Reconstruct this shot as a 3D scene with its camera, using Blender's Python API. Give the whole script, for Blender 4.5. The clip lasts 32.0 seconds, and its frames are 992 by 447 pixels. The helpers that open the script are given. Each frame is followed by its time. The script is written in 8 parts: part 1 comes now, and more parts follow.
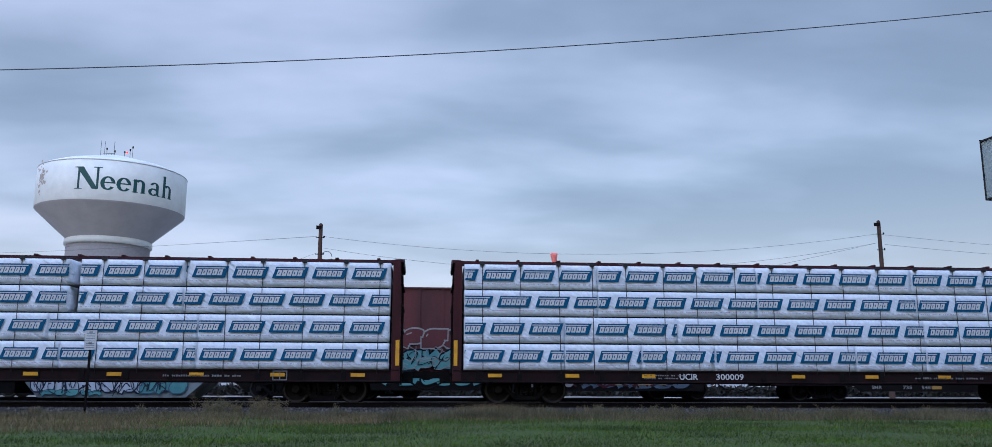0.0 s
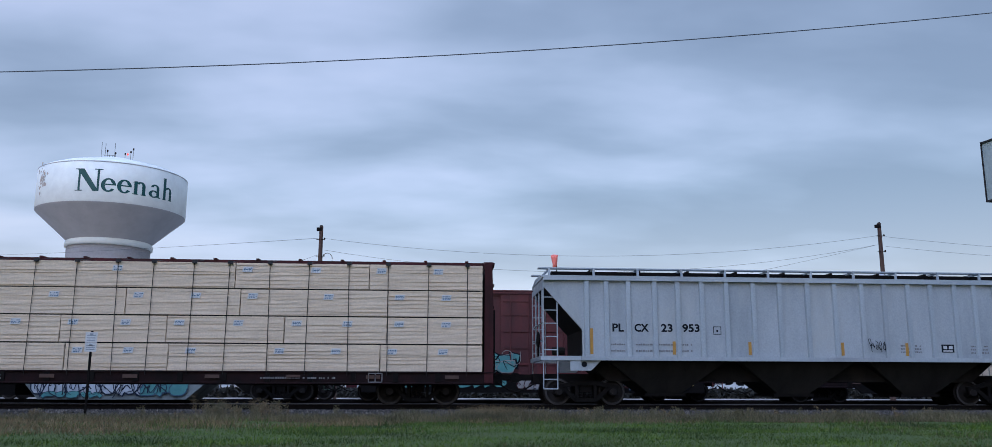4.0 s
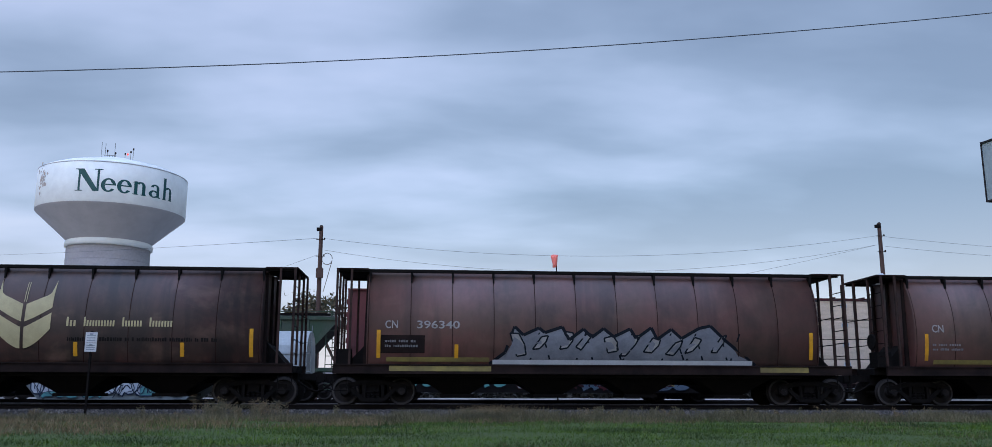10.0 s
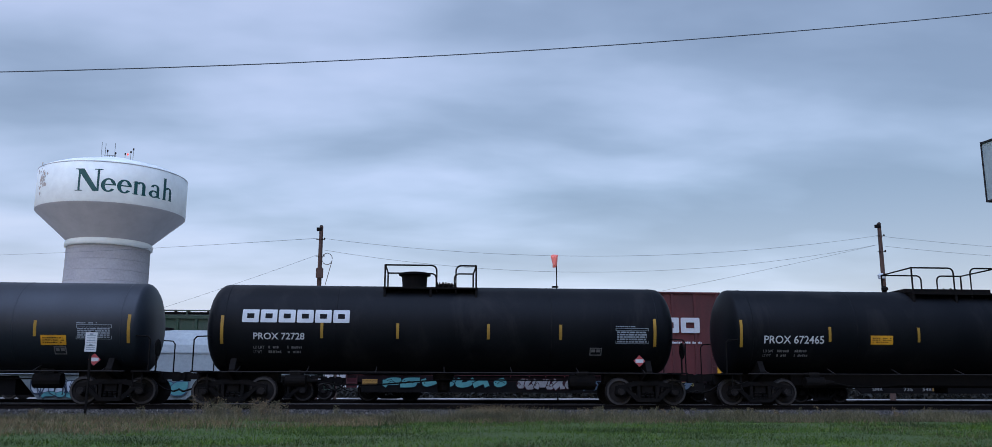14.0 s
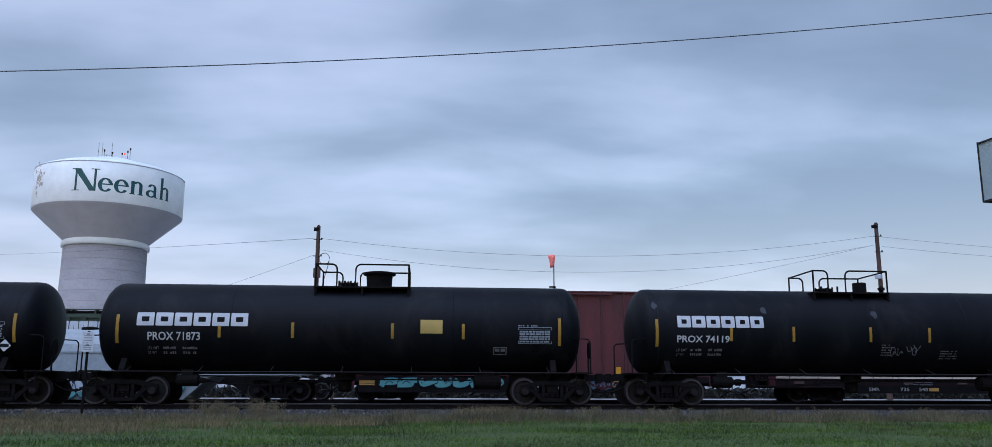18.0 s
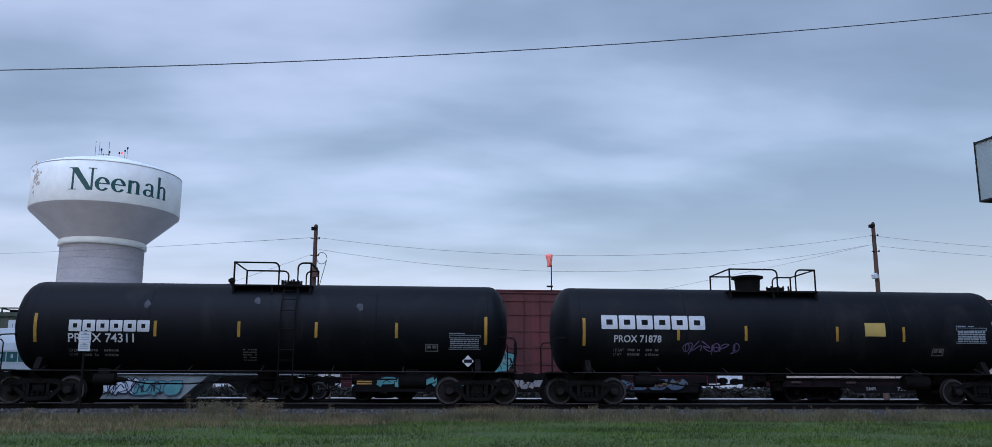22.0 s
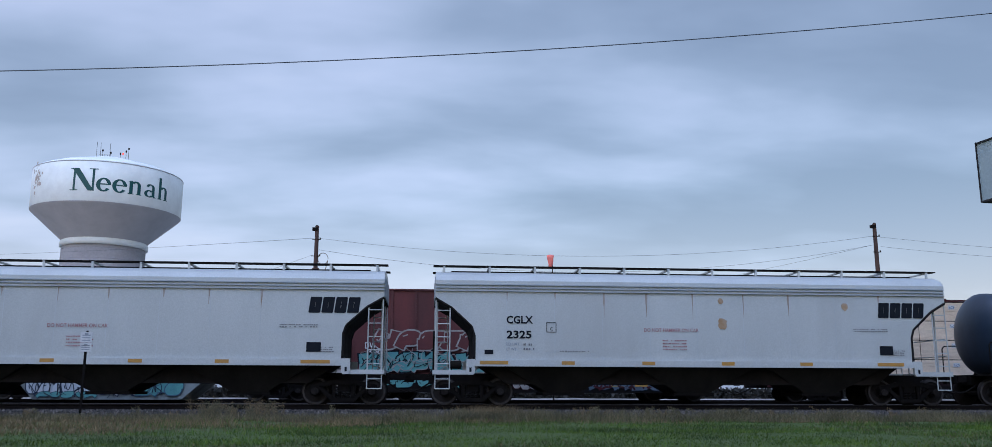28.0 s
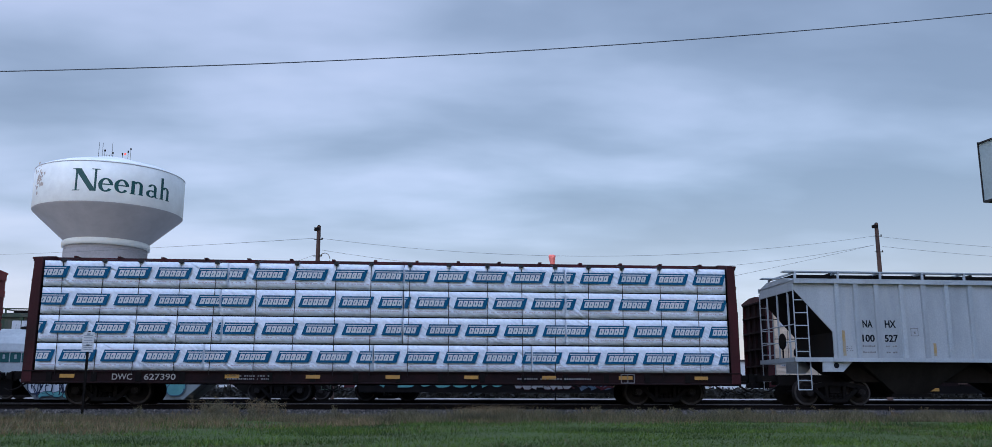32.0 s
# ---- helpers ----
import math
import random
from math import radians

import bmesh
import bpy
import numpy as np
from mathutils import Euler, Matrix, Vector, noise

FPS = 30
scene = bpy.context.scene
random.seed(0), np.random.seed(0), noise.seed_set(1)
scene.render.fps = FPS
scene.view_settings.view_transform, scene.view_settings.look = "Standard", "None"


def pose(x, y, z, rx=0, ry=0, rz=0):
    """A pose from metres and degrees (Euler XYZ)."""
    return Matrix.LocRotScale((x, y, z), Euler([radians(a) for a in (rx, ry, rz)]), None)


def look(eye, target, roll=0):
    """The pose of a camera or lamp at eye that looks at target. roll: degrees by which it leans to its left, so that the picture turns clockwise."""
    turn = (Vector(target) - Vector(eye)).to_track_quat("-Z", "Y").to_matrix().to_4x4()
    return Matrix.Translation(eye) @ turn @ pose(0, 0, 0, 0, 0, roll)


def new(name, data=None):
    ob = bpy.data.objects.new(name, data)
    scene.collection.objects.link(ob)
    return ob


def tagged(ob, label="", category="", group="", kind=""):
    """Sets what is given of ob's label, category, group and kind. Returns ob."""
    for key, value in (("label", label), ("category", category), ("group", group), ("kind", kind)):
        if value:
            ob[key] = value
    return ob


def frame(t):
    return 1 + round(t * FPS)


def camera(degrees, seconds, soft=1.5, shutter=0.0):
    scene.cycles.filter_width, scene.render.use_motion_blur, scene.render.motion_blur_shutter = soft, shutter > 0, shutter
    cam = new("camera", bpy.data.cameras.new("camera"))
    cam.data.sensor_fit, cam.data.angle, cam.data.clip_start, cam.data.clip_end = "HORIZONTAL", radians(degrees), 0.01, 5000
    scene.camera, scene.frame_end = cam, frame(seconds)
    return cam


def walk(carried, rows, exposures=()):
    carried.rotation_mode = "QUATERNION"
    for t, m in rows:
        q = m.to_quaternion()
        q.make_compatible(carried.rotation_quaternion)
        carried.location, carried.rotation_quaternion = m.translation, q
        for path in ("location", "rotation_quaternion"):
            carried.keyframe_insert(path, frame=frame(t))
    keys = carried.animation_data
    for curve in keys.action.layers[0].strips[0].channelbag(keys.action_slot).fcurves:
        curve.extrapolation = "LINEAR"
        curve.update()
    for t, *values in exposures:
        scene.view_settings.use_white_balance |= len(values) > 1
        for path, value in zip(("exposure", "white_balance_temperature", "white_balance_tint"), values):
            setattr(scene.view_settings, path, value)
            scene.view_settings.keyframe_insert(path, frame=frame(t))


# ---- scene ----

# camera: stands still beside the line, turned by hand by a fraction of a degree
EYE = Vector((0.0, 0.0, 0.37))


def aim(yaw, pitch):
    """Camera pose: yaw to the right of the line's normal, pitch above level, degrees."""
    a, b = radians(yaw), radians(pitch)
    way = Vector((math.sin(a) * math.cos(b), math.cos(a) * math.cos(b), math.sin(b)))
    return look(EYE, EYE + way * 10.0, 0.152)


YAW, PITCH = 4.236, 10.951
TURNS = ((0, .03, -.125), (1, .03, -.125), (2, .0, -.079), (3, 0, -.05), (3.5, 0, -.012), (4.5, 0, 0), (6, 0, 0), (14, 0, 0),
         (15, .008, 0), (15.5, .05, -.02), (17.5, .128, 0), (18, .174, 0), (19, .261, 0), (20, .335, 0), (21, .352, -.03),
         (22, .341, -.036), (23, .335, 0), (24.5, .341, 0), (26.5, .317, 0), (28, .269, 0), (30, .205, 0), (32, .155, 0))
cam = camera(59.0, 32.0, 0.75)
walk(cam, [(t, aim(YAW + dy, PITCH + dp)) for t, dy, dp in TURNS])

# ---- sky and light: overcast dusk, soft light from behind the camera ----
world = bpy.data.worlds.new("overcast_sky")
world.use_nodes = True
scene.world = world


def graph(tree):
    tree.nodes.clear()

    def node(kind, **values):
        n = tree.nodes.new(kind)
        for key, value in values.items():
            if key in n.inputs.keys():
                n.inputs[key].default_value = value
        return n

    def link(a, b):
        tree.links.new(a, b)
    return node, link


def math_node(node, link, op, a, b=None):
    n = node("ShaderNodeMath")
    n.operation = op
    for i, v in enumerate((a, b)):
        if v is None:
            continue
        if isinstance(v, (int, float)):
            n.inputs[i].default_value = v
        else:
            link(v, n.inputs[i])
    return n.outputs[0]


def ramp(node, link, fac, stops):
    n = node("ShaderNodeValToRGB")
    cr = n.color_ramp
    while len(cr.elements) < len(stops):
        cr.elements.new(0.5)
    for e, (p, c) in zip(cr.elements, stops):
        e.position, e.color = p, (*c, 1)
    link(fac, n.inputs[0])
    return n.outputs[0]


def mix_colour(node, link, fac, a, b, mode="MIX"):
    n = node("ShaderNodeMix")
    n.data_type, n.blend_type = "RGBA", mode
    for s, v in ((n.inputs[0], fac), (n.inputs[6], a), (n.inputs[7], b)):
        if isinstance(v, (int, float)):
            s.default_value = v
        elif isinstance(v, tuple):
            s.default_value = (*v, 1)
        else:
            link(v, s)
    return n.outputs[2]


BREAKS = ((-.13, .425, .19, .06, .15), (-.25, .335, .17, .045, .05), (-.47, .28, .13, .05, -.06), (.10, .29, .14, .045, -.04), (.21, .33, .10, .03, -.035),
          (-.018, .240, .08, .012, .035), (-.22, .212, .20, .016, -.025), (.02, .19, .13, .02, .035), (.30, .254, .11, .013, .065), (.43, .262, .12, .010, .03),
          (.26, .222, .20, .015, -.035), (.56, .245, .15, .025, -.06), (.36, .312, .11, .028, -.03), (.51, .318, .11, .018, .04), (.55, .125, .18, .022, .02),
          (-.42, .18, .14, .03, .03), (.66, .38, .14, .04, -.04), (.50, .20, .22, .03, -.065), (.10, .40, .14, .05, -.045), (.38, .42, .26, .05, -.035), (.64, .18, .18, .045, -.06))


def build_sky():
    node, link = graph(world.node_tree)
    co = node("ShaderNodeTexCoord")
    sep = node("ShaderNodeSeparateXYZ")
    link(co.outputs["Generated"], sep.inputs[0])
    x, y, z = sep.outputs
    zz = math_node(node, link, "ADD", math_node(node, link, "MAXIMUM", z, 0.0), 0.17)
    flat = node("ShaderNodeCombineXYZ")
    link(math_node(node, link, "DIVIDE", x, zz), flat.inputs[0])
    link(math_node(node, link, "DIVIDE", y, zz), flat.inputs[1])
    big = node("ShaderNodeTexNoise", Scale=1.15, Detail=3.0, Roughness=0.40, Distortion=0.15)
    turn = node("ShaderNodeMapping", Location=(3.1, 7.4, 0.0), Rotation=(0, 0, 0.12), Scale=(0.62, 1.0, 1.0))
    link(flat.outputs[0], turn.inputs[0])
    link(turn.outputs[0], big.inputs["Vector"])
    small = node("ShaderNodeTexNoise", Scale=2.7, Detail=4.0, Roughness=0.48, Distortion=0.12)
    link(turn.outputs[0], small.inputs["Vector"])
    cloud = math_node(node, link, "ADD", math_node(node, link, "MULTIPLY", big.outputs[0], 0.50),
                      math_node(node, link, "MULTIPLY", small.outputs[0], 0.50))
    # soft breaks and thicker banks in the cloud deck: (azimuth, height, widths, lift)
    side = math_node(node, link, "DIVIDE", x, math_node(node, link, "MAXIMUM", y, 0.05))
    for a0, e0, wa, we, lift in BREAKS:
        u = math_node(node, link, "DIVIDE", math_node(node, link, "SUBTRACT", side, a0), wa)
        v = math_node(node, link, "DIVIDE", math_node(node, link, "SUBTRACT", z, e0), we)
        r2 = math_node(node, link, "ADD", math_node(node, link, "MULTIPLY", u, u), math_node(node, link, "MULTIPLY", v, v))
        bell = math_node(node, link, "POWER", 2.718, math_node(node, link, "MULTIPLY", r2, -1.0))
        cloud = math_node(node, link, "ADD", cloud, math_node(node, link, "MULTIPLY", bell, lift))
    lean = math_node(node, link, "MAXIMUM", math_node(node, link, "MINIMUM", side, .8), -.8)
    cloud = math_node(node, link, "ADD", cloud, math_node(node, link, "MULTIPLY", lean, -.17))
    clouds = ramp(node, link, cloud, ((0.34, (.183, .238, .376)), (0.44, (.255, .325, .492)), (0.52, (.354, .435, .638)), (0.60, (.460, .540, .785)), (0.72, (.605, .665, .905))))
    low = ramp(node, link, z, ((0.0, (.67, .59, .76)), (0.10, (.61, .555, .735)), (0.20, (.46, .465, .66)), (0.5, (.36, .43, .60))))
    veil = ramp(node, link, z, ((0.0, (.60, .60, .60)), (0.10, (.40, .40, .40)), (0.22, (0, 0, 0))))
    both = mix_colour(node, link, veil, clouds, low)
    air = node("ShaderNodeTexSky")
    air.sky_type, air.sun_disc = "NISHITA", False
    air.sun_elevation, air.sun_rotation = radians(14), radians(200)
    sky = node("ShaderNodeBackground", Strength=0.05)
    link(air.outputs[0], sky.inputs[0])
    cover = node("ShaderNodeBackground", Strength=0.84)
    link(both, cover.inputs[0])
    add = node("ShaderNodeAddShader")
    link(sky.outputs[0], add.inputs[0])
    link(cover.outputs[0], add.inputs[1])
    out = node("ShaderNodeOutputWorld")
    link(add.outputs[0], out.inputs[0])


build_sky()
sun = new("sun", bpy.data.lights.new("sun", "SUN"))
sun.data.energy, sun.data.angle, sun.data.color = 2.62, radians(60), (0.54, 0.715, 1.21)
sun.matrix_world = look((-5, -17, 33), (0, 0, 0))

# ---- materials ----
SHADES = {}


def surface(name, base, other=None, rough=0.6, metal=0.0, scale=1.5, amount=0.5, bump=0.15, streak=1.0, fine=14.0, grime=None, grime_amount=0.0, spec=0.4, crease=0.0):
    """Paint, steel, wood and so on: two sizes of mottling, optional vertical streaks and stains."""
    if name in SHADES:
        return SHADES[name]
    m = bpy.data.materials.new(name)
    m.use_nodes = True
    node, link = graph(m.node_tree)
    other = other or tuple(c * 0.72 for c in base)
    co = node("ShaderNodeTexCoord")
    info = node("ShaderNodeObjectInfo")
    shift = node("ShaderNodeVectorMath")
    shift.operation = "ADD"
    push = math_node(node, link, "MULTIPLY", info.outputs["Random"], 37.0)
    link(co.outputs["Object"], shift.inputs[0])
    link(push, shift.inputs[1])
    mapping = node("ShaderNodeMapping", Scale=(1.0, 1.0, streak))
    link(shift.outputs[0], mapping.inputs[0])
    wide = node("ShaderNodeTexNoise", Scale=scale, Detail=5.0, Roughness=0.6)
    link(mapping.outputs[0], wide.inputs["Vector"])
    grain = node("ShaderNodeTexNoise", Scale=scale * fine, Detail=4.0, Roughness=0.65)
    link(shift.outputs[0], grain.inputs["Vector"])
    fac = ramp(node, link, wide.outputs[0], ((0.36, (0, 0, 0)), (0.64, (1, 1, 1))))
    fac = math_node(node, link, "MULTIPLY", fac, amount)
    colour = mix_colour(node, link, fac, base, other)
    tint = ramp(node, link, grain.outputs[0], ((0.3, (.80, .80, .80)), (0.7, (1.12, 1.12, 1.12))))
    colour = mix_colour(node, link, 0.6, colour, tint, "MULTIPLY")
    if grime:
        spots = node("ShaderNodeTexNoise", Scale=scale * 0.7, Detail=8.0, Roughness=0.7, Distortion=0.6)
        link(mapping.outputs[0], spots.inputs["Vector"])
        f2 = ramp(node, link, spots.outputs[0], ((0.52, (0, 0, 0)), (0.66, (1, 1, 1))))
        colour = mix_colour(node, link, math_node(node, link, "MULTIPLY", f2, grime_amount), colour, grime)
    bsdf = node("ShaderNodeBsdfPrincipled", Metallic=metal)
    bsdf.inputs["Specular IOR Level"].default_value = spec
    link(colour, bsdf.inputs["Base Color"])
    link(math_node(node, link, "ADD", math_node(node, link, "MULTIPLY", wide.outputs[0], 0.25), rough - 0.12), bsdf.inputs["Roughness"])
    if bump:
        bp = node("ShaderNodeBump", Strength=bump, Distance=0.02)
        link(grain.outputs[0], bp.inputs["Height"])
        last = bp
        if crease:      # folds of pulled plastic, running aslant
            tilt = node("ShaderNodeMapping", Rotation=(0, .62, 0), Scale=(1.3, 1.0, .20))
            tilt.vector_type = "TEXTURE"
            link(shift.outputs[0], tilt.inputs[0])
            folds = node("ShaderNodeTexNoise", Scale=0.8, Detail=4.0, Roughness=0.55, Distortion=1.6)
            link(tilt.outputs[0], folds.inputs["Vector"])
            last = node("ShaderNodeBump", Strength=crease, Distance=0.09)
            link(folds.outputs[0], last.inputs["Height"])
            link(bp.outputs[0], last.inputs["Normal"])
        link(last.outputs[0], bsdf.inputs["Normal"])
    out = node("ShaderNodeOutputMaterial")
    link(bsdf.outputs[0], out.inputs[0])
    SHADES[name] = m
    return m


def weathered(name, red, olive, dark, wear=1.0, rough=.5):
    """Old brown paint: faded reds and olives, soot runs down from the roof seams, scuffed patches."""
    m = bpy.data.materials.new(name)
    m.use_nodes = True
    node, link = graph(m.node_tree)
    co = node("ShaderNodeTexCoord")
    info = node("ShaderNodeObjectInfo")
    shift = node("ShaderNodeVectorMath")
    shift.operation = "ADD"
    link(co.outputs["Object"], shift.inputs[0])
    link(math_node(node, link, "MULTIPLY", info.outputs["Random"], 61.0), shift.inputs[1])

    def layer(scale, stretch, detail, low, high, rough=.6, twist=.4):
        mp = node("ShaderNodeMapping", Scale=stretch)
        link(shift.outputs[0], mp.inputs[0])
        t = node("ShaderNodeTexNoise", Scale=scale, Detail=detail, Roughness=rough, Distortion=twist)
        link(mp.outputs[0], t.inputs["Vector"])
        return ramp(node, link, t.outputs[0], ((low, (0, 0, 0)), (high, (1, 1, 1)))), t.outputs[0]
    tone, _ = layer(.3, (1, .2, 2.0), 3.0, .36, .64)
    colour = mix_colour(node, link, tone, red, olive)
    pale, _ = layer(.7, (1, .4, 1.6), 4.0, .50, .75)
    colour = mix_colour(node, link, math_node(node, link, "MULTIPLY", pale, .55 * wear), colour, (.175, .105, .075))
    runs, _ = layer(1.3, (1, .1, .14), 4.0, .50, .64, .5, .3)
    colour = mix_colour(node, link, math_node(node, link, "MULTIPLY", runs, .80 * wear), colour, dark)
    soot, _ = layer(.6, (1, .3, .8), 6.0, .50, .64, .6, .6)
    colour = mix_colour(node, link, math_node(node, link, "MULTIPLY", soot, .75 * wear), colour, dark)
    grain, height = layer(5, (1, 1, .5), 6.0, .3, .7)
    colour = mix_colour(node, link, .12, colour, grain, "OVERLAY")
    bsdf = node("ShaderNodeBsdfPrincipled", Roughness=rough)
    bsdf.inputs["Specular IOR Level"].default_value = .5
    link(colour, bsdf.inputs["Base Color"])
    bp = node("ShaderNodeBump", Strength=.12, Distance=.02)
    link(height, bp.inputs["Height"])
    link(bp.outputs[0], bsdf.inputs["Normal"])
    out = node("ShaderNodeOutputMaterial")
    link(bsdf.outputs[0], out.inputs[0])
    return m


def glowing(name, colour, strength):
    m = bpy.data.materials.new(name)
    m.use_nodes = True
    node, link = graph(m.node_tree)
    e = node("ShaderNodeEmission", Strength=strength)
    e.inputs[0].default_value = (*colour, 1)
    out = node("ShaderNodeOutputMaterial")
    link(e.outputs[0], out.inputs[0])
    return m


IRON = surface("dirty_iron", (.0062, .0057, .0055), (.011, .0092, .0082), 0.8, 0.0, 3, 0.8, 0.3, spec=.08)
TREAD = surface("worn_steel", (.022, .019, .018), (.010, .009, .008), 0.7, 0.0, 4, 0.7, 0.1, spec=.12)
RIMSTEEL = surface("worn_rim_steel", (.055, .050, .047), (.030, .027, .025), 0.6, 0.0, 5, 0.7, 0.1, spec=.25)
RAIL = surface("rail_steel", (.011, .0088, .0078), (.007, .006, .0055), 0.8, 0.0, 2, 0.6, 0.1, spec=.08)
RAILTOP = surface("worn_rail_head", (.075, .070, .068), (.05, .046, .045), 0.45, 0.6, 2, 0.6, 0.05)
MAROON = surface("maroon_paint", (.058, .012, .015), (.024, .010, .010), 0.65, 0.0, 1.2, 0.9, 0.15, 0.4, grime=(.018, .011, .010), grime_amount=.6, spec=.15)
GREY = surface("grey_hopper_paint", (.375, .422, .450), (.295, .337, .362), 0.55, 0.0, 0.6, 0.8, 0.03, 0.22, 35.0, grime=(.22, .235, .25), grime_amount=.55)
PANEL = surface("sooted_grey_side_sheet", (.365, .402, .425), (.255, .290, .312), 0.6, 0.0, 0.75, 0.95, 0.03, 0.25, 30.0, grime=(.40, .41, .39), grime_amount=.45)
BAY = surface("dusty_and_shaded_steel", (.023, .0215, .0195), (.014, .0135, .0125), 0.85, 0.0, 1.4, 0.9, 0.15, 0.5, spec=.1)
PALE = surface("pale_hopper_paint", (.455, .485, .475), (.39, .415, .405), 0.5, 0.0, 0.6, 0.6, 0.02, 0.25, 40.0, grime=(.36, .37, .36), grime_amount=.35)
HOPPERDARK = surface("dark_hopper_paint", (.014, .013, .013), (.026, .022, .020), 0.85, 0.0, 1.2, 0.8, 0.2, 0.4, spec=.08)
BROWN = weathered("brown_hopper_paint", (.108, .042, .034), (.072, .040, .029), (.020, .012, .011), .6, .48)
BROWNDULL = weathered("dull_brown_hopper_paint", (.063, .023, .0185), (.042, .023, .017), (.011, .0075, .0065), 1.05, .55)
BROWNOLD = weathered("rusty_hopper_paint", (.124, .048, .033), (.077, .054, .035), (.018, .013, .012))
BLACK = surface("black_tank_paint", (.0032, .0042, .0058), (.0066, .0075, .0092), 0.52, 0.0, 0.8, 0.9, 0.08, 0.3, grime=(.019, .0182, .0185), grime_amount=.7, spec=.10)
SCUFF = surface("grey_scuff", (.050, .054, .060), (.028, .031, .036), .7, 0, 4, .9, 0)
SLATE = surface("slate_tank_paint", (.021, .037, .062), (.014, .026, .044), 0.40, 0.0, 0.5, 0.8, 0.04, 0.3, grime=(.008, .010, .014), grime_amount=.55, spec=.48)
NAVY = surface("navy_tank_paint", (.012, .018, .027), (.008, .012, .018), 0.5, 0.0, 0.6, 0.8, 0.04, 0.3, grime=(.006, .007, .010), grime_amount=.5, spec=.4)
WRAP = surface("white_plastic_wrap", (.70, .765, .83), (.60, .66, .725), 0.50, 0.0, 2.2, 0.5, 0.06, 1.0, 5.0, spec=.3, crease=.8)
TEAL = surface("blue_print", (.003, .088, .178), (.004, .072, .150), 0.6, 0, 1.5, .5, 0, spec=.1)
GREENINK = surface("green_print", (.004, .078, .060), None, 0.6, 0, 1.5, .5, 0, spec=.1)
BLACKINK = surface("dark_lettering", (.010, .013, .018), None, 0.7, 0, 3, .5, 0, spec=.1)
FADEDRED = surface("faded_red_stencil", (.30, .115, .125), (.36, .25, .26), 0.6, 0, 5, .7, 0)
SOFTSEAM = surface("pale_seam_paint", (.40, .435, .44), (.46, .50, .51), 0.55, 0.0, 1.5, 0.9, 0, 0.25)
REDINK = surface("red_lettering", (.42, .06, .06), None, 0.6, 0, 3, .5, 0)


def sprayed(name, colour):
    """Paint from a spray gun: dense in the middle of a pass, ragged and thin at its rim."""
    m = bpy.data.materials.new(name)
    m.use_nodes = True
    node, link = graph(m.node_tree)
    co = node("ShaderNodeTexCoord")
    speck = node("ShaderNodeTexNoise", Scale=2.6, Detail=5.0, Roughness=0.55)
    link(co.outputs["Object"], speck.inputs["Vector"])
    spray = node("ShaderNodeAttribute")
    spray.attribute_name = "spray"
    ragged = math_node(node, link, "MULTIPLY", math_node(node, link, "SUBTRACT", speck.outputs[0], 0.5), 2.2)
    cover = math_node(node, link, "MULTIPLY", math_node(node, link, "SUBTRACT", math_node(node, link, "ADD", spray.outputs["Fac"], ragged), 0.22), 5.0)
    bsdf = node("ShaderNodeBsdfPrincipled", Roughness=0.6)
    bsdf.inputs["Base Color"].default_value = (*colour, 1)
    low = node("ShaderNodeClamp")
    link(cover, low.inputs[0])
    link(math_node(node, link, "MULTIPLY", low.outputs[0], 0.85), bsdf.inputs["Alpha"])
    link(bsdf.outputs[0], node("ShaderNodeOutputMaterial").inputs[0])
    return m


TOUCHUP = sprayed("touch_up_black", (.0075, .008, .011))
TOPRUST = sprayed("dark_top_rust", (.062, .024, .021))
WHITEINK = surface("white_lettering", (.56, .58, .59), (.42, .44, .46), 0.55, 0, 2, .6, 0)
FADED = surface("faded_lettering", (.20, .20, .21), (.11, .11, .115), 0.6, 0, 5, .9, 0)
CREAM = surface("straw_lettering", (.46, .40, .22), (.36, .31, .17), 0.6, 0, 3, .7, 0)
YELLOW = surface("yellow_reflector", (.74, .36, .018), (.52, .24, .02), 0.5, 0, 3, .8, 0.05)
STRIPE = surface("faded_yellow_paint", (.26, .21, .055), (.14, .11, .04), 0.6, 0, 1.5, 1, 0.1)
WOOD = surface("sawn_lumber", (.70, .58, .44), (.60, .485, .36), 0.8, 0, 1.2, .9, 0.15, 7.0, grime=(.48, .40, .30), grime_amount=.5)
WIRE = surface("weathered_cable", (.055, .068, .085), (.040, .050, .065), 0.6, 0, 6, .6, 0)
FARWIRE = surface("dull_line_wire", (.13, .145, .17), None, 0.6, 0, 6, .6, 0)
STRAP = surface("dark_strap", (.014, .014, .016), None, 0.7, 0, 6, .6, 0)
CONCRETE = surface("tower_concrete", (.36, .355, .36), (.30, .295, .30), 0.85, 0, 0.25, .8, 0.2, 2.5)
TOWERWHITE = surface("tower_white_paint", (.80, .86, .83), (.77, .83, .805), 0.5, 0, 0.12, .5, 0.0, 0.4, 3.0, grime=(.74, .76, .76), grime_amount=.15)
TOWERGREEN = surface("tower_green_lettering", (.004, .080, .078), None, 0.5, 0, 0.5, .5, 0)
TIMBER = surface("weathered_pole_wood", (.085, .048, .036), (.05, .033, .028), 0.85, 0, 1.5, .8, 0.3, 0.2)
BOXRED = surface("oxide_red_paint", (.115, .022, .022), (.062, .018, .018), 0.65, 0, 0.8, .9, 0.1, 0.3, grime=(.05, .022, .022), grime_amount=.5)
BRIGHTRED = surface("bright_red_paint", (.26, .012, .012), (.16, .012, .012), 0.6, 0, 0.8, .8, 0.1, 0.3)
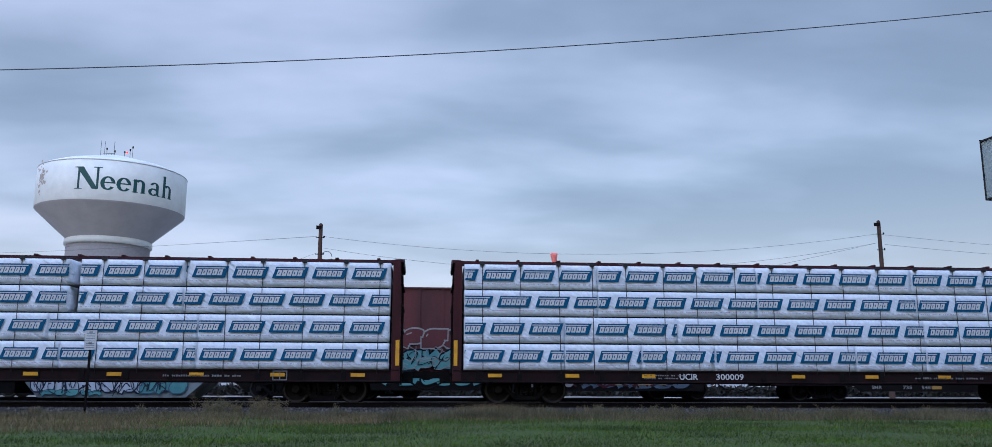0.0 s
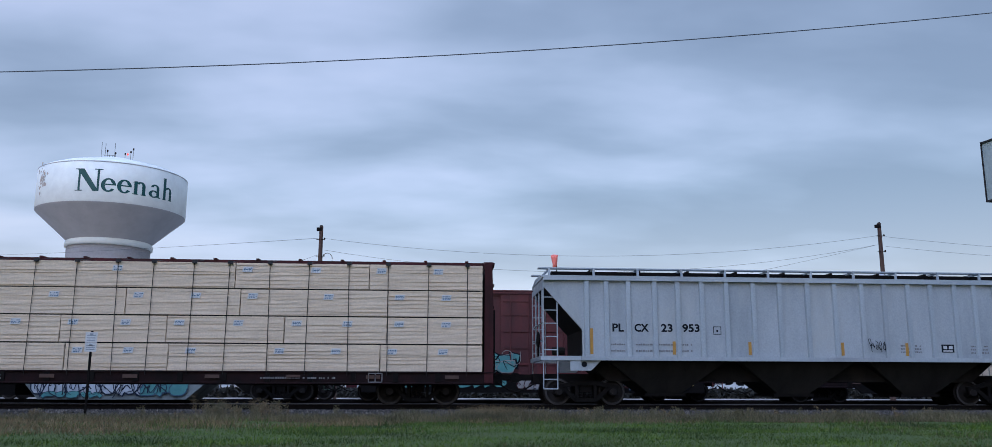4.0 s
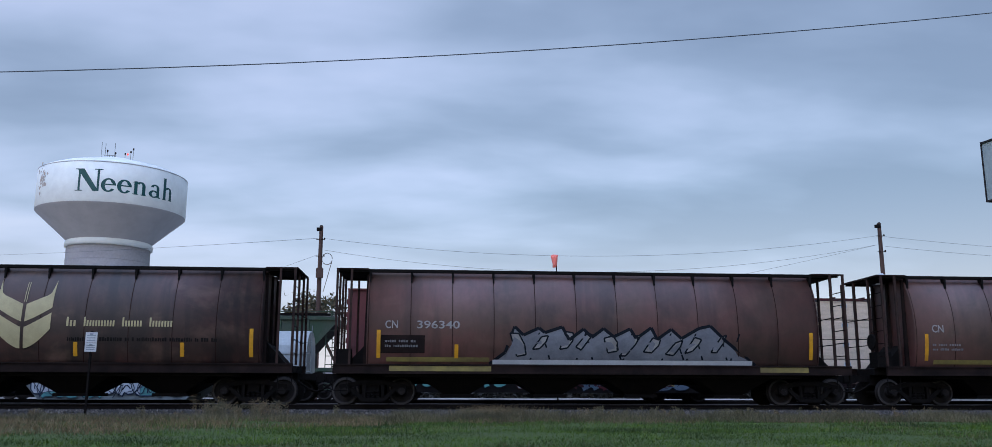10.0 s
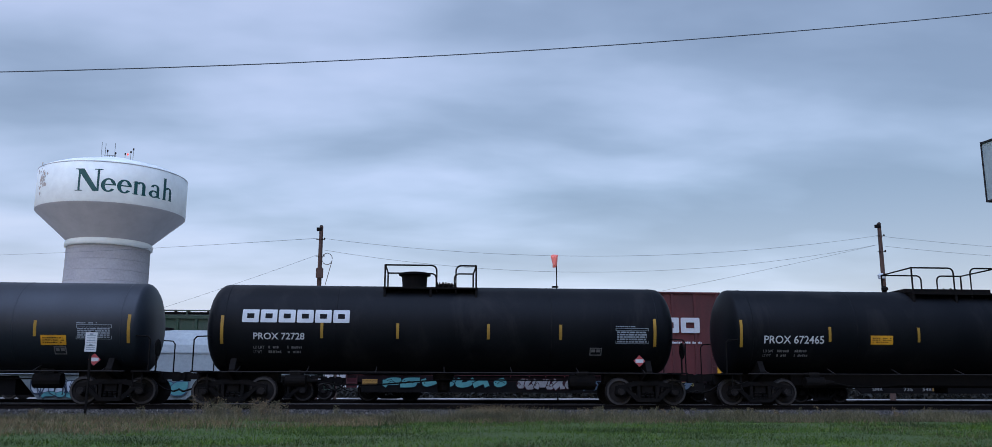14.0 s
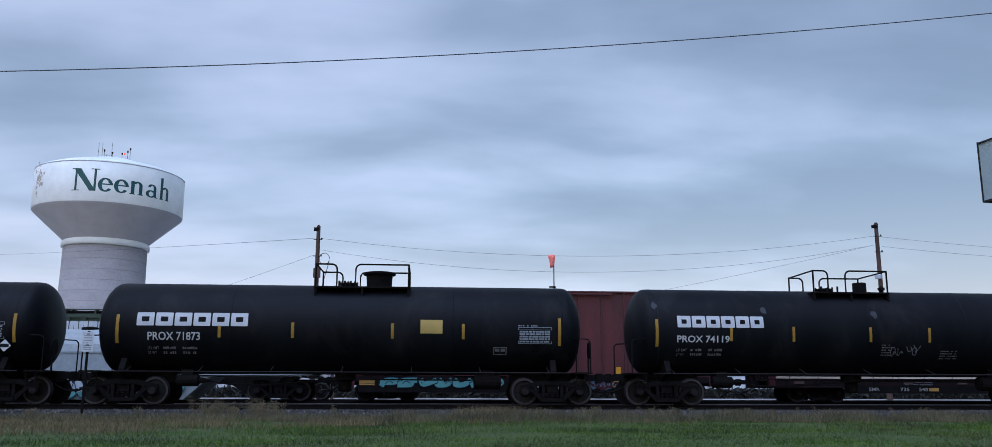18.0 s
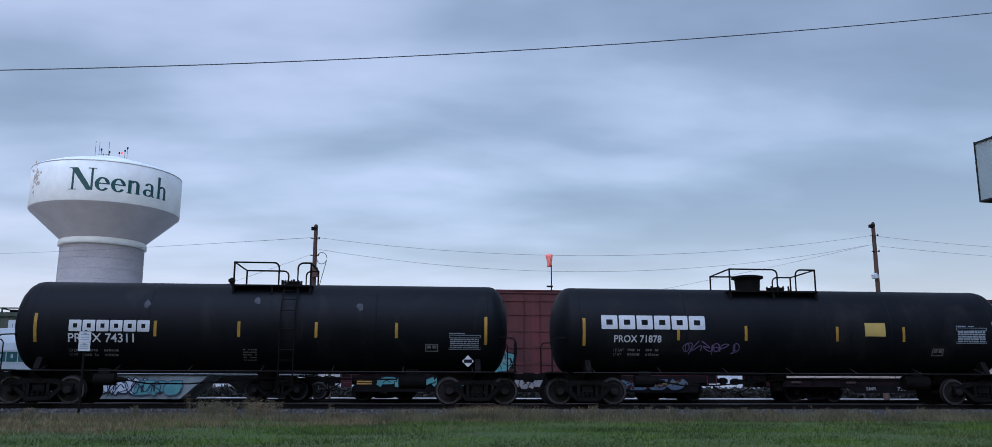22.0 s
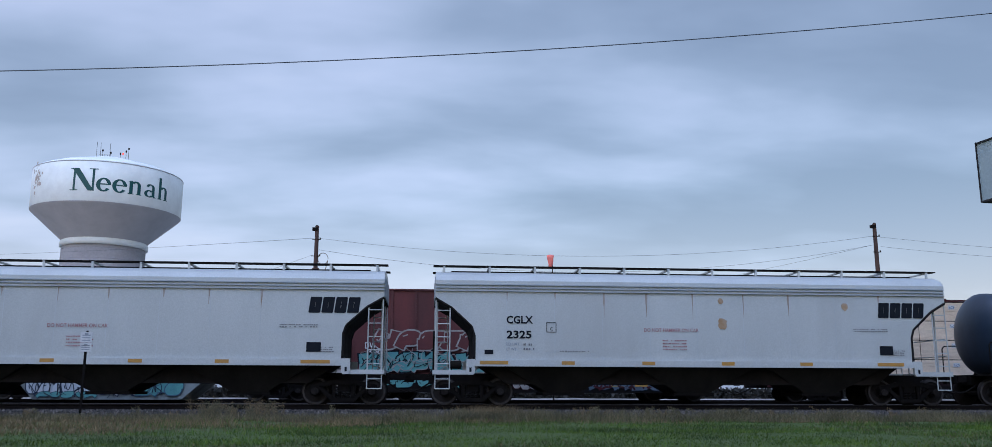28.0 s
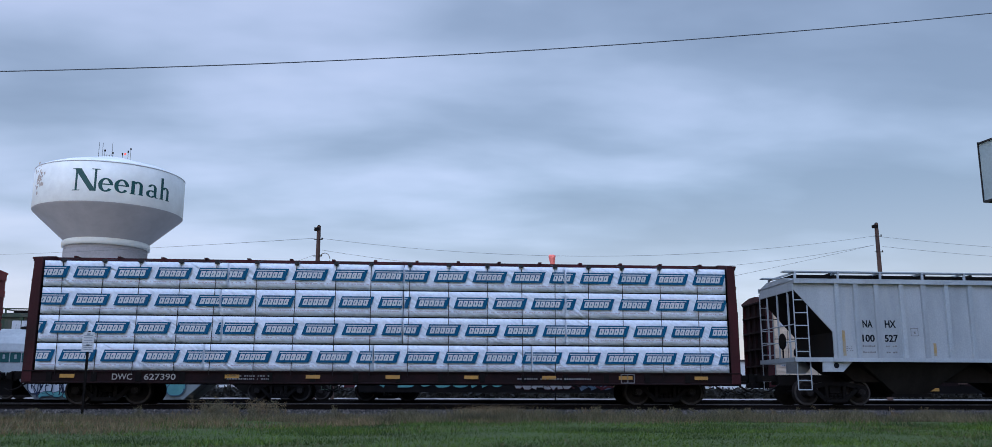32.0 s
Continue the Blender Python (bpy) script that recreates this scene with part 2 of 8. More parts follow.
BNGREEN = surface("faded_green_paint", (.016, .050, .024), (.045, .062, .045), 0.65, 0, 0.8, .9, 0.1, 0.3, grime=(.10, .09, .075), grime_amount=.6)
PARKEDBODY = surface("faded_white_body_paint", (.36, .40, .40), (.27, .30, .305), 0.6, 0, 0.5, .8, 0.04, 0.3, grime=(.25, .265, .28), grime_amount=.4)
PARKEDWHITE = surface("grimy_white_paint", (.24, .28, .27), (.15, .175, .17), 0.65, 0, 0.6, .9, 0.05, 0.3, grime=(.08, .085, .09), grime_amount=.7)
DULLBLUE = surface("dull_blue_spray_paint", (.06, .12, .17), (.03, .06, .10), .6, 0, 2, .9, 0)
DULLYELLOW = surface("dull_yellow_reflector", (.37, .21, .022), (.26, .14, .02), .55, 0, 3, .8, 0.05)
SLATEPAINT = surface("slate_blue_spray_paint", (.085, .125, .165), (.05, .07, .10), .6, 0, 2, .9, 0)
NOTICE = surface("pale_yellow_notice", (.45, .315, .085), (.38, .27, .08), .55, 0, 3, .6, 0)
DRIP = surface("brown_drip_stain", (.26, .20, .15), (.36, .34, .32), .7, 0, 3, .9, 0)
TANKWHITE = surface("dull_white_paint", (.50, .545, .58), (.40, .44, .47), 0.6, 0, 0.5, .7, 0.05, 0.3)
AQUA = surface("aqua_spray_paint", (.095, .30, .275), (.06, .21, .22), 0.6, 0, 1.5, .9, 0)
SILVER = surface("silver_spray_paint", (.20, .21, .235), (.13, .135, .155), 0.55, 0.1, 1.2, .9, 0)
SOFTINK = surface("soft_grey_print", (.26, .30, .34), None, 0.5, 0, 2, .5, 0)
VIOLETINK = surface("violet_spray_paint", (.16, .11, .24), (.09, .06, .14), .6, 0, 2, .8, 0)
SILLPAINT = surface("dark_maroon_paint", (.019, .009, .0095), (.010, .008, .008), 0.8, 0, 2.0, .9, .15, spec=.08)
WORNORANGE = surface("worn_orange_reflector", (.36, .235, .075), (.32, .30, .24), .6, 0, 5, 1, 0)
STRIPE2 = surface("dull_orange_reflector", (.46, .24, .045), (.34, .19, .06), .6, 0, 4, .8, 0)
RUST = surface("rust_stain", (.32, .20, .10), (.42, .34, .26), .8, 0, 4, .9, 0)
ENDPOST = surface("worn_brown_post_paint", (.050, .028, .023), (.022, .015, .013), .75, 0, 2.5, .9, .1, spec=.12)
SEAM = surface("seam_shadow_paint", (.024, .0125, .0105), (.040, .020, .016), .75, 0, 1.5, .9, .1, spec=.1)
BROWNDARK = surface("dark_brown_paint", (.0115, .0085, .0078), (.026, .017, .015), .8, 0, 1.5, .9, .15, spec=.06)
FADEDWHITE = surface("faded_white_lettering", (.30, .29, .28), (.20, .19, .18), .6, 0, 4, .8, 0)
TOWERSHADE = surface("tower_white_shaded_grey", (.42, .43, .44), (.39, .40, .41), .6, 0, .1, .6, 0, 1.0, 4.0)
RUSTLEAF = surface("faded_leaf_paint", (.42, .36, .30), (.55, .52, .48), .7, 0, 2, .8, 0)
SOCK = surface("fluorescent_orange_fabric", (1.0, .27, .22), (1.0, .21, .17), .8, 0, 3, .5, .1)
SIGNFACE = surface("dull_sign_face", (.36, .44, .45), (.31, .385, .40), .6, 0, 1, .6, .05)
STONE = surface("ballast_stone", (.026, .024, .025), (.060, .055, .055), .9, 0, 6, .9, .4)
TIE = surface("tarred_tie", (.012, .010, .009), (.022, .019, .017), .9, 0, 3, .9, .3, spec=.1)
FINEINK = surface("pale_red_print", (.50, .42, .46), None, 0.5, 0, 2, .5, 0)
BLUELINE = surface("blue_black_spray_paint", (.010, .026, .060), (.008, .012, .020), .6, 0, 2, .9, 0)

# ---- mesh helpers ----


def part(name, bm, material, parent, label="", smooth=False):
    """Links a bmesh (or a mesh) as one mesh object under a thing or a part."""
    if isinstance(bm, bpy.types.Mesh):
        me = bm
    else:
        me = bpy.data.meshes.new(name)
        bmesh.ops.recalc_face_normals(bm, faces=bm.faces)
        bm.to_mesh(me)
        bm.free()
        if smooth:
            me.shade_smooth()
    if not me.materials:
        me.materials.append(material)
    ob = new(name, me)
    ob.parent = parent
    if label:
        ob["label"] = label
    return ob


def block(bm, x0, x1, y0, y1, z0, z1):
    v = [bm.verts.new((x, y, z)) for x in (x0, x1) for y in (y0, y1) for z in (z0, z1)]
    for q in ((0, 1, 3, 2), (4, 6, 7, 5), (0, 4, 5, 1), (2, 3, 7, 6), (0, 2, 6, 4), (1, 5, 7, 3)):
        bm.faces.new([v[i] for i in q])


def prism(bm, outline, y0, y1):
    """A polygon in x, z drawn out between two y."""
    a = [bm.verts.new((x, y0, z)) for x, z in outline]
    b = [bm.verts.new((x, y1, z)) for x, z in outline]
    n = len(outline)
    bm.faces.new(a)
    bm.faces.new(b[::-1])
    for i in range(n):
        bm.faces.new((a[i], b[i], b[(i + 1) % n], a[(i + 1) % n]))


def extrude_x(bm, outline, x0, x1):
    """A polygon in y, z drawn out between two x."""
    a = [bm.verts.new((x0, y, z)) for y, z in outline]
    b = [bm.verts.new((x1, y, z)) for y, z in outline]
    n = len(outline)
    bm.faces.new(a)
    bm.faces.new(b[::-1])
    for i in range(n):
        bm.faces.new((a[i], b[i], b[(i + 1) % n], a[(i + 1) % n]))


def rod(bm, p, q, r, n=6, r2=None):
    p, q = Vector(p), Vector(q)
    r2 = r if r2 is None else r2
    turn = (q - p).to_track_quat("Z", "Y")
    ring = [[c + turn @ Vector((s * math.cos(2 * math.pi * k / n), s * math.sin(2 * math.pi * k / n), 0)) for k in range(n)] for c, s in ((p, r), (q, r2))]
    a, b = [[bm.verts.new(v) for v in rr] for rr in ring]
    bm.faces.new(a[::-1])
    bm.faces.new(b)
    for k in range(n):
        bm.faces.new((a[k], a[(k + 1) % n], b[(k + 1) % n], b[k]))


def pipe(bm, points, r, n=6):
    for p, q in zip(points, points[1:]):
        rod(bm, p, q, r, n)


def tube(bm, points, r, n=5):
    """One connected thin tube through many points."""
    rings = []
    for k, p in enumerate(points):
        way = Vector(points[min(k + 1, len(points) - 1)]) - Vector(points[max(k - 1, 0)])
        turn = way.to_track_quat("Z", "Y")
        rings.append([bm.verts.new(Vector(p) + turn @ Vector((r * math.cos(6.2832 * i / n), r * math.sin(6.2832 * i / n), 0))) for i in range(n)])
    for a, b in zip(rings, rings[1:]):
        for i in range(n):
            bm.faces.new((a[i], a[(i + 1) % n], b[(i + 1) % n], b[i]))


def lathe(bm, profile, n, axis="X", centre=(0, 0, 0)):
    """Rings of (place along the axis, radius) joined to a turned body."""
    rings = []
    for s, r in profile:
        ring = []
        for k in range(n):
            a = 2 * math.pi * k / n
            u, w = r * math.cos(a), r * math.sin(a)
            p = {"X": (s, u, w), "Y": (u, s, w), "Z": (u, w, s)}[axis]
            ring.append(bm.verts.new(Vector(p) + Vector(centre)))
        rings.append(ring)
    for a, b in zip(rings, rings[1:]):
        for k in range(n):
            bm.faces.new((a[k], a[(k + 1) % n], b[(k + 1) % n], b[k]))
    bm.faces.new(rings[0][::-1])
    bm.faces.new(rings[-1])


def decal(bm, x0, x1, z0, z1, face, n=1, lean=0.0):
    """Thin paint or a plate lying on a face whose y is face(z); lean shifts its top sideways."""
    rows = []
    for k in range(n + 1):
        z = z0 + (z1 - z0) * k / n
        s = lean * k / n
        rows.append([bm.verts.new((x + s, face(z), z)) for x in (x0, x1)])
    for a, b in zip(rows, rows[1:]):
        bm.faces.new((a[0], a[1], b[1], b[0]))


def patch(bm, outline, face):
    bm.faces.new([bm.verts.new((x, face(z), z)) for x, z in outline])


TEXTS = {}
BOLD = {"NA", "HX", "100", "841", "527", "CGLX", "2325", "2374", "PL", "WX", "CX", "23", "434", "953"}


def text_mesh(words):
    """Outline letters of the built-in font as a flat mesh, from x 0 to 1 and 0 to 1 high."""
    if words not in TEXTS:
        cu = bpy.data.curves.new("letters", "FONT")
        cu.body, cu.resolution_u, cu.offset = words, 3, (.030 if words in BOLD else .014)
        ob = new("letters", cu)
        bpy.context.view_layer.update()
        me = bpy.data.meshes.new_from_object(ob.evaluated_get(bpy.context.evaluated_depsgraph_get()))
        bpy.data.objects.remove(ob)
        co = np.empty(len(me.vertices) * 3)
        me.vertices.foreach_get("co", co)
        co = co.reshape(-1, 3)
        lo, hi = co.min(0), co.max(0)
        TEXTS[words] = ((co[:, 0] - lo[0]) / (hi[0] - lo[0]), (co[:, 1] - lo[1]) / (hi[1] - lo[1]), [tuple(p.vertices) for p in me.polygons])
    return TEXTS[words]


def lettering(name, words, x0, x1, z0, z1, face, material, parent, label="", fat=0.0):
    xs, zs, faces = text_mesh(words)
    verts = []
    for x, z in zip(xs, zs):
        zz = z0 + z * (z1 - z0)
        verts.append((x0 + x * (x1 - x0), face(zz), zz))
    me = bpy.data.meshes.new(name)
    me.from_pydata(verts, [], faces)
    return part(name, me, material, parent, label)


for words in ("PROX 74549", "PROX 672465", "PROX 72728", "PROX 70228", "PROX 74119", "PROX 71873", "PROX 77012", "PROX 71849", "PROX 71878",
              "PROX 74311", "TILX 263775", "PROX 76515", "PROX 230969", "PROX 230921", "TCBX 28629", "CGLX", "2325", "2374", "NA", "HX", "100", "841", "527",
              "PL", "WX", "CX", "23", "434", "953", "CN", "395940", "396340", "395259", "DWC", "626", "703", "854", "627390", "UCIR", "300009", "WRWK", "562738",
              "Neenah", "C", "DO NOT HAMMER ON CAR", "409", "LD LMT", "LT WT", "SMR", "735", "548"):
    text_mesh(words)


def small_print(bm, x0, x1, z0, z1, rows, face, seed, n=1):
    """Rows of unreadable small writing as short bars."""
    rnd = random.Random(seed)
    h = (z1 - z0) / rows
    for k in range(rows):
        x = x0
        z = z0 + k * h
        while x < x1 - 0.03:
            w = min(rnd.uniform(.028, .075), x1 - x)
            decal(bm, x, x + w, z + h * .24, z + h * rnd.choice((.62, .68, .72)), face, n)
            x += w + rnd.choice((.016, .018, .02, .022, .09))


def eased(pts, rounds=2):
    """Corner cutting: a softer line through a few points."""
    for _ in range(rounds):
        out = [pts[0]]
        for (ax, az), (bx, bz) in zip(pts, pts[1:]):
            out += [(ax * .75 + bx * .25, az * .75 + bz * .25), (ax * .25 + bx * .75, az * .25 + bz * .75)]
        pts = out + [pts[-1]]
    return pts


def stroke(bm, pts, width, face):
    """A painted line with mitred joints and blunt ends on a face."""
    rows = []
    for k, (x, z) in enumerate(pts):
        ax, az = pts[max(k - 1, 0)]
        bx, bz = pts[min(k + 1, len(pts) - 1)]
        d = math.hypot(bx - ax, bz - az) or 1.0
        nx, nz = -(bz - az) / d * width / 2, (bx - ax) / d * width / 2
        ex = (bx - ax) / d * width * .35 * ((k == len(pts) - 1) - (k == 0))
        ez = (bz - az) / d * width * .35 * ((k == len(pts) - 1) - (k == 0))
        rows.append([bm.verts.new((x + ex + q * nx, face(z + ez + q * nz) - .0002 * k, z + ez + q * nz)) for q in (-1, 1)])
    for a, b in zip(rows, rows[1:]):
        bm.faces.new((a[0], b[0], b[1], a[1]))


def scrawl(name, x0, x1, z0, z1, face, material, parent, seed, width=.02, strokes=5, label=""):
    """A sprayed tag: looping line strokes that spell nothing."""
    rnd = random.Random(seed)
    bm = bmesh.new()
    w = (x1 - x0) / strokes
    for s in range(strokes):
        cx, pts = x0 + w * (s + .5), []
        up = rnd.random() < .5
        for k in range(rnd.choice((4, 5, 6))):      # zigzag strokes of uneven reach, now and then doubled back
            up = not up if rnd.random() < .8 else up
            pts.append((cx + w * rnd.uniform(-.75, .75), (z1 if up else z0) + (z0 - z1 if up else z1 - z0) * rnd.uniform(0, .45)))
        if rnd.random() < .45:
            q = rnd.uniform(0, 6.28)
            pts = pts[:2] + [(cx + w * .34 * math.cos(q + j * .9), (z0 + z1) / 2 + (z1 - z0) * .32 * math.sin(q + j * .9)) for j in range(7)] + pts[2:3]
        stroke(bm, eased(pts), width, face)
    return tagged(part(name, bm, material, parent, label), kind="stuff")


def graffiti(x0, x1, z0, z1, face, parent, seed, fill, line, count=6, jag=.35, label="sprayed graffiti lettering"):
    """A sprayed piece: fat dark-edged letter-like forms that overlap and spell nothing."""
    rnd = random.Random(seed)
    edge, body, shine = bmesh.new(), bmesh.new(), bmesh.new()
    w, h = (x1 - x0) / count, z1 - z0
    fat = min(w * .50, h * .40)
    rim = fat * .16
    for k in range(count):
        cx = x0 + w * (k + .5)
        lift = rnd.uniform(-.04, .04) * h
        gx, gz = w * .34, h / 2 - fat * .62 - rim
        grid = {(i, j): (cx + i * gx + rnd.uniform(-.08, .08) * w + .12 * j * w, z0 + h / 2 + lift * .5 + j * gz * rnd.uniform(.86, 1.0)) for i in (-1, 0, 1) for j in (-1, 0, 1)}
        shape = rnd.choice((((-1, -1), (-1, 1), (1, 1), (1, 0), (-1, 0)), ((1, 1), (-1, 1), (-1, -1), (1, -1), (1, 0), (0, 0)), ((-1, -1), (0, 1), (1, -1)), ((1, 1), (-1, 1), (-1, 0), (1, 0), (1, -1), (-1, -1)),
                            ((-1, 1), (-1, -1), (1, -1), (1, 1)), ((-1, -1), (-1, 1), (1, -1), (1, 1)), ((-1, 1), (0, -1), (1, 1)), ((0, 1), (-1, 0), (0, -1), (1, 0), (0, 1))))
        pts = eased([grid[q] for q in shape], 1 if jag > .5 else 2)
        off = .009 * (k % 3)
        stroke(edge, pts, fat + 2 * rim, lambda z: face(z) - off)
        stroke(body, pts, fat, lambda z: face(z) - .0045 - off)
        if rnd.random() < .7:
            a, b = pts[len(pts) // 4], pts[len(pts) // 4 + 2]
            stroke(shine, [(a[0] - fat * .18, a[1] + fat * .1), (b[0] - fat * .18, b[1] + fat * .1)], fat * .12, lambda z: face(z) - .0085 - off)
        if rnd.random() < jag:
            a = grid[(rnd.choice((-1, 0, 1)), 0)]
            stroke(shine, eased([(a[0] - w * .2, a[1] - h * .1), (a[0], a[1] + h * .16), (a[0] + w * .22, a[1] - h * .05)]), fat * .14, lambda z: face(z) - .0085 - off)
    tagged(part("graffiti_outline", edge, line, parent), kind="stuff")
    tagged(part("graffiti_fill", body, fill, parent, label), kind="stuff")
    tagged(part("graffiti_detail", shine, line, parent), kind="stuff")


# ---- running gear shared by all cars ----
GEAR = {}


def gear_meshes():
    def keep(name, bm, material, smooth=False):
        me = bpy.data.meshes.new(name)
        bmesh.ops.recalc_face_normals(bm, faces=bm.faces)
        bm.to_mesh(me)
        bm.free()
        if smooth:
            me.shade_smooth()
        me.materials.append(material)
        GEAR[name] = me
    bm = bmesh.new()
    block(bm, -.18, .18, -1.02, 1.02, .38, .62)
    block(bm, -.30, .30, -.35, .35, .60, .72)
    block(bm, -.62, -.52, -.8, .8, .34, .42)
    block(bm, .52, .62, -.8, .8, .34, .42)
    keep("truck", bm, IRON)
    for name, y in (("near", -1.07), ("far", .95)):
        bm = bmesh.new()
        y1 = y + .12
        prism(bm, [(-1.06, .62), (-.80, .66), (-.42, .76), (.42, .76), (.80, .66), (1.06, .62), (1.06, .50), (.78, .52), (.36, .62), (-.36, .62), (-.78, .52), (-1.06, .50)], y, y1)
        for s in (-1, 1):
            prism(bm, [(s * .82, .54), (s * .70, .58), (s * .30, .24), (s * .30, .10), (s * .38, .12)], y, y1)
            block(bm, min(s * .25, s * .35), max(s * .25, s * .35), y, y1, .12, .64)
            block(bm, min(s * .74, s * 1.04), max(s * .74, s * 1.04), y - .02, y1 + .02, .36, .56)
        block(bm, -.34, .34, y - .02, y1 + .02, .10, .22)
        keep("side_frame_" + name, bm, IRON)
        bm = bmesh.new()
        for x in (-.15, 0, .15):
            for z in (.23, .28, .33, .38):
                lathe(bm, ((z, .055), (z + .02, .07), (z + .04, .055)), 8, "Z", (x, y + .06, 0))
        keep("springs_" + name, bm, IRON)
    bm = bmesh.new()
    for s in (-1, 1):
        prof = [(s * .68, .08), (s * .69, .15), (s * .70, .40), (s * .69, .455), (s * .72, .455), (s * .735, .425), (s * .82, .415), (s * .82, .355), (s * .78, .33), (s * .765, .17), (s * .83, .12), (s * .83, .08)]
        lathe(bm, prof, 32, "Y")
        lathe(bm, ((s * .9, .06), (s * .9, .11), (s * 1.12, .11), (s * 1.12, .06)), 14, "Y")
        for k in range(3):
            a = 2 * math.pi * k / 3
            rod(bm, (.06 * math.cos(a), s * 1.115, .06 * math.sin(a)), (.06 * math.cos(a), s * 1.14, .06 * math.sin(a)), .018, 6)
    rod(bm, (0, -.9, 0), (0, .9, 0), .07, 12)
    keep("wheelset", bm, TREAD)
    me = GEAR["wheelset"]
    me.materials.append(RIMSTEEL)
    for f in me.polygons:      # worn outer faces of the rims
        c = f.center
        if abs(c.y) > .815 and .35 < math.hypot(c.x, c.z) < .42:
            f.material_index = 1
    bm = bmesh.new()
    block(bm, -.35, .30, -.10, .10, .78, .98)
    prism(bm, [(.30, .72), (.30, 1.02), (.46, 1.02), (.60, .94), (.60, .80), (.46, .72)], -.16, .06)
    block(bm, .40, .58, .04, .16, .76, .98)
    keep("coupler", bm, IRON)


gear_meshes()
WHEELS = []


def running_gear(car, truck_at, end):
    for x in (-truck_at, truck_at):
        t = part("truck", GEAR["truck"], IRON, car)
        t.location = (x, 0, 0)
        for side in ("near", "far"):
            part("side_frame", GEAR["side_frame_" + side], IRON, t)
            part("spring_nest", GEAR["springs_" + side], IRON, t)
        for a in (-.889, .889):
            w = part("wheelset", GEAR["wheelset"], TREAD, t)
            w.location = (a, 0, .42)
            WHEELS.append((w, a, car))
    for s in (-1, 1):
        c = part("coupler", GEAR["coupler"], IRON, car)
        c.location = (s * (end + .02), 0, 0)
        if s < 0:
            c.rotation_euler = (0, 0, math.pi)
        bm = bmesh.new()
        pipe(bm, [(s * (end - .2), -.35, .70), (s * (end + .15), -.32, .48), (s * (end + .42), -.28, .40), (s * (end + .6), -.2, .47)], .03)
        part("air_hose", bm, IRON, car)


def thing(name, label, category, group="", kind=""):
    ob = new(name)
    ob.empty_display_size = .3
    return tagged(ob, label, category, group, kind)


def flat(y):
    return lambda z: y


def round_side(r, zc, off=.012):
    return lambda z: -(math.sqrt(max(r * r - (z - zc) ** 2, .0)) + off)


def ladder(name, x0, x1, y, z0, z1, step, material, parent, r=.018):
    bm = bmesh.new()
    for x in (x0, x1):
        rod(bm, (x, y, z0), (x, y, z1), r)
    z = z0 + step * .5
    while z < z1:
        rod(bm, (x0, y, z), (x1, y, z), r * .8, 5)
        z += step
    return part(name, bm, material, parent)


CARS = []      # (thing, place in the train)
GROUP = "cars of the moving freight train"
R_TANK, Z_TANK = 1.44, 2.42


def brand_blocks(x0, x1, z0, z1, face, material, parent, count, slot=True, lean=.0, label="", n=3):
    """A brand mark reduced to a row of plain hollow blocks with cut corners, in its colour."""
    bm = bmesh.new()
    w, h = (x1 - x0) / count, z1 - z0
    for k in range(count):
        a, b = x0 + k * w + w * .045, x0 + (k + 1) * w - w * .045
        if not slot:
            decal(bm, a, b, z0, z1, face, n, lean)
            continue

        def ring(inset, cut):
            l, r, d, u = a + inset * 1.15, b - inset * 1.15, z0 + inset, z1 - inset
            return [(l, d + cut), (l + cut, d), (r - cut, d), (r, d + cut), (r, u - cut), (r - cut, u), (l + cut, u), (l, u - cut)]
        rows = [[bm.verts.new((x + lean * (z - z0) / h, face(z), z)) for x, z in ring(*q)] for q in ((0, h * .05), (h * .15, h * .03), (h * .31, h * .01))]
        for p, q in zip(rows, rows[1:]):
            for i in range(8):
                bm.faces.new((p[i], p[(i + 1) % 8], q[(i + 1) % 8], q[i]))
    for k in range(1, 8):      # let the paint follow a curved side
        bmesh.ops.bisect_plane(bm, geom=bm.verts[:] + bm.edges[:] + bm.faces[:], plane_co=(0, 0, z0 + h * k / 8), plane_no=(0, 0, 1))
    for v in bm.verts:
        v.co.y = face(v.co.z)
    return part("brand_mark", bm, material, parent, label)


def on_shell(x, z, lift):
    """Point on the near side of a tank shell, lifted along its normal."""
    a = math.asin(max(-1, min(1, (z - Z_TANK) / R_TANK)))
    return (x, -(R_TANK + lift) * math.cos(a), Z_TANK + (R_TANK + lift) * math.sin(a))


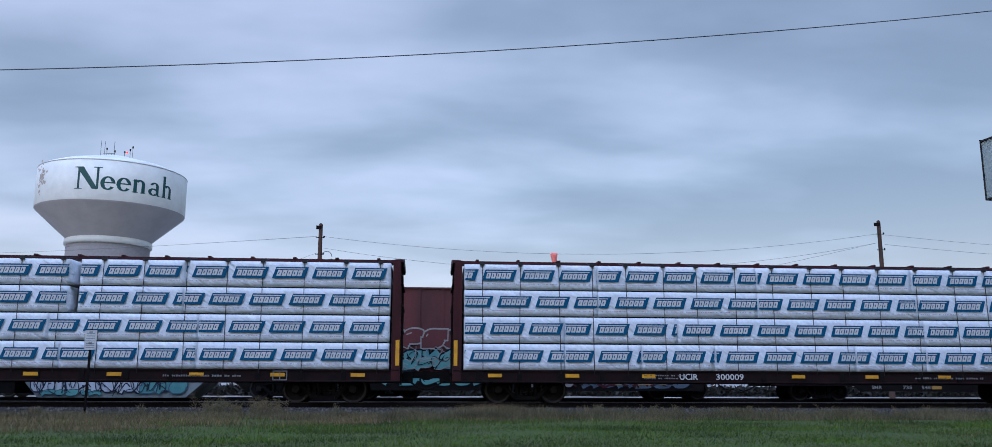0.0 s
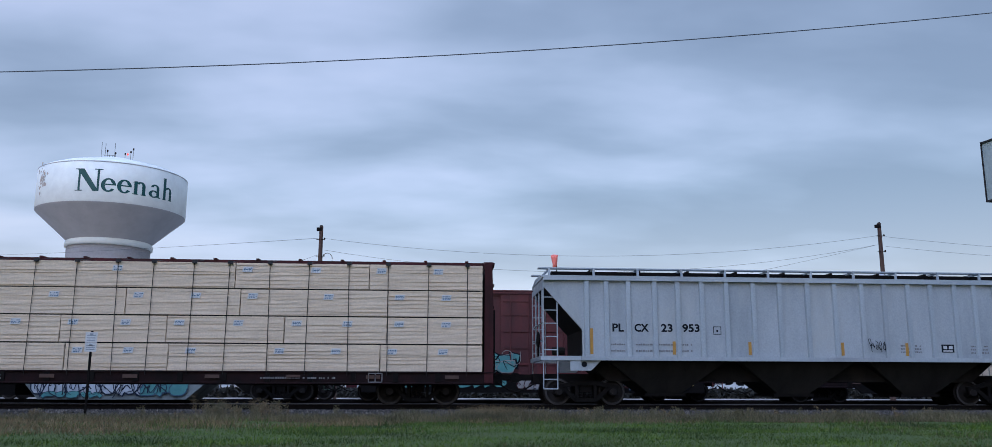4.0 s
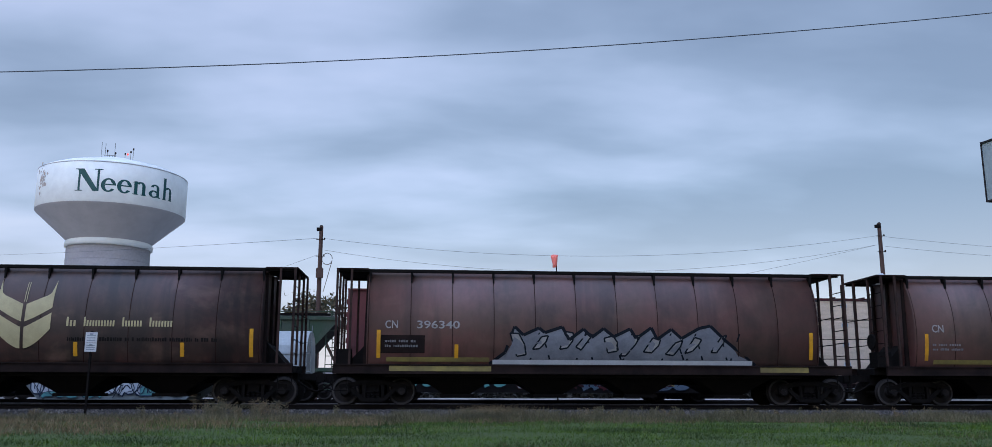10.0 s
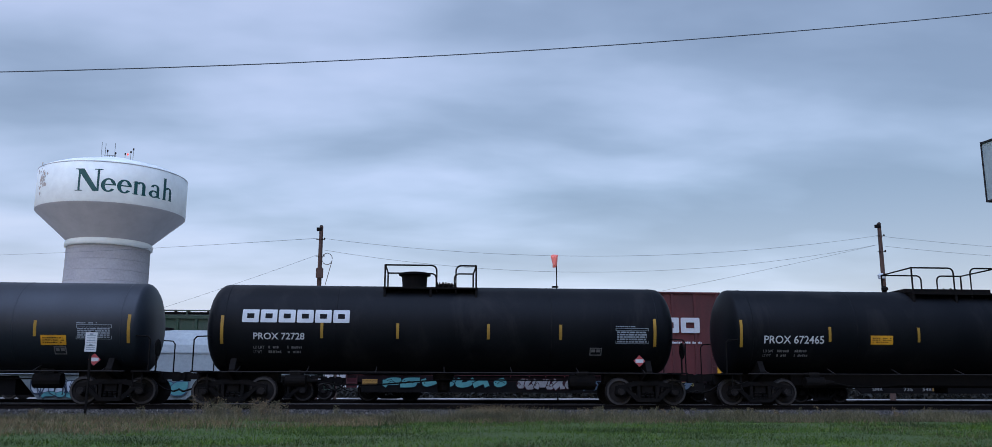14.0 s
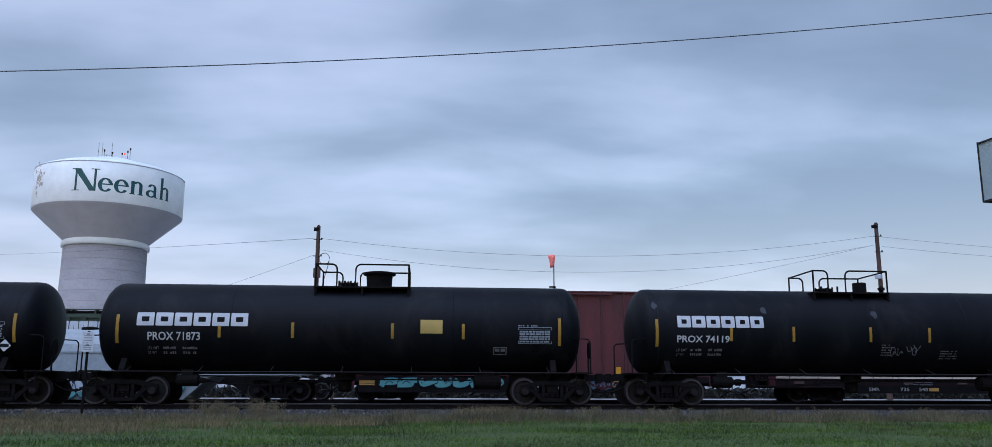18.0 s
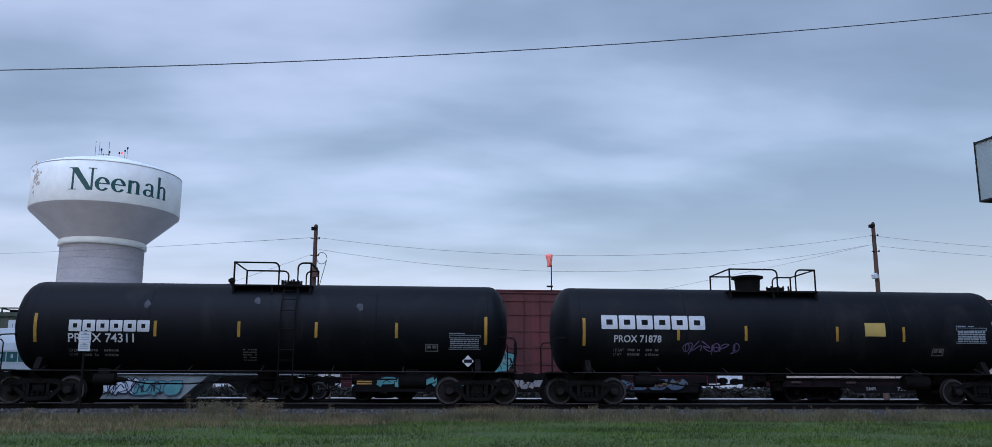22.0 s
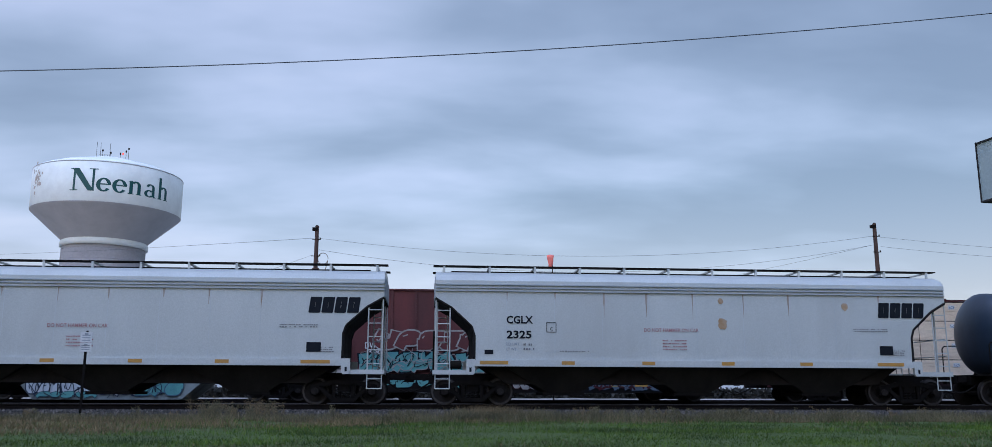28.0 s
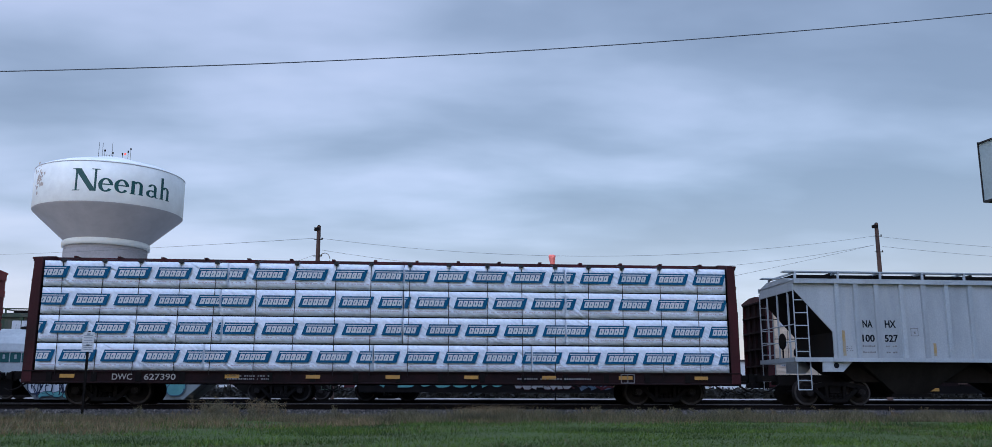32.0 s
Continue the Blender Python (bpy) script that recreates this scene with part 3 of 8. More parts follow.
def guard_rails(car, rails, loops, top):
    """Pipe rails on both sides of the crown: rounded at the inner end, square or looped round at the outer end."""
    for a, b, outer in rails:
        s = -1 if outer == "L" else 1
        xo, xi = (a, b) if s < 0 else (b, a)
        r = min(.17, abs(b - a) * .45)
        bend = [(xi + s * r * (1 - math.cos(q)), top - r * (1 - math.sin(q))) for q in (0, .4, .8, 1.2, 1.571)]
        sides = []
        for y in (-1.0, 1.0):
            sides.append([(xi, y, 3.60)] + [(x, y, z) for x, z in bend])
        if loops:
            xl = xo + s * .22
            bm = bmesh.new()
            near = sides[0] + [(xl - s * .10, -1.0, top), (xl - s * .02, -.93, top), (xl, -.8, top)]
            far = sides[1] + [(xl - s * .10, 1.0, top), (xl - s * .02, .93, top), (xl, .8, top)]
            tube(bm, near + far[::-1], .028, 7)
            part("railing", bm, IRON, car)
            for y in (-1.0, 1.0):
                bm = bmesh.new()
                rod(bm, (xo, y, 3.60), (xo, y, top), .027, 7)
                part("rail_post", bm, IRON, car)
            continue
        for pts, y in zip(sides, (-1.0, 1.0)):
            bm = bmesh.new()
            tube(bm, pts + [(xo, y, top)], .028, 7)
            rod(bm, (xo, y, 3.52), (xo, y, top + .02), .030, 7)
            part("railing", bm, IRON, car)
        bm = bmesh.new()
        rod(bm, (xo, -1.0, top), (xo, 1.0, top), .026, 7)
        part("cross_rail", bm, IRON, car)


def tank_car(mid, half, label, paint, mark=None, brand=None, strips=(), tall=(), table=None, placard=None, diamond=None, rect=None,
             rails=(), hatch=None, ladder_at=None, panels=(), patches=(), low_band=None, rust_top=(), scuffs=(), pan=False, seed=0, head=.60, loops=False, rail_top=4.46, vents=(), deck=False, stencils=()):
    car = thing("tank_car", label, "tank car", GROUP)
    face = round_side(R_TANK, Z_TANK)
    truck_at = half - 1.03
    running_gear(car, truck_at, half + .25)
    # shell with elliptical heads
    bm = bmesh.new()
    prof, hd = [], head
    for k in range(9):
        a = math.pi / 2 * k / 8
        prof.append((-half + hd * (1 - math.cos(a)), max(R_TANK * math.sin(a) ** .85, .02)))
    prof += [(x, r) for x, r in [(-half * .5, R_TANK), (0, R_TANK), (half * .5, R_TANK)]]
    prof += [(-x, r) for x, r in prof[8::-1]]
    lathe(bm, prof, 56, "X", (0, 0, Z_TANK))
    shell = part("shell", bm, paint, car, "", True)
    # weld seams
    for x in (-half + .75, -half * .45, half * .45, half - .75):
        bm = bmesh.new()
        lathe(bm, ((x - .03, R_TANK - .01), (x - .02, R_TANK + .005), (x + .02, R_TANK + .005), (x + .03, R_TANK - .01)), 56, "X", (0, 0, Z_TANK))
        part("weld_seam", bm, paint, shell, "", True)
    # stub sills, saddles and end platforms
    for s in (-1, 1):
        bm = bmesh.new()
        block(bm, min(s * (half + .25), s * (half - 2.3)), max(s * (half + .25), s * (half - 2.3)), -.28, .28, .68, 1.02)
        part("stub_sill", bm, IRON, car)
        bm = bmesh.new()
        extrude_x(bm, [(-1.35, 1.08), (-1.35, 1.0), (-.4, .72), (.4, .72), (1.35, 1.0), (1.35, 1.08), (1.12, 1.42), (.9, 1.30), (0, 1.1), (-.9, 1.30), (-1.12, 1.42)], s * truck_at - .09, s * truck_at + .09)
        part("saddle", bm, IRON, car)
        bm = bmesh.new()
        block(bm, min(s * (half - .35), s * (half + .22)), max(s * (half - .35), s * (half + .22)), -1.38, 1.38, .98, 1.03)
        part("end_platform", bm, IRON, car)
        x = s * (half + .16)
        for y in (-1.36, 1.36):
            bm = bmesh.new()
            pipe(bm, [(x, y, 1.0), (x, y, 1.98), (x - s * .08, y, 2.08), (x - s * .45, y * .98, 2.10), (x - s * .50, y * .9, 2.05)], .022)
            part("end_handrail", bm, IRON, car)
        for y in (-1.32, 1.32):
            bm = bmesh.new()
            pipe(bm, [(s * (half - .30), y, .98), (s * (half - .30), y, .50), (s * (half - .02), y, .50), (s * (half - .02), y, .98)], .018)
            rod(bm, (s * (half - .30), y, .75), (s * (half - .02), y, .75), .014, 5)
            part("step_ladder", bm, IRON, car)
    bm = bmesh.new()
    lathe(bm, ((.0, .26), (.03, .28), (.05, .26)), 18, "X", (half + .2, -.75, 1.75))
    rod(bm, (half + .2, -.75, 1.0), (half + .2, -.75, 1.75), .03)
    part("brake_wheel", bm, IRON, car)
    # side rail, belly gear
    bm = bmesh.new()
    for y in (-1.46, 1.46):
        rod(bm, (-half + .5, y, 1.0), (half - .5, y, 1.0), .022)
        for k in range(7):
            x = -half + 1.2 + k * (2 * half - 2.4) / 6
            rod(bm, (x, y, 1.0), (x, y * .62, 1.18), .02)
    # steel lighter than the frame paints in the light this rail catches
    part("side_rail", bm, TREAD, car)
    bm = bmesh.new()
    lathe(bm, ((-.45, .1), (-.42, .24), (.42, .24), (.45, .1)), 14, "X", (half - 3.1, -.55, .72))
    block(bm, half - 3.3, half - 2.9, -.7, -.4, .9, 1.1)
    part("air_reservoir", bm, IRON, car)
    bm = bmesh.new()
    lathe(bm, ((-.40, .08), (-.38, .19), (.25, .19), (.30, .10), (.62, .04)), 14, "X", (-half + 3.0, -.85, .74))
    block(bm, -half + 2.75, -half + 3.1, -.95, -.3, .88, 1.08)
    part("brake_cylinder", bm, IRON, car)
    bm = bmesh.new()
    pipe(bm, [(-half + 3.5, -.85, .74), (-half + 4.2, -.8, .62), (-half + 5.4, -.5, .62), (0, -.4, .80), (half - 3.6, -.5, .78)], .025, 5)
    part("brake_pipe", bm, IRON, car)
    bm = bmesh.new()
    lathe(bm, ((.40, .16), (.46, .22), (.72, .22), (.80, .34), (1.0, .34)), 14, "Z", (0, 0, 0))
    part("bottom_outlet", bm, IRON, car)
    for n, (x, z) in enumerate(scuffs):
        bm = bmesh.new()
        rnd = random.Random(seed * 5 + n)
        rings = [[bm.verts.new(on_shell(x + g * .055 * math.cos(k * .7854) * q, z + g * .065 * math.sin(k * .7854) * q, .008)) for k, q in enumerate([random.Random(n * 8 + k).uniform(.7, 1.2) for k in range(8)])] for g in (1, 2)]
        bm.faces.new(rings[0])
        for k in range(8):
            bm.faces.new((rings[0][k], rings[0][(k + 1) % 8], rings[1][(k + 1) % 8], rings[1][k]))
        part("scuff_mark", bm, SCUFF, shell, "pale grey scuff")
    if pan:      # deep centre sill under the belly
        bm = bmesh.new()
        extrude_x(bm, [(-.5, 1.02), (-.5, .66), (-.42, .58), (.42, .58), (.5, .66), (.5, 1.02)], -half + 2.3, half - 2.3)
        part("belly_sill", bm, IRON, car)
    # walkway boards, guard rails, fittings and valve housing on the crown
    if rails:
        lo, hi = min(r[0] for r in rails), max(r[1] for r in rails)
        for y0, y1 in ((-1.06, -.56), (.56, 1.06)):
            bm = bmesh.new()
            block(bm, lo - .06, hi + .06, y0, y1, 3.69, 3.74)
            for x in (lo, (lo + hi) / 2, hi):
                block(bm, x - .035, x + .035, y0 + .02, y1 - .02, 3.42, 3.69)
            part("top_platform", bm, IRON, car)
        if deck:
            bm = bmesh.new()
            block(bm, lo - .05, hi + .05, -.56, .56, 3.80, 3.93)
            part("crown_deck", bm, IRON, car)
        guard_rails(car, rails, loops, rail_top)
        inner = sorted(x for r in rails for x in r[:2])[1:3] if len(rails) > 1 else (lo + .3, hi - .3)
        hx, wide = sum(inner) / 2, max(inner[1] - inner[0], .5)
        bm = bmesh.new()
        lathe(bm, ((3.70, .26), (3.90, .26), (3.91, .31), (3.94, .31), (3.97, .2), (3.98, .04)), 18, "Z", (hx, 0, 0))
        part("manway", bm, IRON, car)
        bm = bmesh.new()
        rnd = random.Random(seed + 7)
        for k in range(8):
            a = k * math.pi / 4
            rod(bm, (hx + .29 * math.cos(a), .29 * math.sin(a), 3.86), (hx + .29 * math.cos(a), .29 * math.sin(a), 4.0), .026, 5)
        for k in range(4):
            x = hx + wide * (-.46 + .31 * k)
            rod(bm, (x, -.42, 3.72), (x, -.42, 3.92 + rnd.uniform(0, .08)), .035, 6)
        tagged(part("hatch_bolts", bm, IRON, car), kind="stuff")
    for x in vents:
        bm = bmesh.new()
        lathe(bm, ((3.80, .07), (3.92, .07), (3.94, .115), (4.02, .115), (4.05, .06), (4.08, .04)), 12, "Z", (x, 0, 0))
        part("vent_valve", bm, IRON, car)
    if hatch:
        a, b = hatch[:2]
        r, top = (b - a) / 2, hatch[2] if len(hatch) > 2 else 4.36
        bm = bmesh.new()
        if r > .38:
            lathe(bm, ((3.74, r * .94), (3.92, r * .95), (top - .12, r), (top - .10, r + .10), (top - .03, r + .11), (top, r * .9), (top + .01, .1)), 24, "Z", ((a + b) / 2, 0, 0))
        else:
            lathe(bm, ((3.74, r), (top - .03, r), (top, r * .93), (top + .01, .1)), 24, "Z", ((a + b) / 2, 0, 0))
        part("valve_housing", bm, IRON if paint in (BLACK, NAVY) else paint, car, "", False)
    if ladder_at:
        a, b = ladder_at
        for sgn in (-1, 1):
            bm = bmesh.new()
            pts = [(sgn * (R_TANK + .12), .55), (sgn * (R_TANK + .14), 2.3)] + [(sgn * (R_TANK + .14) * math.cos(q), 2.42 + (R_TANK + .14) * math.sin(q)) for q in (.25, .5, .75, 1.0, 1.2)]
            for x in (a, b):
                pipe(bm, [(x, y, z) for y, z in pts], .022, 5)
            for k in range(6):
                rod(bm, (a, sgn * (R_TANK + .13), .7 + k * .32), (b, sgn * (R_TANK + .13), .7 + k * .32), .015, 5)
            for q in (.3, .55, .8, 1.05):
                y, z = sgn * (R_TANK + .14) * math.cos(q), 2.42 + (R_TANK + .14) * math.sin(q)
                rod(bm, (a, y, z), (b, y, z), .015, 5)
            part("ladder", bm, IRON, car)
    # paint, plates and lettering
    for x in strips:
        bm = bmesh.new()
        decal(bm, x - .045, x + .045, 2.05, 2.53, face, 4)
        part("reflector", bm, DULLYELLOW, car)
    for x in tall:
        bm = bmesh.new()
        decal(bm, x - .048, x + .048, 1.86, 2.74, face, 6)
        part("reflector", bm, DULLYELLOW, car)
    if brand:
        brand_blocks(*brand, face, WHITEINK, car, 6, label="white brand mark as plain blocks")
    if mark:
        lettering("reporting_mark", mark[0], mark[1], mark[2], mark[3], mark[4], face, WHITEINK, car)
        bm = bmesh.new()
        for k, words in enumerate(("LD LMT", "LT WT")):
            z = mark[3] - .28 - .14 * k
            lettering("weight_wording", words, mark[1], mark[1] + (.34 if k == 0 else .26), z, z + .085, face, FADED, car)
            small_print(bm, mark[1] + .46, mark[1] + .86, z - .03, z + .13, 1, face, seed + k)
            small_print(bm, mark[1] + 1.05, mark[1] + 1.5, z - .03, z + .13, 1, face, seed + k + 2)
        tagged(part("weight_figures", bm, FADED, car), kind="stuff")
    for q in panels:
        bm = bmesh.new()
        decal(bm, *q, round_side(R_TANK, Z_TANK, .014), 4)
        tallish = q[3] - q[2] > .36
        p = part("notice_panel", bm, NOTICE if tallish else YELLOW, car, "pale yellow blank panel" if tallish else "yellow notice panel")
        if not tallish:
            bm = bmesh.new()
            small_print(bm, q[0] + .06, q[1] - .06, q[2] + .05, q[3] - .05, 3, round_side(R_TANK, Z_TANK, .019), seed + 3)
            tagged(part("panel_print", bm, BLACKINK, p), kind="stuff")
    if table:
        a, b, z0, z1 = table
        bm = bmesh.new()
        rnd = random.Random(seed + 50)
        for q in ((a, b, z0, z0 + .014), (a, b, z1 - .014, z1), (a, a + .014, z0, z1), (b - .014, b, z0, z1)):
            decal(bm, *q, face)
        for k in range(5):
            z = z0 + .03 + k * (z1 - z0 - .13) / 5
            x = a + .04
            while x < b - .06:
                w = min(rnd.choice((.09, .12, .20)), b - .04 - x)
                decal(bm, x, x + w - .02, z + .012, z + (z1 - z0 - .13) / 5 - .012, face)
                x += w
        decal(bm, a, b, z1 - .085, z1 - .075, face)
        small_print(bm, a, a + (b - a) * .6, z1 + .01, z1 + .09, 1, face, seed + 61)
        tagged(part("data_table", bm, SOFTINK, car, "grey stencilled data table"), kind="stuff")
    for k, (a, b, z0, z1) in enumerate(stencils):
        bm = bmesh.new()
        small_print(bm, a, b, z0, z1, max(1, round((z1 - z0) / .075)), face, seed * 3 + k)
        tagged(part("side_notice", bm, FADED, car, "small grey stencilled notice"), kind="stuff")
    if rect:
        a, b, z0, z1 = rect
        bm = bmesh.new()
        for q in ((a, b, z0, z0 + .03), (a, b, z1 - .03, z1), (a, a + .03, z0, z1), (b - .03, b, z0, z1), (a + .05, (a + b) / 2 - .02, z0 + .1, z1 - .05), ((a + b) / 2 + .02, b - .05, z0 + .1, z1 - .05)):
            decal(bm, *q, face)
        part("lube_stencil", bm, FADED, car)
    signs = ([(placard, True)] if placard else []) + [(q, False) for q in (diamond if diamond and isinstance(diamond[0], tuple) else (diamond,) if diamond else ())]
    for (x, z), red in signs:
        out = min(round_side(R_TANK, Z_TANK, .03)(z + q * .19) for q in (-1, 0, 1))
        f2 = flat(out)      # a flat plate on a holder
        bm = bmesh.new()
        patch(bm, [(x, z - .19), (x + .19, z), (x, z + .19), (x - .19, z)], f2)
        p = part("placard", bm, REDINK if red else WHITEINK, car, "red diamond placard" if red else "white diamond placard")
        bm = bmesh.new()
        decal(bm, x - .13, x + .13, z - .055, z + .055, flat(out - .004))
        part("placard_band", bm, WHITEINK if red else BLACKINK, p)
    for q in patches:
        bm = bmesh.new()
        thick = bm.verts.layers.float.new("spray")
        rnd = random.Random(str(q))
        n = 14
        patch_pts = []
        cx, cz, rx, rz = q[0], q[1], q[2] * 1.35, q[3] * 1.3
        for k in range(n):
            a = 2 * math.pi * k / n
            s = rnd.uniform(.7, 1.15)
            patch_pts.append((cx + rx * math.cos(a) * s, cz + rz * math.sin(a) * s))
        rings = [[bm.verts.new(on_shell(cx + (x - cx) * g / 5, cz + (z - cz) * g / 5, .009)) for x, z in patch_pts] for g in range(1, 6)]
        bm.faces.new(rings[0])
        for inner, outer in zip(rings, rings[1:]):
            for k in range(n):
                bm.faces.new((inner[k], inner[(k + 1) % n], outer[(k + 1) % n], outer[k]))
        for g, ring in enumerate(rings):
            for v in ring:
                v[thick] = 1.0 - g / 4
        part("touch_up_paint", bm, TOUCHUP, shell)
    for k, (a, b, top) in enumerate(low_band or ()):
        bm = bmesh.new()
        decal(bm, a, b, 1.1, top, round_side(R_TANK, Z_TANK, .005 + .0015 * k), 8)
        part("spill_band", bm, BLACK, shell, "black spill band")
    for a, b, low in rust_top:      # ragged rust along the crown
        bm = bmesh.new()
        thick = bm.verts.layers.float.new("spray")
        rnd = random.Random(seed)
        x, lz = a, low
        while x < b:
            step = rnd.uniform(.12, .4)
            nz = low + rnd.uniform(-.06, .12)
            for g in range(5):
                q = [(x, lz + (3.858 - lz) * g / 5), (x + step, nz + (3.858 - nz) * g / 5), (x + step, nz + (3.858 - nz) * (g + 1) / 5), (x, lz + (3.858 - lz) * (g + 1) / 5)]
                face4 = bm.faces.new([bm.verts.new(on_shell(px, pz, .010)) for px, pz in q])
                for v, h in zip(face4.verts, (g, g, g + 1, g + 1)):
                    v[thick] = h / 5
            x, lz = x + step, nz
        tagged(part("crown_rust", bm, TOPRUST, shell, "rusty crown"), kind="stuff")
    CARS.append((car, mid))
    return car


# ---- centre-beam lumber cars ----
TIERS = ((1.03, 1.85), (1.89, 2.71), (2.75, 3.56), (3.60, 4.40))


def rumpled(x0, x1, y0, y1, z0, z1, seed):
    """A wrapped bundle: a box whose faces sag and pucker."""
    bm = bmesh.new()
    nx, nz = max(int((x1 - x0) / .16), 4), 6
    offs = Vector((seed * 3.7, seed * 1.3, 0))
    grid = []
    for i in range(nx + 1):
        col = []
        for k in range(nz + 1):
            x, z = x0 + (x1 - x0) * i / nx, z0 + (z1 - z0) * k / nz
            edge = 0.0 if 0 < i < nx and 0 < k < nz else .008
            d = noise.noise(Vector((x * 1.6 + z * 1.1, 0, z * 3.2)) + offs) * .016 + noise.noise(Vector((x * 3 + z * 4.5, 1, z * 4)) + offs) * .012
            col.append(bm.verts.new((x, y0 + edge + d, z)))
        grid.append(col)
    for i in range(nx):
        for k in range(nz):
            bm.faces.new((grid[i][k], grid[i + 1][k], grid[i + 1][k + 1], grid[i][k + 1]))
    rim = [grid[i][0] for i in range(nx + 1)] + [grid[nx][k] for k in range(1, nz + 1)] + [grid[i][nz] for i in range(nx - 1, -1, -1)] + [grid[0][k] for k in range(nz - 1, 0, -1)]
    back = [bm.verts.new((v.co.x, y1, v.co.z)) for v in rim]
    n = len(rim)
    for i in range(n):
        bm.faces.new((rim[i], rim[(i + 1) % n], back[(i + 1) % n], back[i]))
    bm.faces.new(back)
    return bm


def clip_x(bm, x0, x1):
    for x, d in ((x0, -1), (x1, 1)):
        bmesh.ops.bisect_plane(bm, geom=bm.verts[:] + bm.edges[:] + bm.faces[:], plane_co=(x, 0, 0), plane_no=(d, 0, 0), clear_outer=True)


def print_parallelogram(bundle, x0, x1, z, phase, ink):
    """Blue slanted panels with pale bars, cut where the wrap is folded."""
    face, face2 = flat(-1.482), flat(-1.487)
    bm, bw = bmesh.new(), bmesh.new()
    step = 1.24
    x = x0 - step + phase * step
    while x < x1:
        decal(bm, x, x + 1.02, z - .18, z + .18, face, 1, .12)
        decal(bw, x + .13, x + 1.02, z + .105, z + .135, face2, 1, .008)
        for k in range(5):
            a = x + .13 + k * .162
            decal(bw, a, a + .135, z - .11, z + .075, face2, 1, .05)
            decal(bm, a + .058, a + .084, z - .055, z + .025, flat(-1.491), 1, .022)
        x += step
    clip_x(bm, x0 + .02, x1 - .02)
    clip_x(bw, x0 + .02, x1 - .02)
    p = tagged(part("printed_band", bm, ink, bundle, "slanted blue printed brand panels"), kind="stuff")
    tagged(part("printed_wording", bw, WHITEINK, p), kind="stuff")
    bm = bmesh.new()
    small_print(bm, x0 + .1, x1 - .1, z - .31, z - .25, 1, face, int(x0 * 10))
    tagged(part("fine_print", bm, FINEINK, bundle), kind="stuff")


def print_house(bundle, x0, x1, z, phase, ink):
    face, face2 = flat(-1.482), flat(-1.487)
    bm, bw, bk = bmesh.new(), bmesh.new(), bmesh.new()
    step = 1.22
    x = x0 - step + phase * step
    while x < x1:
        patch(bm, [(x, z - .20), (x + .50, z - .20), (x + .50, z + .05), (x + .25, z + .22), (x, z + .05)], face)
        patch(bw, [(x + .09, z - .12), (x + .19, z - .12), (x + .19, z - .06), (x + .12, z - .06), (x + .12, z + .0), (x + .09, z + .0)], face2)
        patch(bw, [(x + .41, z - .12), (x + .31, z - .12), (x + .31, z - .06), (x + .38, z - .06), (x + .38, z + .0), (x + .41, z + .0)], face2)
        patch(bw, [(x + .12, z + .02), (x + .25, z + .13), (x + .38, z + .02), (x + .34, z + .02), (x + .25, z + .09), (x + .16, z + .02)], face2)
        for k, w in enumerate((.10, .06, .05, .07, .03, .11, .06, .07, .06)):
            a = x + .55 + sum((.10, .06, .05, .07, .03, .11, .06, .07, .06)[:k]) * .92
            decal(bk, a, a + w * .72, z - .10, z + (-.02 if k % 4 else .03), face)
        decal(bm, x + .62, x + 1.10, z - .21, z - .175, face)
        x += step
    for b in (bm, bw, bk):
        clip_x(b, x0 + .02, x1 - .02)
    p = tagged(part("emblem_band", bm, ink, bundle, "green printed house-shaped emblems"), kind="stuff")
    tagged(part("emblem_detail", bw, WHITEINK, p), kind="stuff")
    tagged(part("printed_wording", bk, FADED, bundle), kind="stuff")


def board_stack(x0, x1, z0, z1, seed):
    """A raw bundle: layers of sawn boards, each a little out of line."""
    rnd = random.Random(seed)
    bm = bmesh.new()
    n = 19
    h = (z1 - z0) / n
    for k in range(n):
        d, e = rnd.uniform(-.010, .010), rnd.uniform(-.012, .012)
        z = z0 + k * h
        cuts = [x0 + e] + sorted(rnd.uniform(x0 + .5, x1 - .5) for _ in range(rnd.choice((0, 1, 1, 2)))) + [x1 + e * .6]
        for a, b in zip(cuts, cuts[1:]):
            dd = d + rnd.uniform(-.006, .006)
            block(bm, a + .002, b - .002, -1.43 + dd, -.14, z + .0015, z + h - .0015)
    return bm


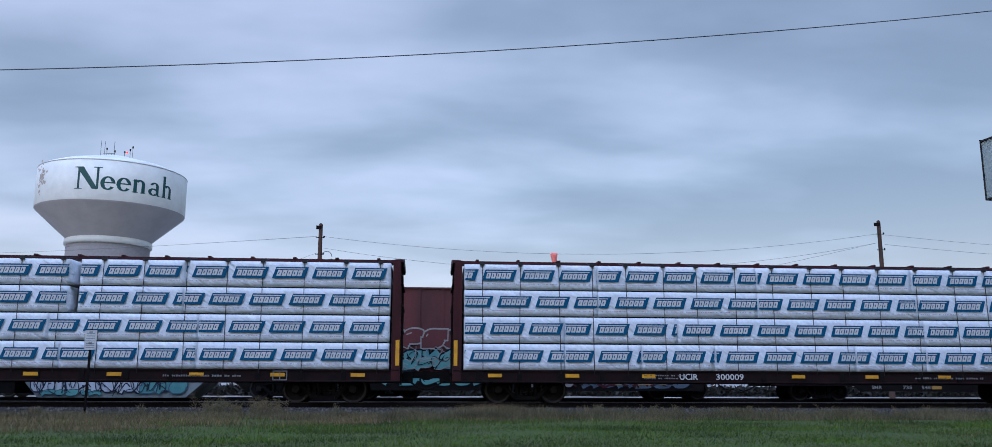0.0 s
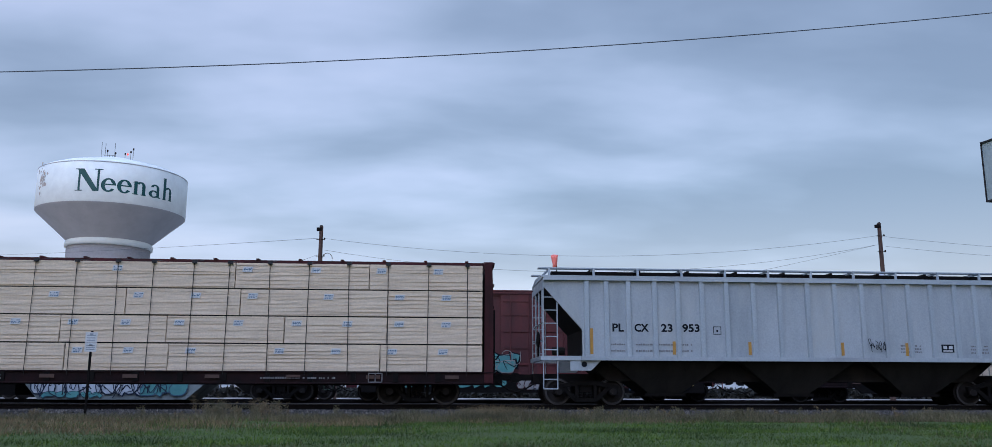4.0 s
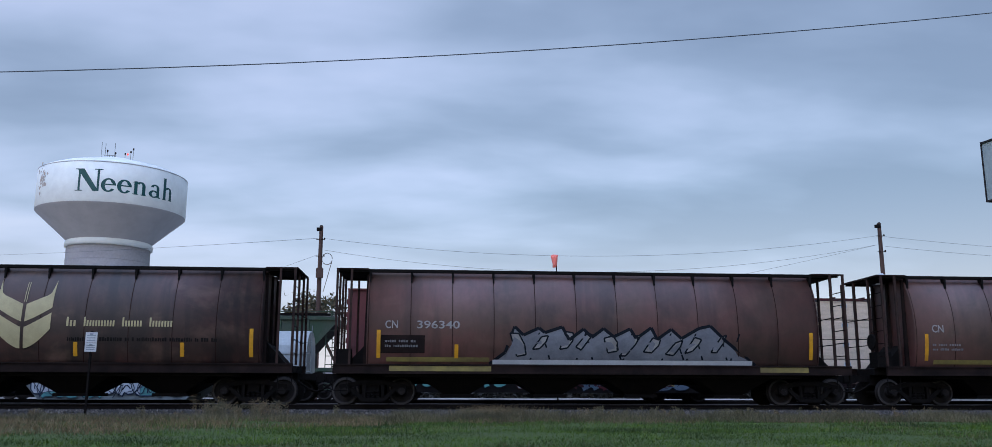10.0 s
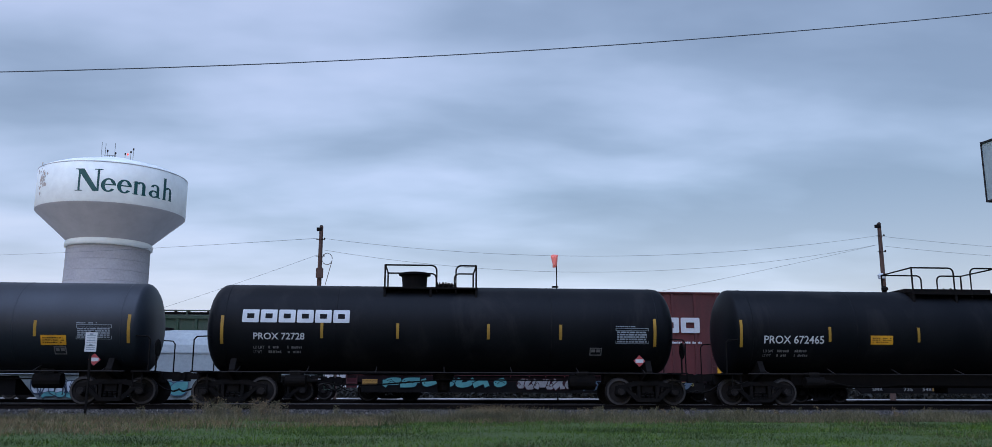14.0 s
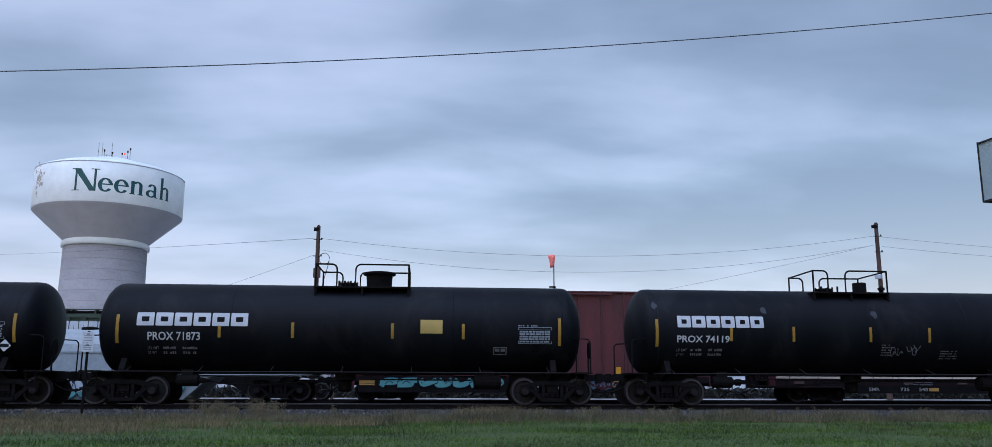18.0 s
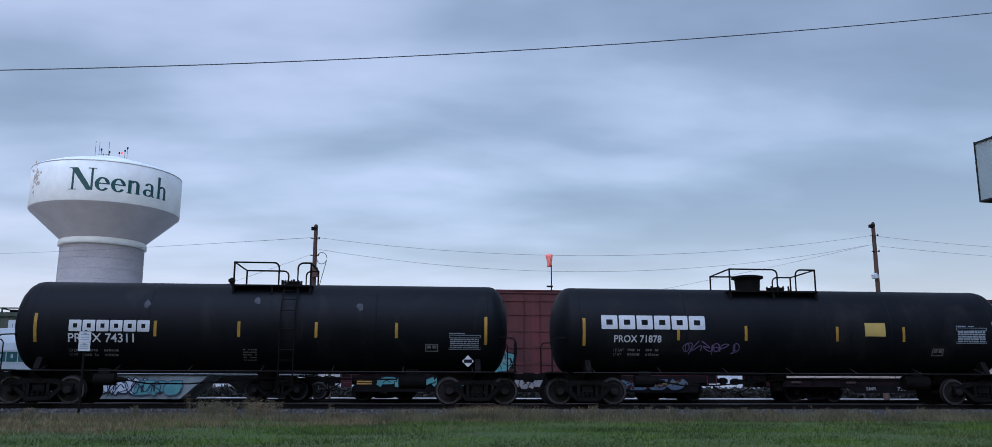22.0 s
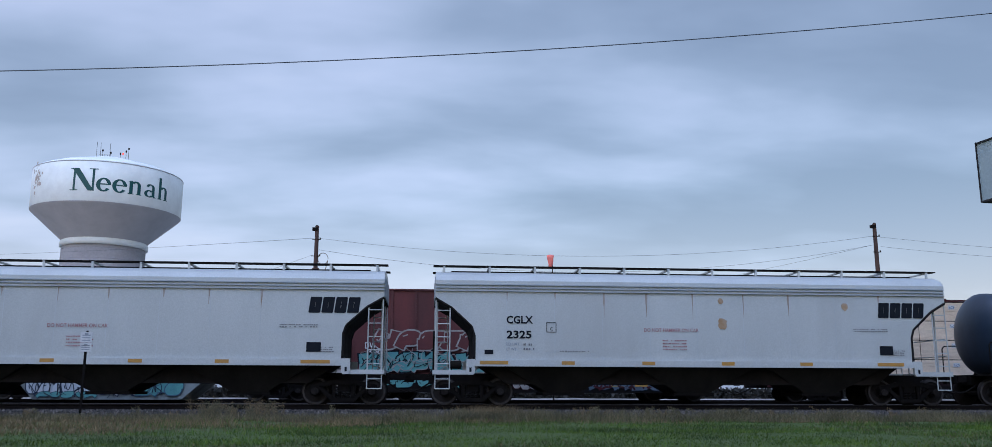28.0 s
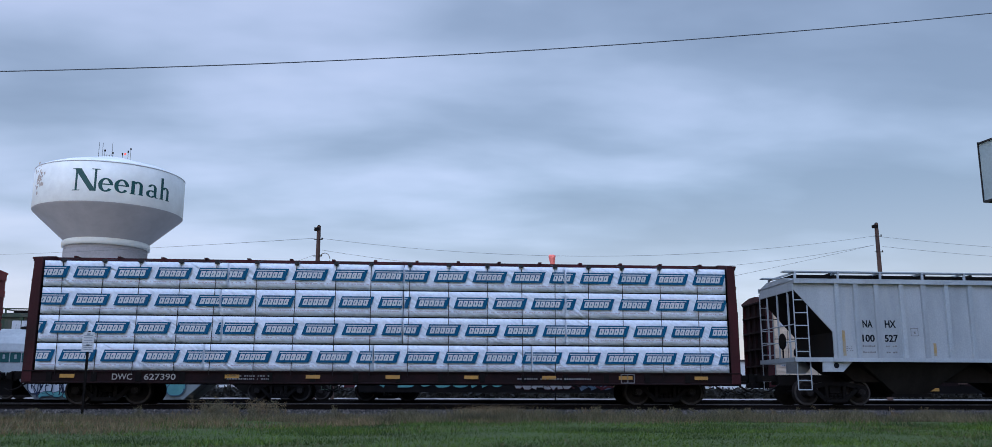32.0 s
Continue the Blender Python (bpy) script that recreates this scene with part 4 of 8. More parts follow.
def lumber_car(mid, label, load, cuts, mark="", ink=None, end_stripes=False, gap=None, seed=0, half=11.25, moving=True, phase=None):
    car = thing("lumber_car", label, "freight car", GROUP if moving else "cars parked behind the moving train")
    running_gear(car, half - 2.45, half + .35)
    bm = bmesh.new()
    block(bm, -half - .3, half + .3, -.32, .32, .62, .98)
    part("centre_sill", bm, IRON, car)
    bm = bmesh.new()
    block(bm, -half, half, -1.36, 1.36, .92, 1.0)
    part("deck", bm, IRON, car)
    for y in (-1.42, 1.36):
        bm = bmesh.new()
        s = 1 if y < 0 else -1
        c = y if y < 0 else y + .06
        extrude_x(bm, [(c - s * .03, .64), (c - s * .03, .68), (c, .69), (c, .975), (c - s * .04, .985), (c - s * .04, 1.02), (c + s * .08, 1.02), (c + s * .06, .98), (c + s * .06, .69), (c + s * .08, .64)], -half + .1, half - .1)
        sill = part("side_sill", bm, SILLPAINT, car)
        bm = bmesh.new()
        block(bm, 0, .16, y - .035 if y < 0 else y + .06, y if y < 0 else y + .095, .70, .98)
        pocket = part("stake_pocket", bm, IRON, sill)
        pocket.location.x = x = -half + .8
        while x < half - 2:
            x += 1.32
            part("stake_pocket", pocket.data, IRON, sill).location.x = x
    # centre beam
    bm = bmesh.new()
    block(bm, -half + .2, half - .2, -.30, .30, 4.56, 4.66)
    for k in range(16):
        x = -half + .9 + k * (2 * half - 1.8) / 15
        block(bm, x - .05, x + .05, -.34, .34, 4.66, 4.71)
    part("top_chord", bm, MAROON, car)
    for k in range(15):
        bm = bmesh.new()
        x = -half + .75 + k * (2 * half - 1.5) / 14
        block(bm, x - .08, x + .08, -.09, .09, 1.0, 4.56)
        part("beam_post", bm, MAROON, car)
    # bulkheads
    for s in (-1, 1):
        # panel, stiffeners and ribs in darker maroon: shade of the open frame painted in
        bm = bmesh.new()
        x0, x1 = s * (half - .30), s * (half - .22)
        block(bm, min(x0, x1), max(x0, x1), -1.40, 1.40, 1.0, 4.44)
        b = part("bulkhead", bm, SILLPAINT, car)
        for y in (-1.45, 1.37):
            bm = bmesh.new()
            prism(bm, [(s * (half - .36), .66), (s * (half - .08), .66), (s * (half - .08), 3.2), (s * (half - .12), 4.50), (s * (half - .36), 4.50)], y, y + .08)
            part("side_post", bm, MAROON, b)
        for y in (-.72, -.02, .66):
            bm = bmesh.new()
            prism(bm, [(s * (half - .22), .9), (s * (half - .09), .9), (s * (half - .10), 3.2), (s * (half - .14), 4.46), (s * (half - .22), 4.46)], y, y + .06)
            part("stiffener", bm, SILLPAINT, b)
        for z in (1.55, 2.3, 3.05, 3.75, 4.38):
            bm = bmesh.new()
            block(bm, min(s * (half - .22), s * half * 1.0 - s * .05), max(s * (half - .22), s * half - s * .05), -1.37, 1.37, z, z + .07)
            part("cross_rib", bm, SILLPAINT, b)
        prism_top = bmesh.new()
        extrude_x(prism_top, [(-1.42, 4.44), (1.42, 4.44), (1.42, 4.50), (.4, 4.68), (-.4, 4.68), (-1.42, 4.50)], min(s * (half - .32), s * (half - .04)), max(s * (half - .32), s * (half - .04)))
        part("bulkhead_cap", prism_top, MAROON, b)
        ladder("end_ladder", s * (half - .05) - .0, s * (half - .05) + s * .02, -1.30, .55, 3.0, .38, IRON, car)
        if end_stripes:
            bm = bmesh.new()
            decal(bm, s * (half - .17) - .06, s * (half - .17) + .06, 1.15, 1.95, flat(-1.462))
            part("reflector", bm, YELLOW, car)
    for k in range(9):
        bm = bmesh.new()
        x = -half + 1.2 + k * (2 * half - 2.8) / 8
        if any(x < b + .1 and x + .44 > a - .1 for _, a, b in mark):
            bm.free()
            continue
        decal(bm, x, x + .44, .80, .91, flat(-1.468))
        part("sill_reflector", bm, YELLOW if end_stripes else STRIPE2 if seed == 35 else TIMBER, car)
    # load
    rnd = random.Random(seed)
    for tier, (z0, z1) in enumerate(TIERS):
        edges = [-half + .42, *cuts[tier if len(cuts) > 1 else 0], half - .42]
        for k, (a, b) in enumerate(zip(edges, edges[1:])):
            a, b = a + .012, b - .012
            if gap and tier >= 2 and abs(b - gap) < .5:
                b -= .30
            if load == "boards":
                bundle = tagged(part("lumber_pack", board_stack(a, b, z0, z1, seed * 100 + tier * 10 + k), WOOD, car, "raw sawn lumber bundle"), kind="stuff")
                for x in ([a + .2, a + (b - a) * .56] if b - a > 3 else [a + rnd.choice((.2, .5))]):
                    bm = bmesh.new()
                    decal(bm, x, x + .30, z1 - .30, z1 - .12, flat(-1.452), 1, .03)
                    tag = part("bundle_tag", bm, WHITEINK, bundle, "white bundle tag")
                    bm = bmesh.new()
                    small_print(bm, x + .05, x + .30, z1 - .28, z1 - .15, 3, flat(-1.456), k)
                    tagged(part("tag_print", bm, TEAL, tag), kind="stuff")
            else:
                bundle = part("lumber_pack", rumpled(a, b, -1.44, -.14, z0, z1 - .01, seed * 31 + tier * 7 + k), WRAP, car, "white plastic-wrapped lumber bundle", True)
                ph = rnd.random() if phase is None else phase[tier][k]
                if load == "panels":
                    print_parallelogram(bundle, a, b, z0 + .44, ph, ink)
                else:
                    print_house(bundle, a, b, z0 + .30, ph, GREENINK)
        for a, b in zip(edges, edges[1:]):
            bm = bmesh.new()
            block(bm, a + .02, b - .02, .14, 1.42, z0, z1 - .01)
            part("lumber_pack", bm, WOOD if load == "boards" else WRAP, car)
        bm = bmesh.new()
        block(bm, -half + .5, half - .5, -1.34, -.2, z0 - .045, z0)
        part("dunnage", bm, STRAP, car)
    k = 0
    x = -half + 1.0
    while x < half - .5:
        lean = rnd.uniform(-.05, .05)
        bm = bmesh.new()
        pipe(bm, [(x, -.34, 4.62), (x, -1.40, 4.43), (x + lean * .1, -1.475, 4.36), (x + lean, -1.475, 1.0), (x + lean, -1.44, .9)], .011, 4)
        s = part("tie_down", bm, STRAP, car)
        bm = bmesh.new()
        block(bm, x - .07, x + .07, -1.50, -1.38, 4.36, 4.46)
        part("corner_protector", bm, STRAP, s)
        x += rnd.choice((1.24, 1.24, 1.30, 1.10))
    # marks
    f = flat(-1.468)
    if mark:
        for words, a, b in mark:
            lettering("reporting_mark", words, a, b, .74, .93, f, WHITEINK if end_stripes or load == "houses" else FADEDWHITE, car)
    bm = bmesh.new()
    for q in ((half - 4.0, half - 3.55, .68, .98),):
        for r in ((q[0], q[1], q[2], q[2] + .03), (q[0], q[1], q[3] - .03, q[3]), (q[0], q[0] + .03, q[2], q[3]), (q[1] - .03, q[1], q[2], q[3]), ((q[0] + q[1]) / 2 - .015, (q[0] + q[1]) / 2 + .015, q[2], q[3])):
            decal(bm, *r, f)
    small_print(bm, -half * .45, -half * .45 + 1.3, .74, .92, 2, f, seed)
    small_print(bm, half * .35, half * .35 + 2.4, .76, .88, 1, f, seed + 1)
    tagged(part("stencil_print", bm, FADED, car), kind="stuff")
    if moving:
        CARS.append((car, mid))
    return car


# ---- covered hoppers ----
def bays(car, centres, top_half, bottom_half, z0, z1, width, material):
    for c in centres:
        bm = bmesh.new()
        a = [bm.verts.new((c + sx * top_half, sy * width, z1)) for sx, sy in ((-1, -1), (1, -1), (1, 1), (-1, 1))]
        b = [bm.verts.new((c + sx * bottom_half, sy * width * .62, z0)) for sx, sy in ((-1, -1), (1, -1), (1, 1), (-1, 1))]
        bm.faces.new(a)
        bm.faces.new(b[::-1])
        for i in range(4):
            bm.faces.new((b[i], b[(i + 1) % 4], a[(i + 1) % 4], a[i]))
        bay = part("hopper_bay", bm, material, car)
        bm = bmesh.new()
        block(bm, c - bottom_half - .12, c + bottom_half + .12, -width * .66, width * .66, z0 - .10, z0)
        part("outlet_gate", bm, IRON, bay)


def roof_walk(car, half, z, y, material, brackets, bracket_material):
    for s in (-1, 1):
        bm = bmesh.new()
        block(bm, -half, half, s * y - .16, s * y + .16, z, z + .035)
        part("running_board", bm, material, car)
    for k in range(brackets):
        x = -half + .35 + k * (2 * half - .7) / (brackets - 1)
        bm = bmesh.new()
        block(bm, x - .035, x + .035, -y - .2, y + .2, z - .05, z)
        for s in (-1, 1):
            block(bm, x - .035, x + .035, s * (y + .17) - .025, s * (y + .17) + .025, z - .34, z)
        part("bracket", bm, bracket_material, car)


def hopper_ends(car, half, x_in, z0, z_top, paint, posts=3):
    for s in (-1, 1):
        for y in (-1.47, 1.47):
            a, b = s * (half - .55), s * (half - .10)
            ladder("corner_ladder", a, b, y, z0, z_top, .42, paint, car, .022)
            bm = bmesh.new()
            pipe(bm, [(a, y, z0), (a, y, .50), (b, y, .50), (b, y, z0)], .018, 5)
            rod(bm, (a, y, .80), (b, y, .80), .016, 5)
            part("stirrup_step", bm, paint, car)
        bm = bmesh.new()
        x0, x1 = s * (x_in - .1), s * (half - .02)
        for y in (-1.52, 1.44):
            block(bm, min(x0, x1), max(x0, x1), y, y + .08, z0 - .12, z0 + .02)
        xx = s * (half - .10)
        block(bm, min(xx, xx + s * .08), max(xx, xx + s * .08), -1.5, 1.5, z0 - .12, z0 + .02)
        part("end_sill", bm, paint, car)
        for k in range(posts):
            bm = bmesh.new()
            y = -.9 + k * 1.8 / max(posts - 1, 1)
            rod(bm, (s * (half - .15), y, z0), (s * (half - .15), y, z_top), .035, 5)
            part("end_post", bm, paint, car)
        for z in (z0 + .55, z0 + 1.1):
            bm = bmesh.new()
            rod(bm, (s * (half - .12), -1.4, z), (s * (half - .12), 1.4, z), .018, 5)
            part("end_handrail", bm, paint, car)
        bm = bmesh.new()
        block(bm, min(s * (x_in - 1.2), s * (half + .1)), max(s * (x_in - 1.2), s * (half + .1)), -.3, .3, .66, 1.0)
        part("stub_sill", bm, IRON, car)
    bm = bmesh.new()
    lathe(bm, ((0, .26), (.03, .28), (.06, .26)), 16, "X", (-half + .02, -.5, 2.1))
    rod(bm, (-half + .05, -.5, z0), (-half + .05, -.5, 2.1), .03)
    part("brake_wheel", bm, IRON, car)
    bm = bmesh.new()
    lathe(bm, ((-.22, .05), (-.20, .13), (.20, .13), (.22, .05)), 12, "X", (-half + .75, -.3, z0 + .22))
    part("brake_valve", bm, BAY, car)


RIBS = (-6.95, -6.30, -5.59, -4.72, -3.96, -3.16, -2.34, -1.44, -.55, .39, 1.31, 2.23, 3.00, 3.82, 4.60, 5.43, 6.11, 6.83)


def rib_hopper(mid, label, paint, marks, half=8.45, seed=0, moving=True, extra_tag=None, brand=None, stacked=False):
    car = thing("covered_hopper", label, "hopper car", GROUP if moving else "cars parked behind the moving train")
    running_gear(car, half - 1.52, half + .25)
    w, zt, zb = 1.50, 4.06, 1.50
    out = [(-half + .12, zt), (half - .12, zt), (half - .12, 3.74), (half - 1.35, 2.38), (half - 1.35, zb), (-half + 1.35, zb), (-half + 1.35, 2.38), (-half + .12, 3.74)]
    bm = bmesh.new()
    prism(bm, out, -w, w)
    body = part("body", bm, PANEL if paint is GREY else paint, car)
    bm = bmesh.new()
    extrude_x(bm, [(-w - .02, zt), (-.75, zt + .17), (.75, zt + .17), (w + .02, zt)], -half + .1, half - .1)
    part("roof", bm, paint, car)
    for y in (-w - .09, w + .01):
        bm = bmesh.new()
        block(bm, -half + .1, half - .1, y, y + .08, zt - .10, zt + .05)
        part("top_rail", bm, paint, car)
        bm = bmesh.new()
        block(bm, -half + 1.3, half - 1.3, y, y + .08, zb - .10, zb + .03)
        part("side_rail", bm, paint, car)
    for x in RIBS:
        bm = bmesh.new()
        rib = [(x - .095, -w + .01), (x - .068, -w - .07), (x + .068, -w - .07), (x + .095, -w + .01)]
        a = [bm.verts.new((px, py, zb + .01)) for px, py in rib]
        b = [bm.verts.new((px, py, zt - .08)) for px, py in rib]
        bm.faces.new(a)
        bm.faces.new(b[::-1])
        for i in range(4):
            bm.faces.new((a[i], b[i], b[(i + 1) % 4], a[(i + 1) % 4]))
        part("rib", bm, paint, body)
    for s in (-1, 1):
        # dark sheet paints in the shade under the sloping end
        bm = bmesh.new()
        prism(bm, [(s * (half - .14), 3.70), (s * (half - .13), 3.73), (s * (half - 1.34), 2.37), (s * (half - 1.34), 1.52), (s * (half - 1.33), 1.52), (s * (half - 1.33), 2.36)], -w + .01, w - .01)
        part("end_slope_sheet", bm, HOPPERDARK, body, "end slope sheet painted dark for its shade")
        bm = bmesh.new()
        prism(bm, [(s * (half - .95), 1.50), (s * (half - 2.05), 1.50), (s * (half - 1.62), 1.08), (s * (half - .95), 1.08)], -1.50, -1.42)
        g = part("bolster_gusset", bm, paint, car)
        bm = bmesh.new()
        prism(bm, [(s * (half - .95), 1.50), (s * (half - 2.05), 1.50), (s * (half - 1.62), 1.08), (s * (half - .95), 1.08)], 1.42, 1.50)
        part("bolster_gusset", bm, paint, car)
        bm = bmesh.new()
        lathe(bm, ((-1.508, .09), (-1.503, .09)), 14, "Y", (s * (half - 1.40), 0, 1.28))
        part("jacking_hole", bm, BLACKINK, g)
    for y in (w, ):
        for x in RIBS:
            bm = bmesh.new()
            block(bm, x - .06, x + .06, y - .01, y + .08, zb + .01, zt - .1)
            part("rib", bm, paint, body)
    bm = bmesh.new()
    block(bm, -half + .5, half - .5, -.62, .62, zt + .10, zt + .31)
    for k in range(9):
        x = -half + 1.8 + k * (2 * half - 3.6) / 8
        block(bm, x - .04, x + .04, -.66, .66, zt + .15, zt + .36)
    part("hatch_trough", bm, IRON, car)
    roof_walk(car, half, 4.40, .95, paint, 12, paint)
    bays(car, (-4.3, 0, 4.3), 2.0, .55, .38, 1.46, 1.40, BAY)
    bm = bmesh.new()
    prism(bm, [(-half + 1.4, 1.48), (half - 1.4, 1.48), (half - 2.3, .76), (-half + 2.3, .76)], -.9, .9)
    part("underframe", bm, HOPPERDARK, car)
    hopper_ends(car, half, half - 1.3, 1.52, 3.9, paint)
    f = flat(-w - .006)
    for words, a, b, z0, z1 in marks:
        lettering("reporting_mark", words, a, b, z0, z1, f, BLACKINK, car)
    bm = bmesh.new()
    x = marks[0][1] if marks else -5
    for z in (1.66, 1.86):
        small_print(bm, x - .05, x + .4, z, z + .12, 1, f, seed)
        small_print(bm, x + .75, x + (1.15 if stacked else 2.6), z, z + .12, 1, f, seed + 2)
    if stacked:
        small_print(bm, -.24, .28, 1.83, 2.20, 5, f, seed + 4)
        small_print(bm, -6.78, -6.50, 1.74, 1.92, 3, f, seed + 5)
        small_print(bm, 4.1, 4.35, 1.86, 1.95, 1, f, seed + 6)
        small_print(bm, 5.75, 6.6, 1.84, 1.96, 1, f, seed + 7)
    else:
        small_print(bm, half - 5.0, half - 4.3, 1.68, 1.98, 3, f, seed + 4)
        small_print(bm, half - 2.6, half - 2.0, 1.66, 1.98, 3, f, seed + 5)
    tagged(part("stencil_print", bm, FADED, car), kind="stuff")
    bm = bmesh.new()
    decal(bm, 4.84, 5.27, 1.72, 1.98, f)
    p = part("lube_plate", bm, BLACKINK, car, "black stencil plate")
    bm = bmesh.new()
    for a in (.06, .25):
        decal(bm, 4.84 + a, 4.97 + a, 1.83, 1.93, flat(-w - .010))
    decal(bm, 4.89, 5.21, 1.75, 1.79, flat(-w - .010))
    part("plate_print", bm, WHITEINK, p)
    if marks:
        bm = bmesh.new()
        x = marks[-1][2] + .45
        for q in ((x, x + .26, 2.25, 2.27), (x, x + .26, 2.49, 2.51), (x, x + .02, 2.25, 2.51), (x + .24, x + .26, 2.25, 2.51), (x + .1, x + .16, 2.33, 2.40)):
            decal(bm, *q, f)
        part("clearance_box", bm, FADED if stacked else BLACKINK, car)
    spots = (-6.79, -3.70, -.59, 3.02, 6.87) if stacked else (-6.80, -4.12, -1.62, 1.48, 3.66, 6.98)
    for k, x in enumerate(spots):
        bm = bmesh.new()
        tallness = .82 if k in (0, len(spots) - 1) else .42
        near = min(RIBS, key=lambda r: abs(r - x))
        if abs(near - x) < .075:       # on the rib's own face
            x, out = near, .078
        else:
            x, out = (near + math.copysign(.15, x - near) if abs(near - x) < .15 else x), .012
        decal(bm, x - .05, x + .05, 1.60, 1.60 + tallness, flat(-w - out))
        part("reflector", bm, WORNORANGE if stacked else STRIPE2, car)
    if brand:
        brand_blocks(*brand, flat(-w - .09), TANKWHITE, car, 12, True, 0.0, "pale brand wording as plain blocks", 1)
    if extra_tag:
        a, b, z0, z1, ink = extra_tag
        scrawl("spray_tag", a, b, z0, z1, flat(-w - .10), ink, car, seed + 9, .035 if ink is GREENINK else .018, 5, "sprayed tag")
    if moving:
        CARS.append((car, mid))
    return car


def smooth_hopper(mid, label, marks, half=8.55, seed=0, rust=()):
    """Curved-side covered hopper with a notched end and a white side sill."""
    car = thing("covered_hopper", label, "hopper car", GROUP)
    running_gear(car, half - 1.30, half + .25)
    w = 1.50
    e = half - .08

    def bulge(z):
        return 1 - .012 * ((z - 2.5) / 1.3) ** 2
    notch = ((e, 3.34), (e - .52, 3.04), (e - 1.16, 2.46), (e - 1.25, 2.18), (e - 1.25, 1.40))
    out = [(-x, z) for x, z in reversed(notch)]
    out = [(-e, 3.80)] + [(-x, z) for x, z in notch] + [(x, z) for x, z in reversed(notch)] + [(e, 3.80)]
    bm = bmesh.new()
    prism(bm, out, -w, w)
    for z in (1.7, 2.0, 2.3, 2.6, 2.9, 3.2, 3.5):
        bmesh.ops.bisect_plane(bm, geom=bm.verts[:] + bm.edges[:] + bm.faces[:], plane_co=(0, 0, z), plane_no=(0, 0, 1))
    for v in bm.verts:
        v.co.y *= bulge(v.co.z)
    body = part("body", bm, PALE, car)
    bm = bmesh.new()
    extrude_x(bm, [(-w - .03, 3.78), (-w - .02, 3.92), (-w + .14, 4.10), (-.95, 4.25), (0, 4.30), (.95, 4.25), (w - .14, 4.10), (w + .02, 3.92), (w + .03, 3.78)], -e, e)
    part("roof", bm, PALE, car)
    for z in (3.80, 3.70, 3.60):
        for y in (-w - .035, w + .005):
            bm = bmesh.new()
            block(bm, -e, e, y, y + .06, z - .026, z + .012)
            part("side_crimp", bm, GREY, body)
    for k in range(9):
        bm = bmesh.new()
        x = -6.2 + k * 12.4 / 8
        rows = [1.42 + (3.58 - 1.42) * i / 8 for i in range(9)]
        for za, zb in zip(rows, rows[1:]):
            bm.faces.new([bm.verts.new((px, -w * bulge(z) - .006, z)) for px, z in ((x - .012, za), (x + .012, za), (x + .012, zb), (x - .012, zb))])
        part("panel_seam", bm, SOFTSEAM, body)
        rnd = random.Random(seed * 11 + k)
        if rnd.random() < .85:      # brown drip down from the crimp
            a, l, q = x + rnd.uniform(-.12, .12), rnd.uniform(.25, .85), rnd.uniform(.02, .05)
            bm = bmesh.new()
            pts = [3.56 - l * i / 5 for i in range(6)]
            for i, (za, zb) in enumerate(zip(pts, pts[1:])):
                wa, wb = q * (1 - i / 5.5), q * (1 - (i + 1) / 5.5)
                bm.faces.new([bm.verts.new((px, -w * bulge(z) - .008, z)) for px, z in ((a - wa, za), (a + wa, za), (a + wb, zb), (a - wb, zb))])
            part("drip_stain", bm, DRIP, body, "brown drip stain")
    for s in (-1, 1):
        # the slope sheet's dark colour holds the shade of the notched end
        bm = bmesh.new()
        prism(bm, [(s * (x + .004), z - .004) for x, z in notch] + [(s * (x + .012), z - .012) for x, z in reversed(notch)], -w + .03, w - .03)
        part("end_slope_sheet", bm, BAY, body, "dusty end slope sheet, its shade painted in dark")
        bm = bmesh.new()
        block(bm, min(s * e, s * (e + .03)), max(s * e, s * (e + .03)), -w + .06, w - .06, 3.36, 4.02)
        part("end_panel", bm, PANEL, body, "grey upper end panel")
    # rims of the notch, sill and brackets
    for s in (-1, 1):
        bm = bmesh.new()
        pts = [(s * x, z) for x, z in notch]
        for (ax, az), (bx, bz) in zip(pts, pts[1:]):
            for y in (-w + .02, w - .02):
                rod(bm, (ax, y, az), (bx, y, bz), .045, 5)
        tagged(part("notch_rim", bm, HOPPERDARK, body), kind="stuff")
        bm = bmesh.new()
        a, b = s * (e - 1.25), s * (e - 1.0)
        prism(bm, [(a + s * -.02, 1.42), (b, 1.42), (b, 1.0), (b - s * .05, .94), (a + s * .03, .94), (a - s * .02, 1.0)], -1.57, -1.45)
        g = part("jacking_bracket", bm, PALE, car)
        bm = bmesh.new()
        prism(bm, [(a + s * -.02, 1.42), (b, 1.42), (b, 1.0), (b - s * .05, .94), (a + s * .03, .94), (a - s * .02, 1.0)], 1.45, 1.57)
        part("jacking_bracket", bm, PALE, car)
        bm = bmesh.new()
        decal(bm, min(a, b) + .09, max(a, b) - .09, 1.02, 1.16, flat(-1.576))
        part("jacking_hole", bm, BLACKINK, g)
    for y in (-1.56, 1.48):
        bm = bmesh.new()
        block(bm, -e + 1.25, e - 1.25, y, y + .08, 1.20, 1.40)
        part("side_sill", bm, PALE, car)
    bm = bmesh.new()
    block(bm, -half + .6, half - .6, -.45, .45, 4.26, 4.36)
    part("hatch_trough", bm, IRON, car)
    roof_walk(car, half, 4.44, .85, IRON, 12, PALE)
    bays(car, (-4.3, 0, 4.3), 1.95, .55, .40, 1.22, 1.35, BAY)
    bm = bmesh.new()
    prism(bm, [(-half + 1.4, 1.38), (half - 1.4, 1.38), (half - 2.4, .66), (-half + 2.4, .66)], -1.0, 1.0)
    part("underframe", bm, HOPPERDARK, car)
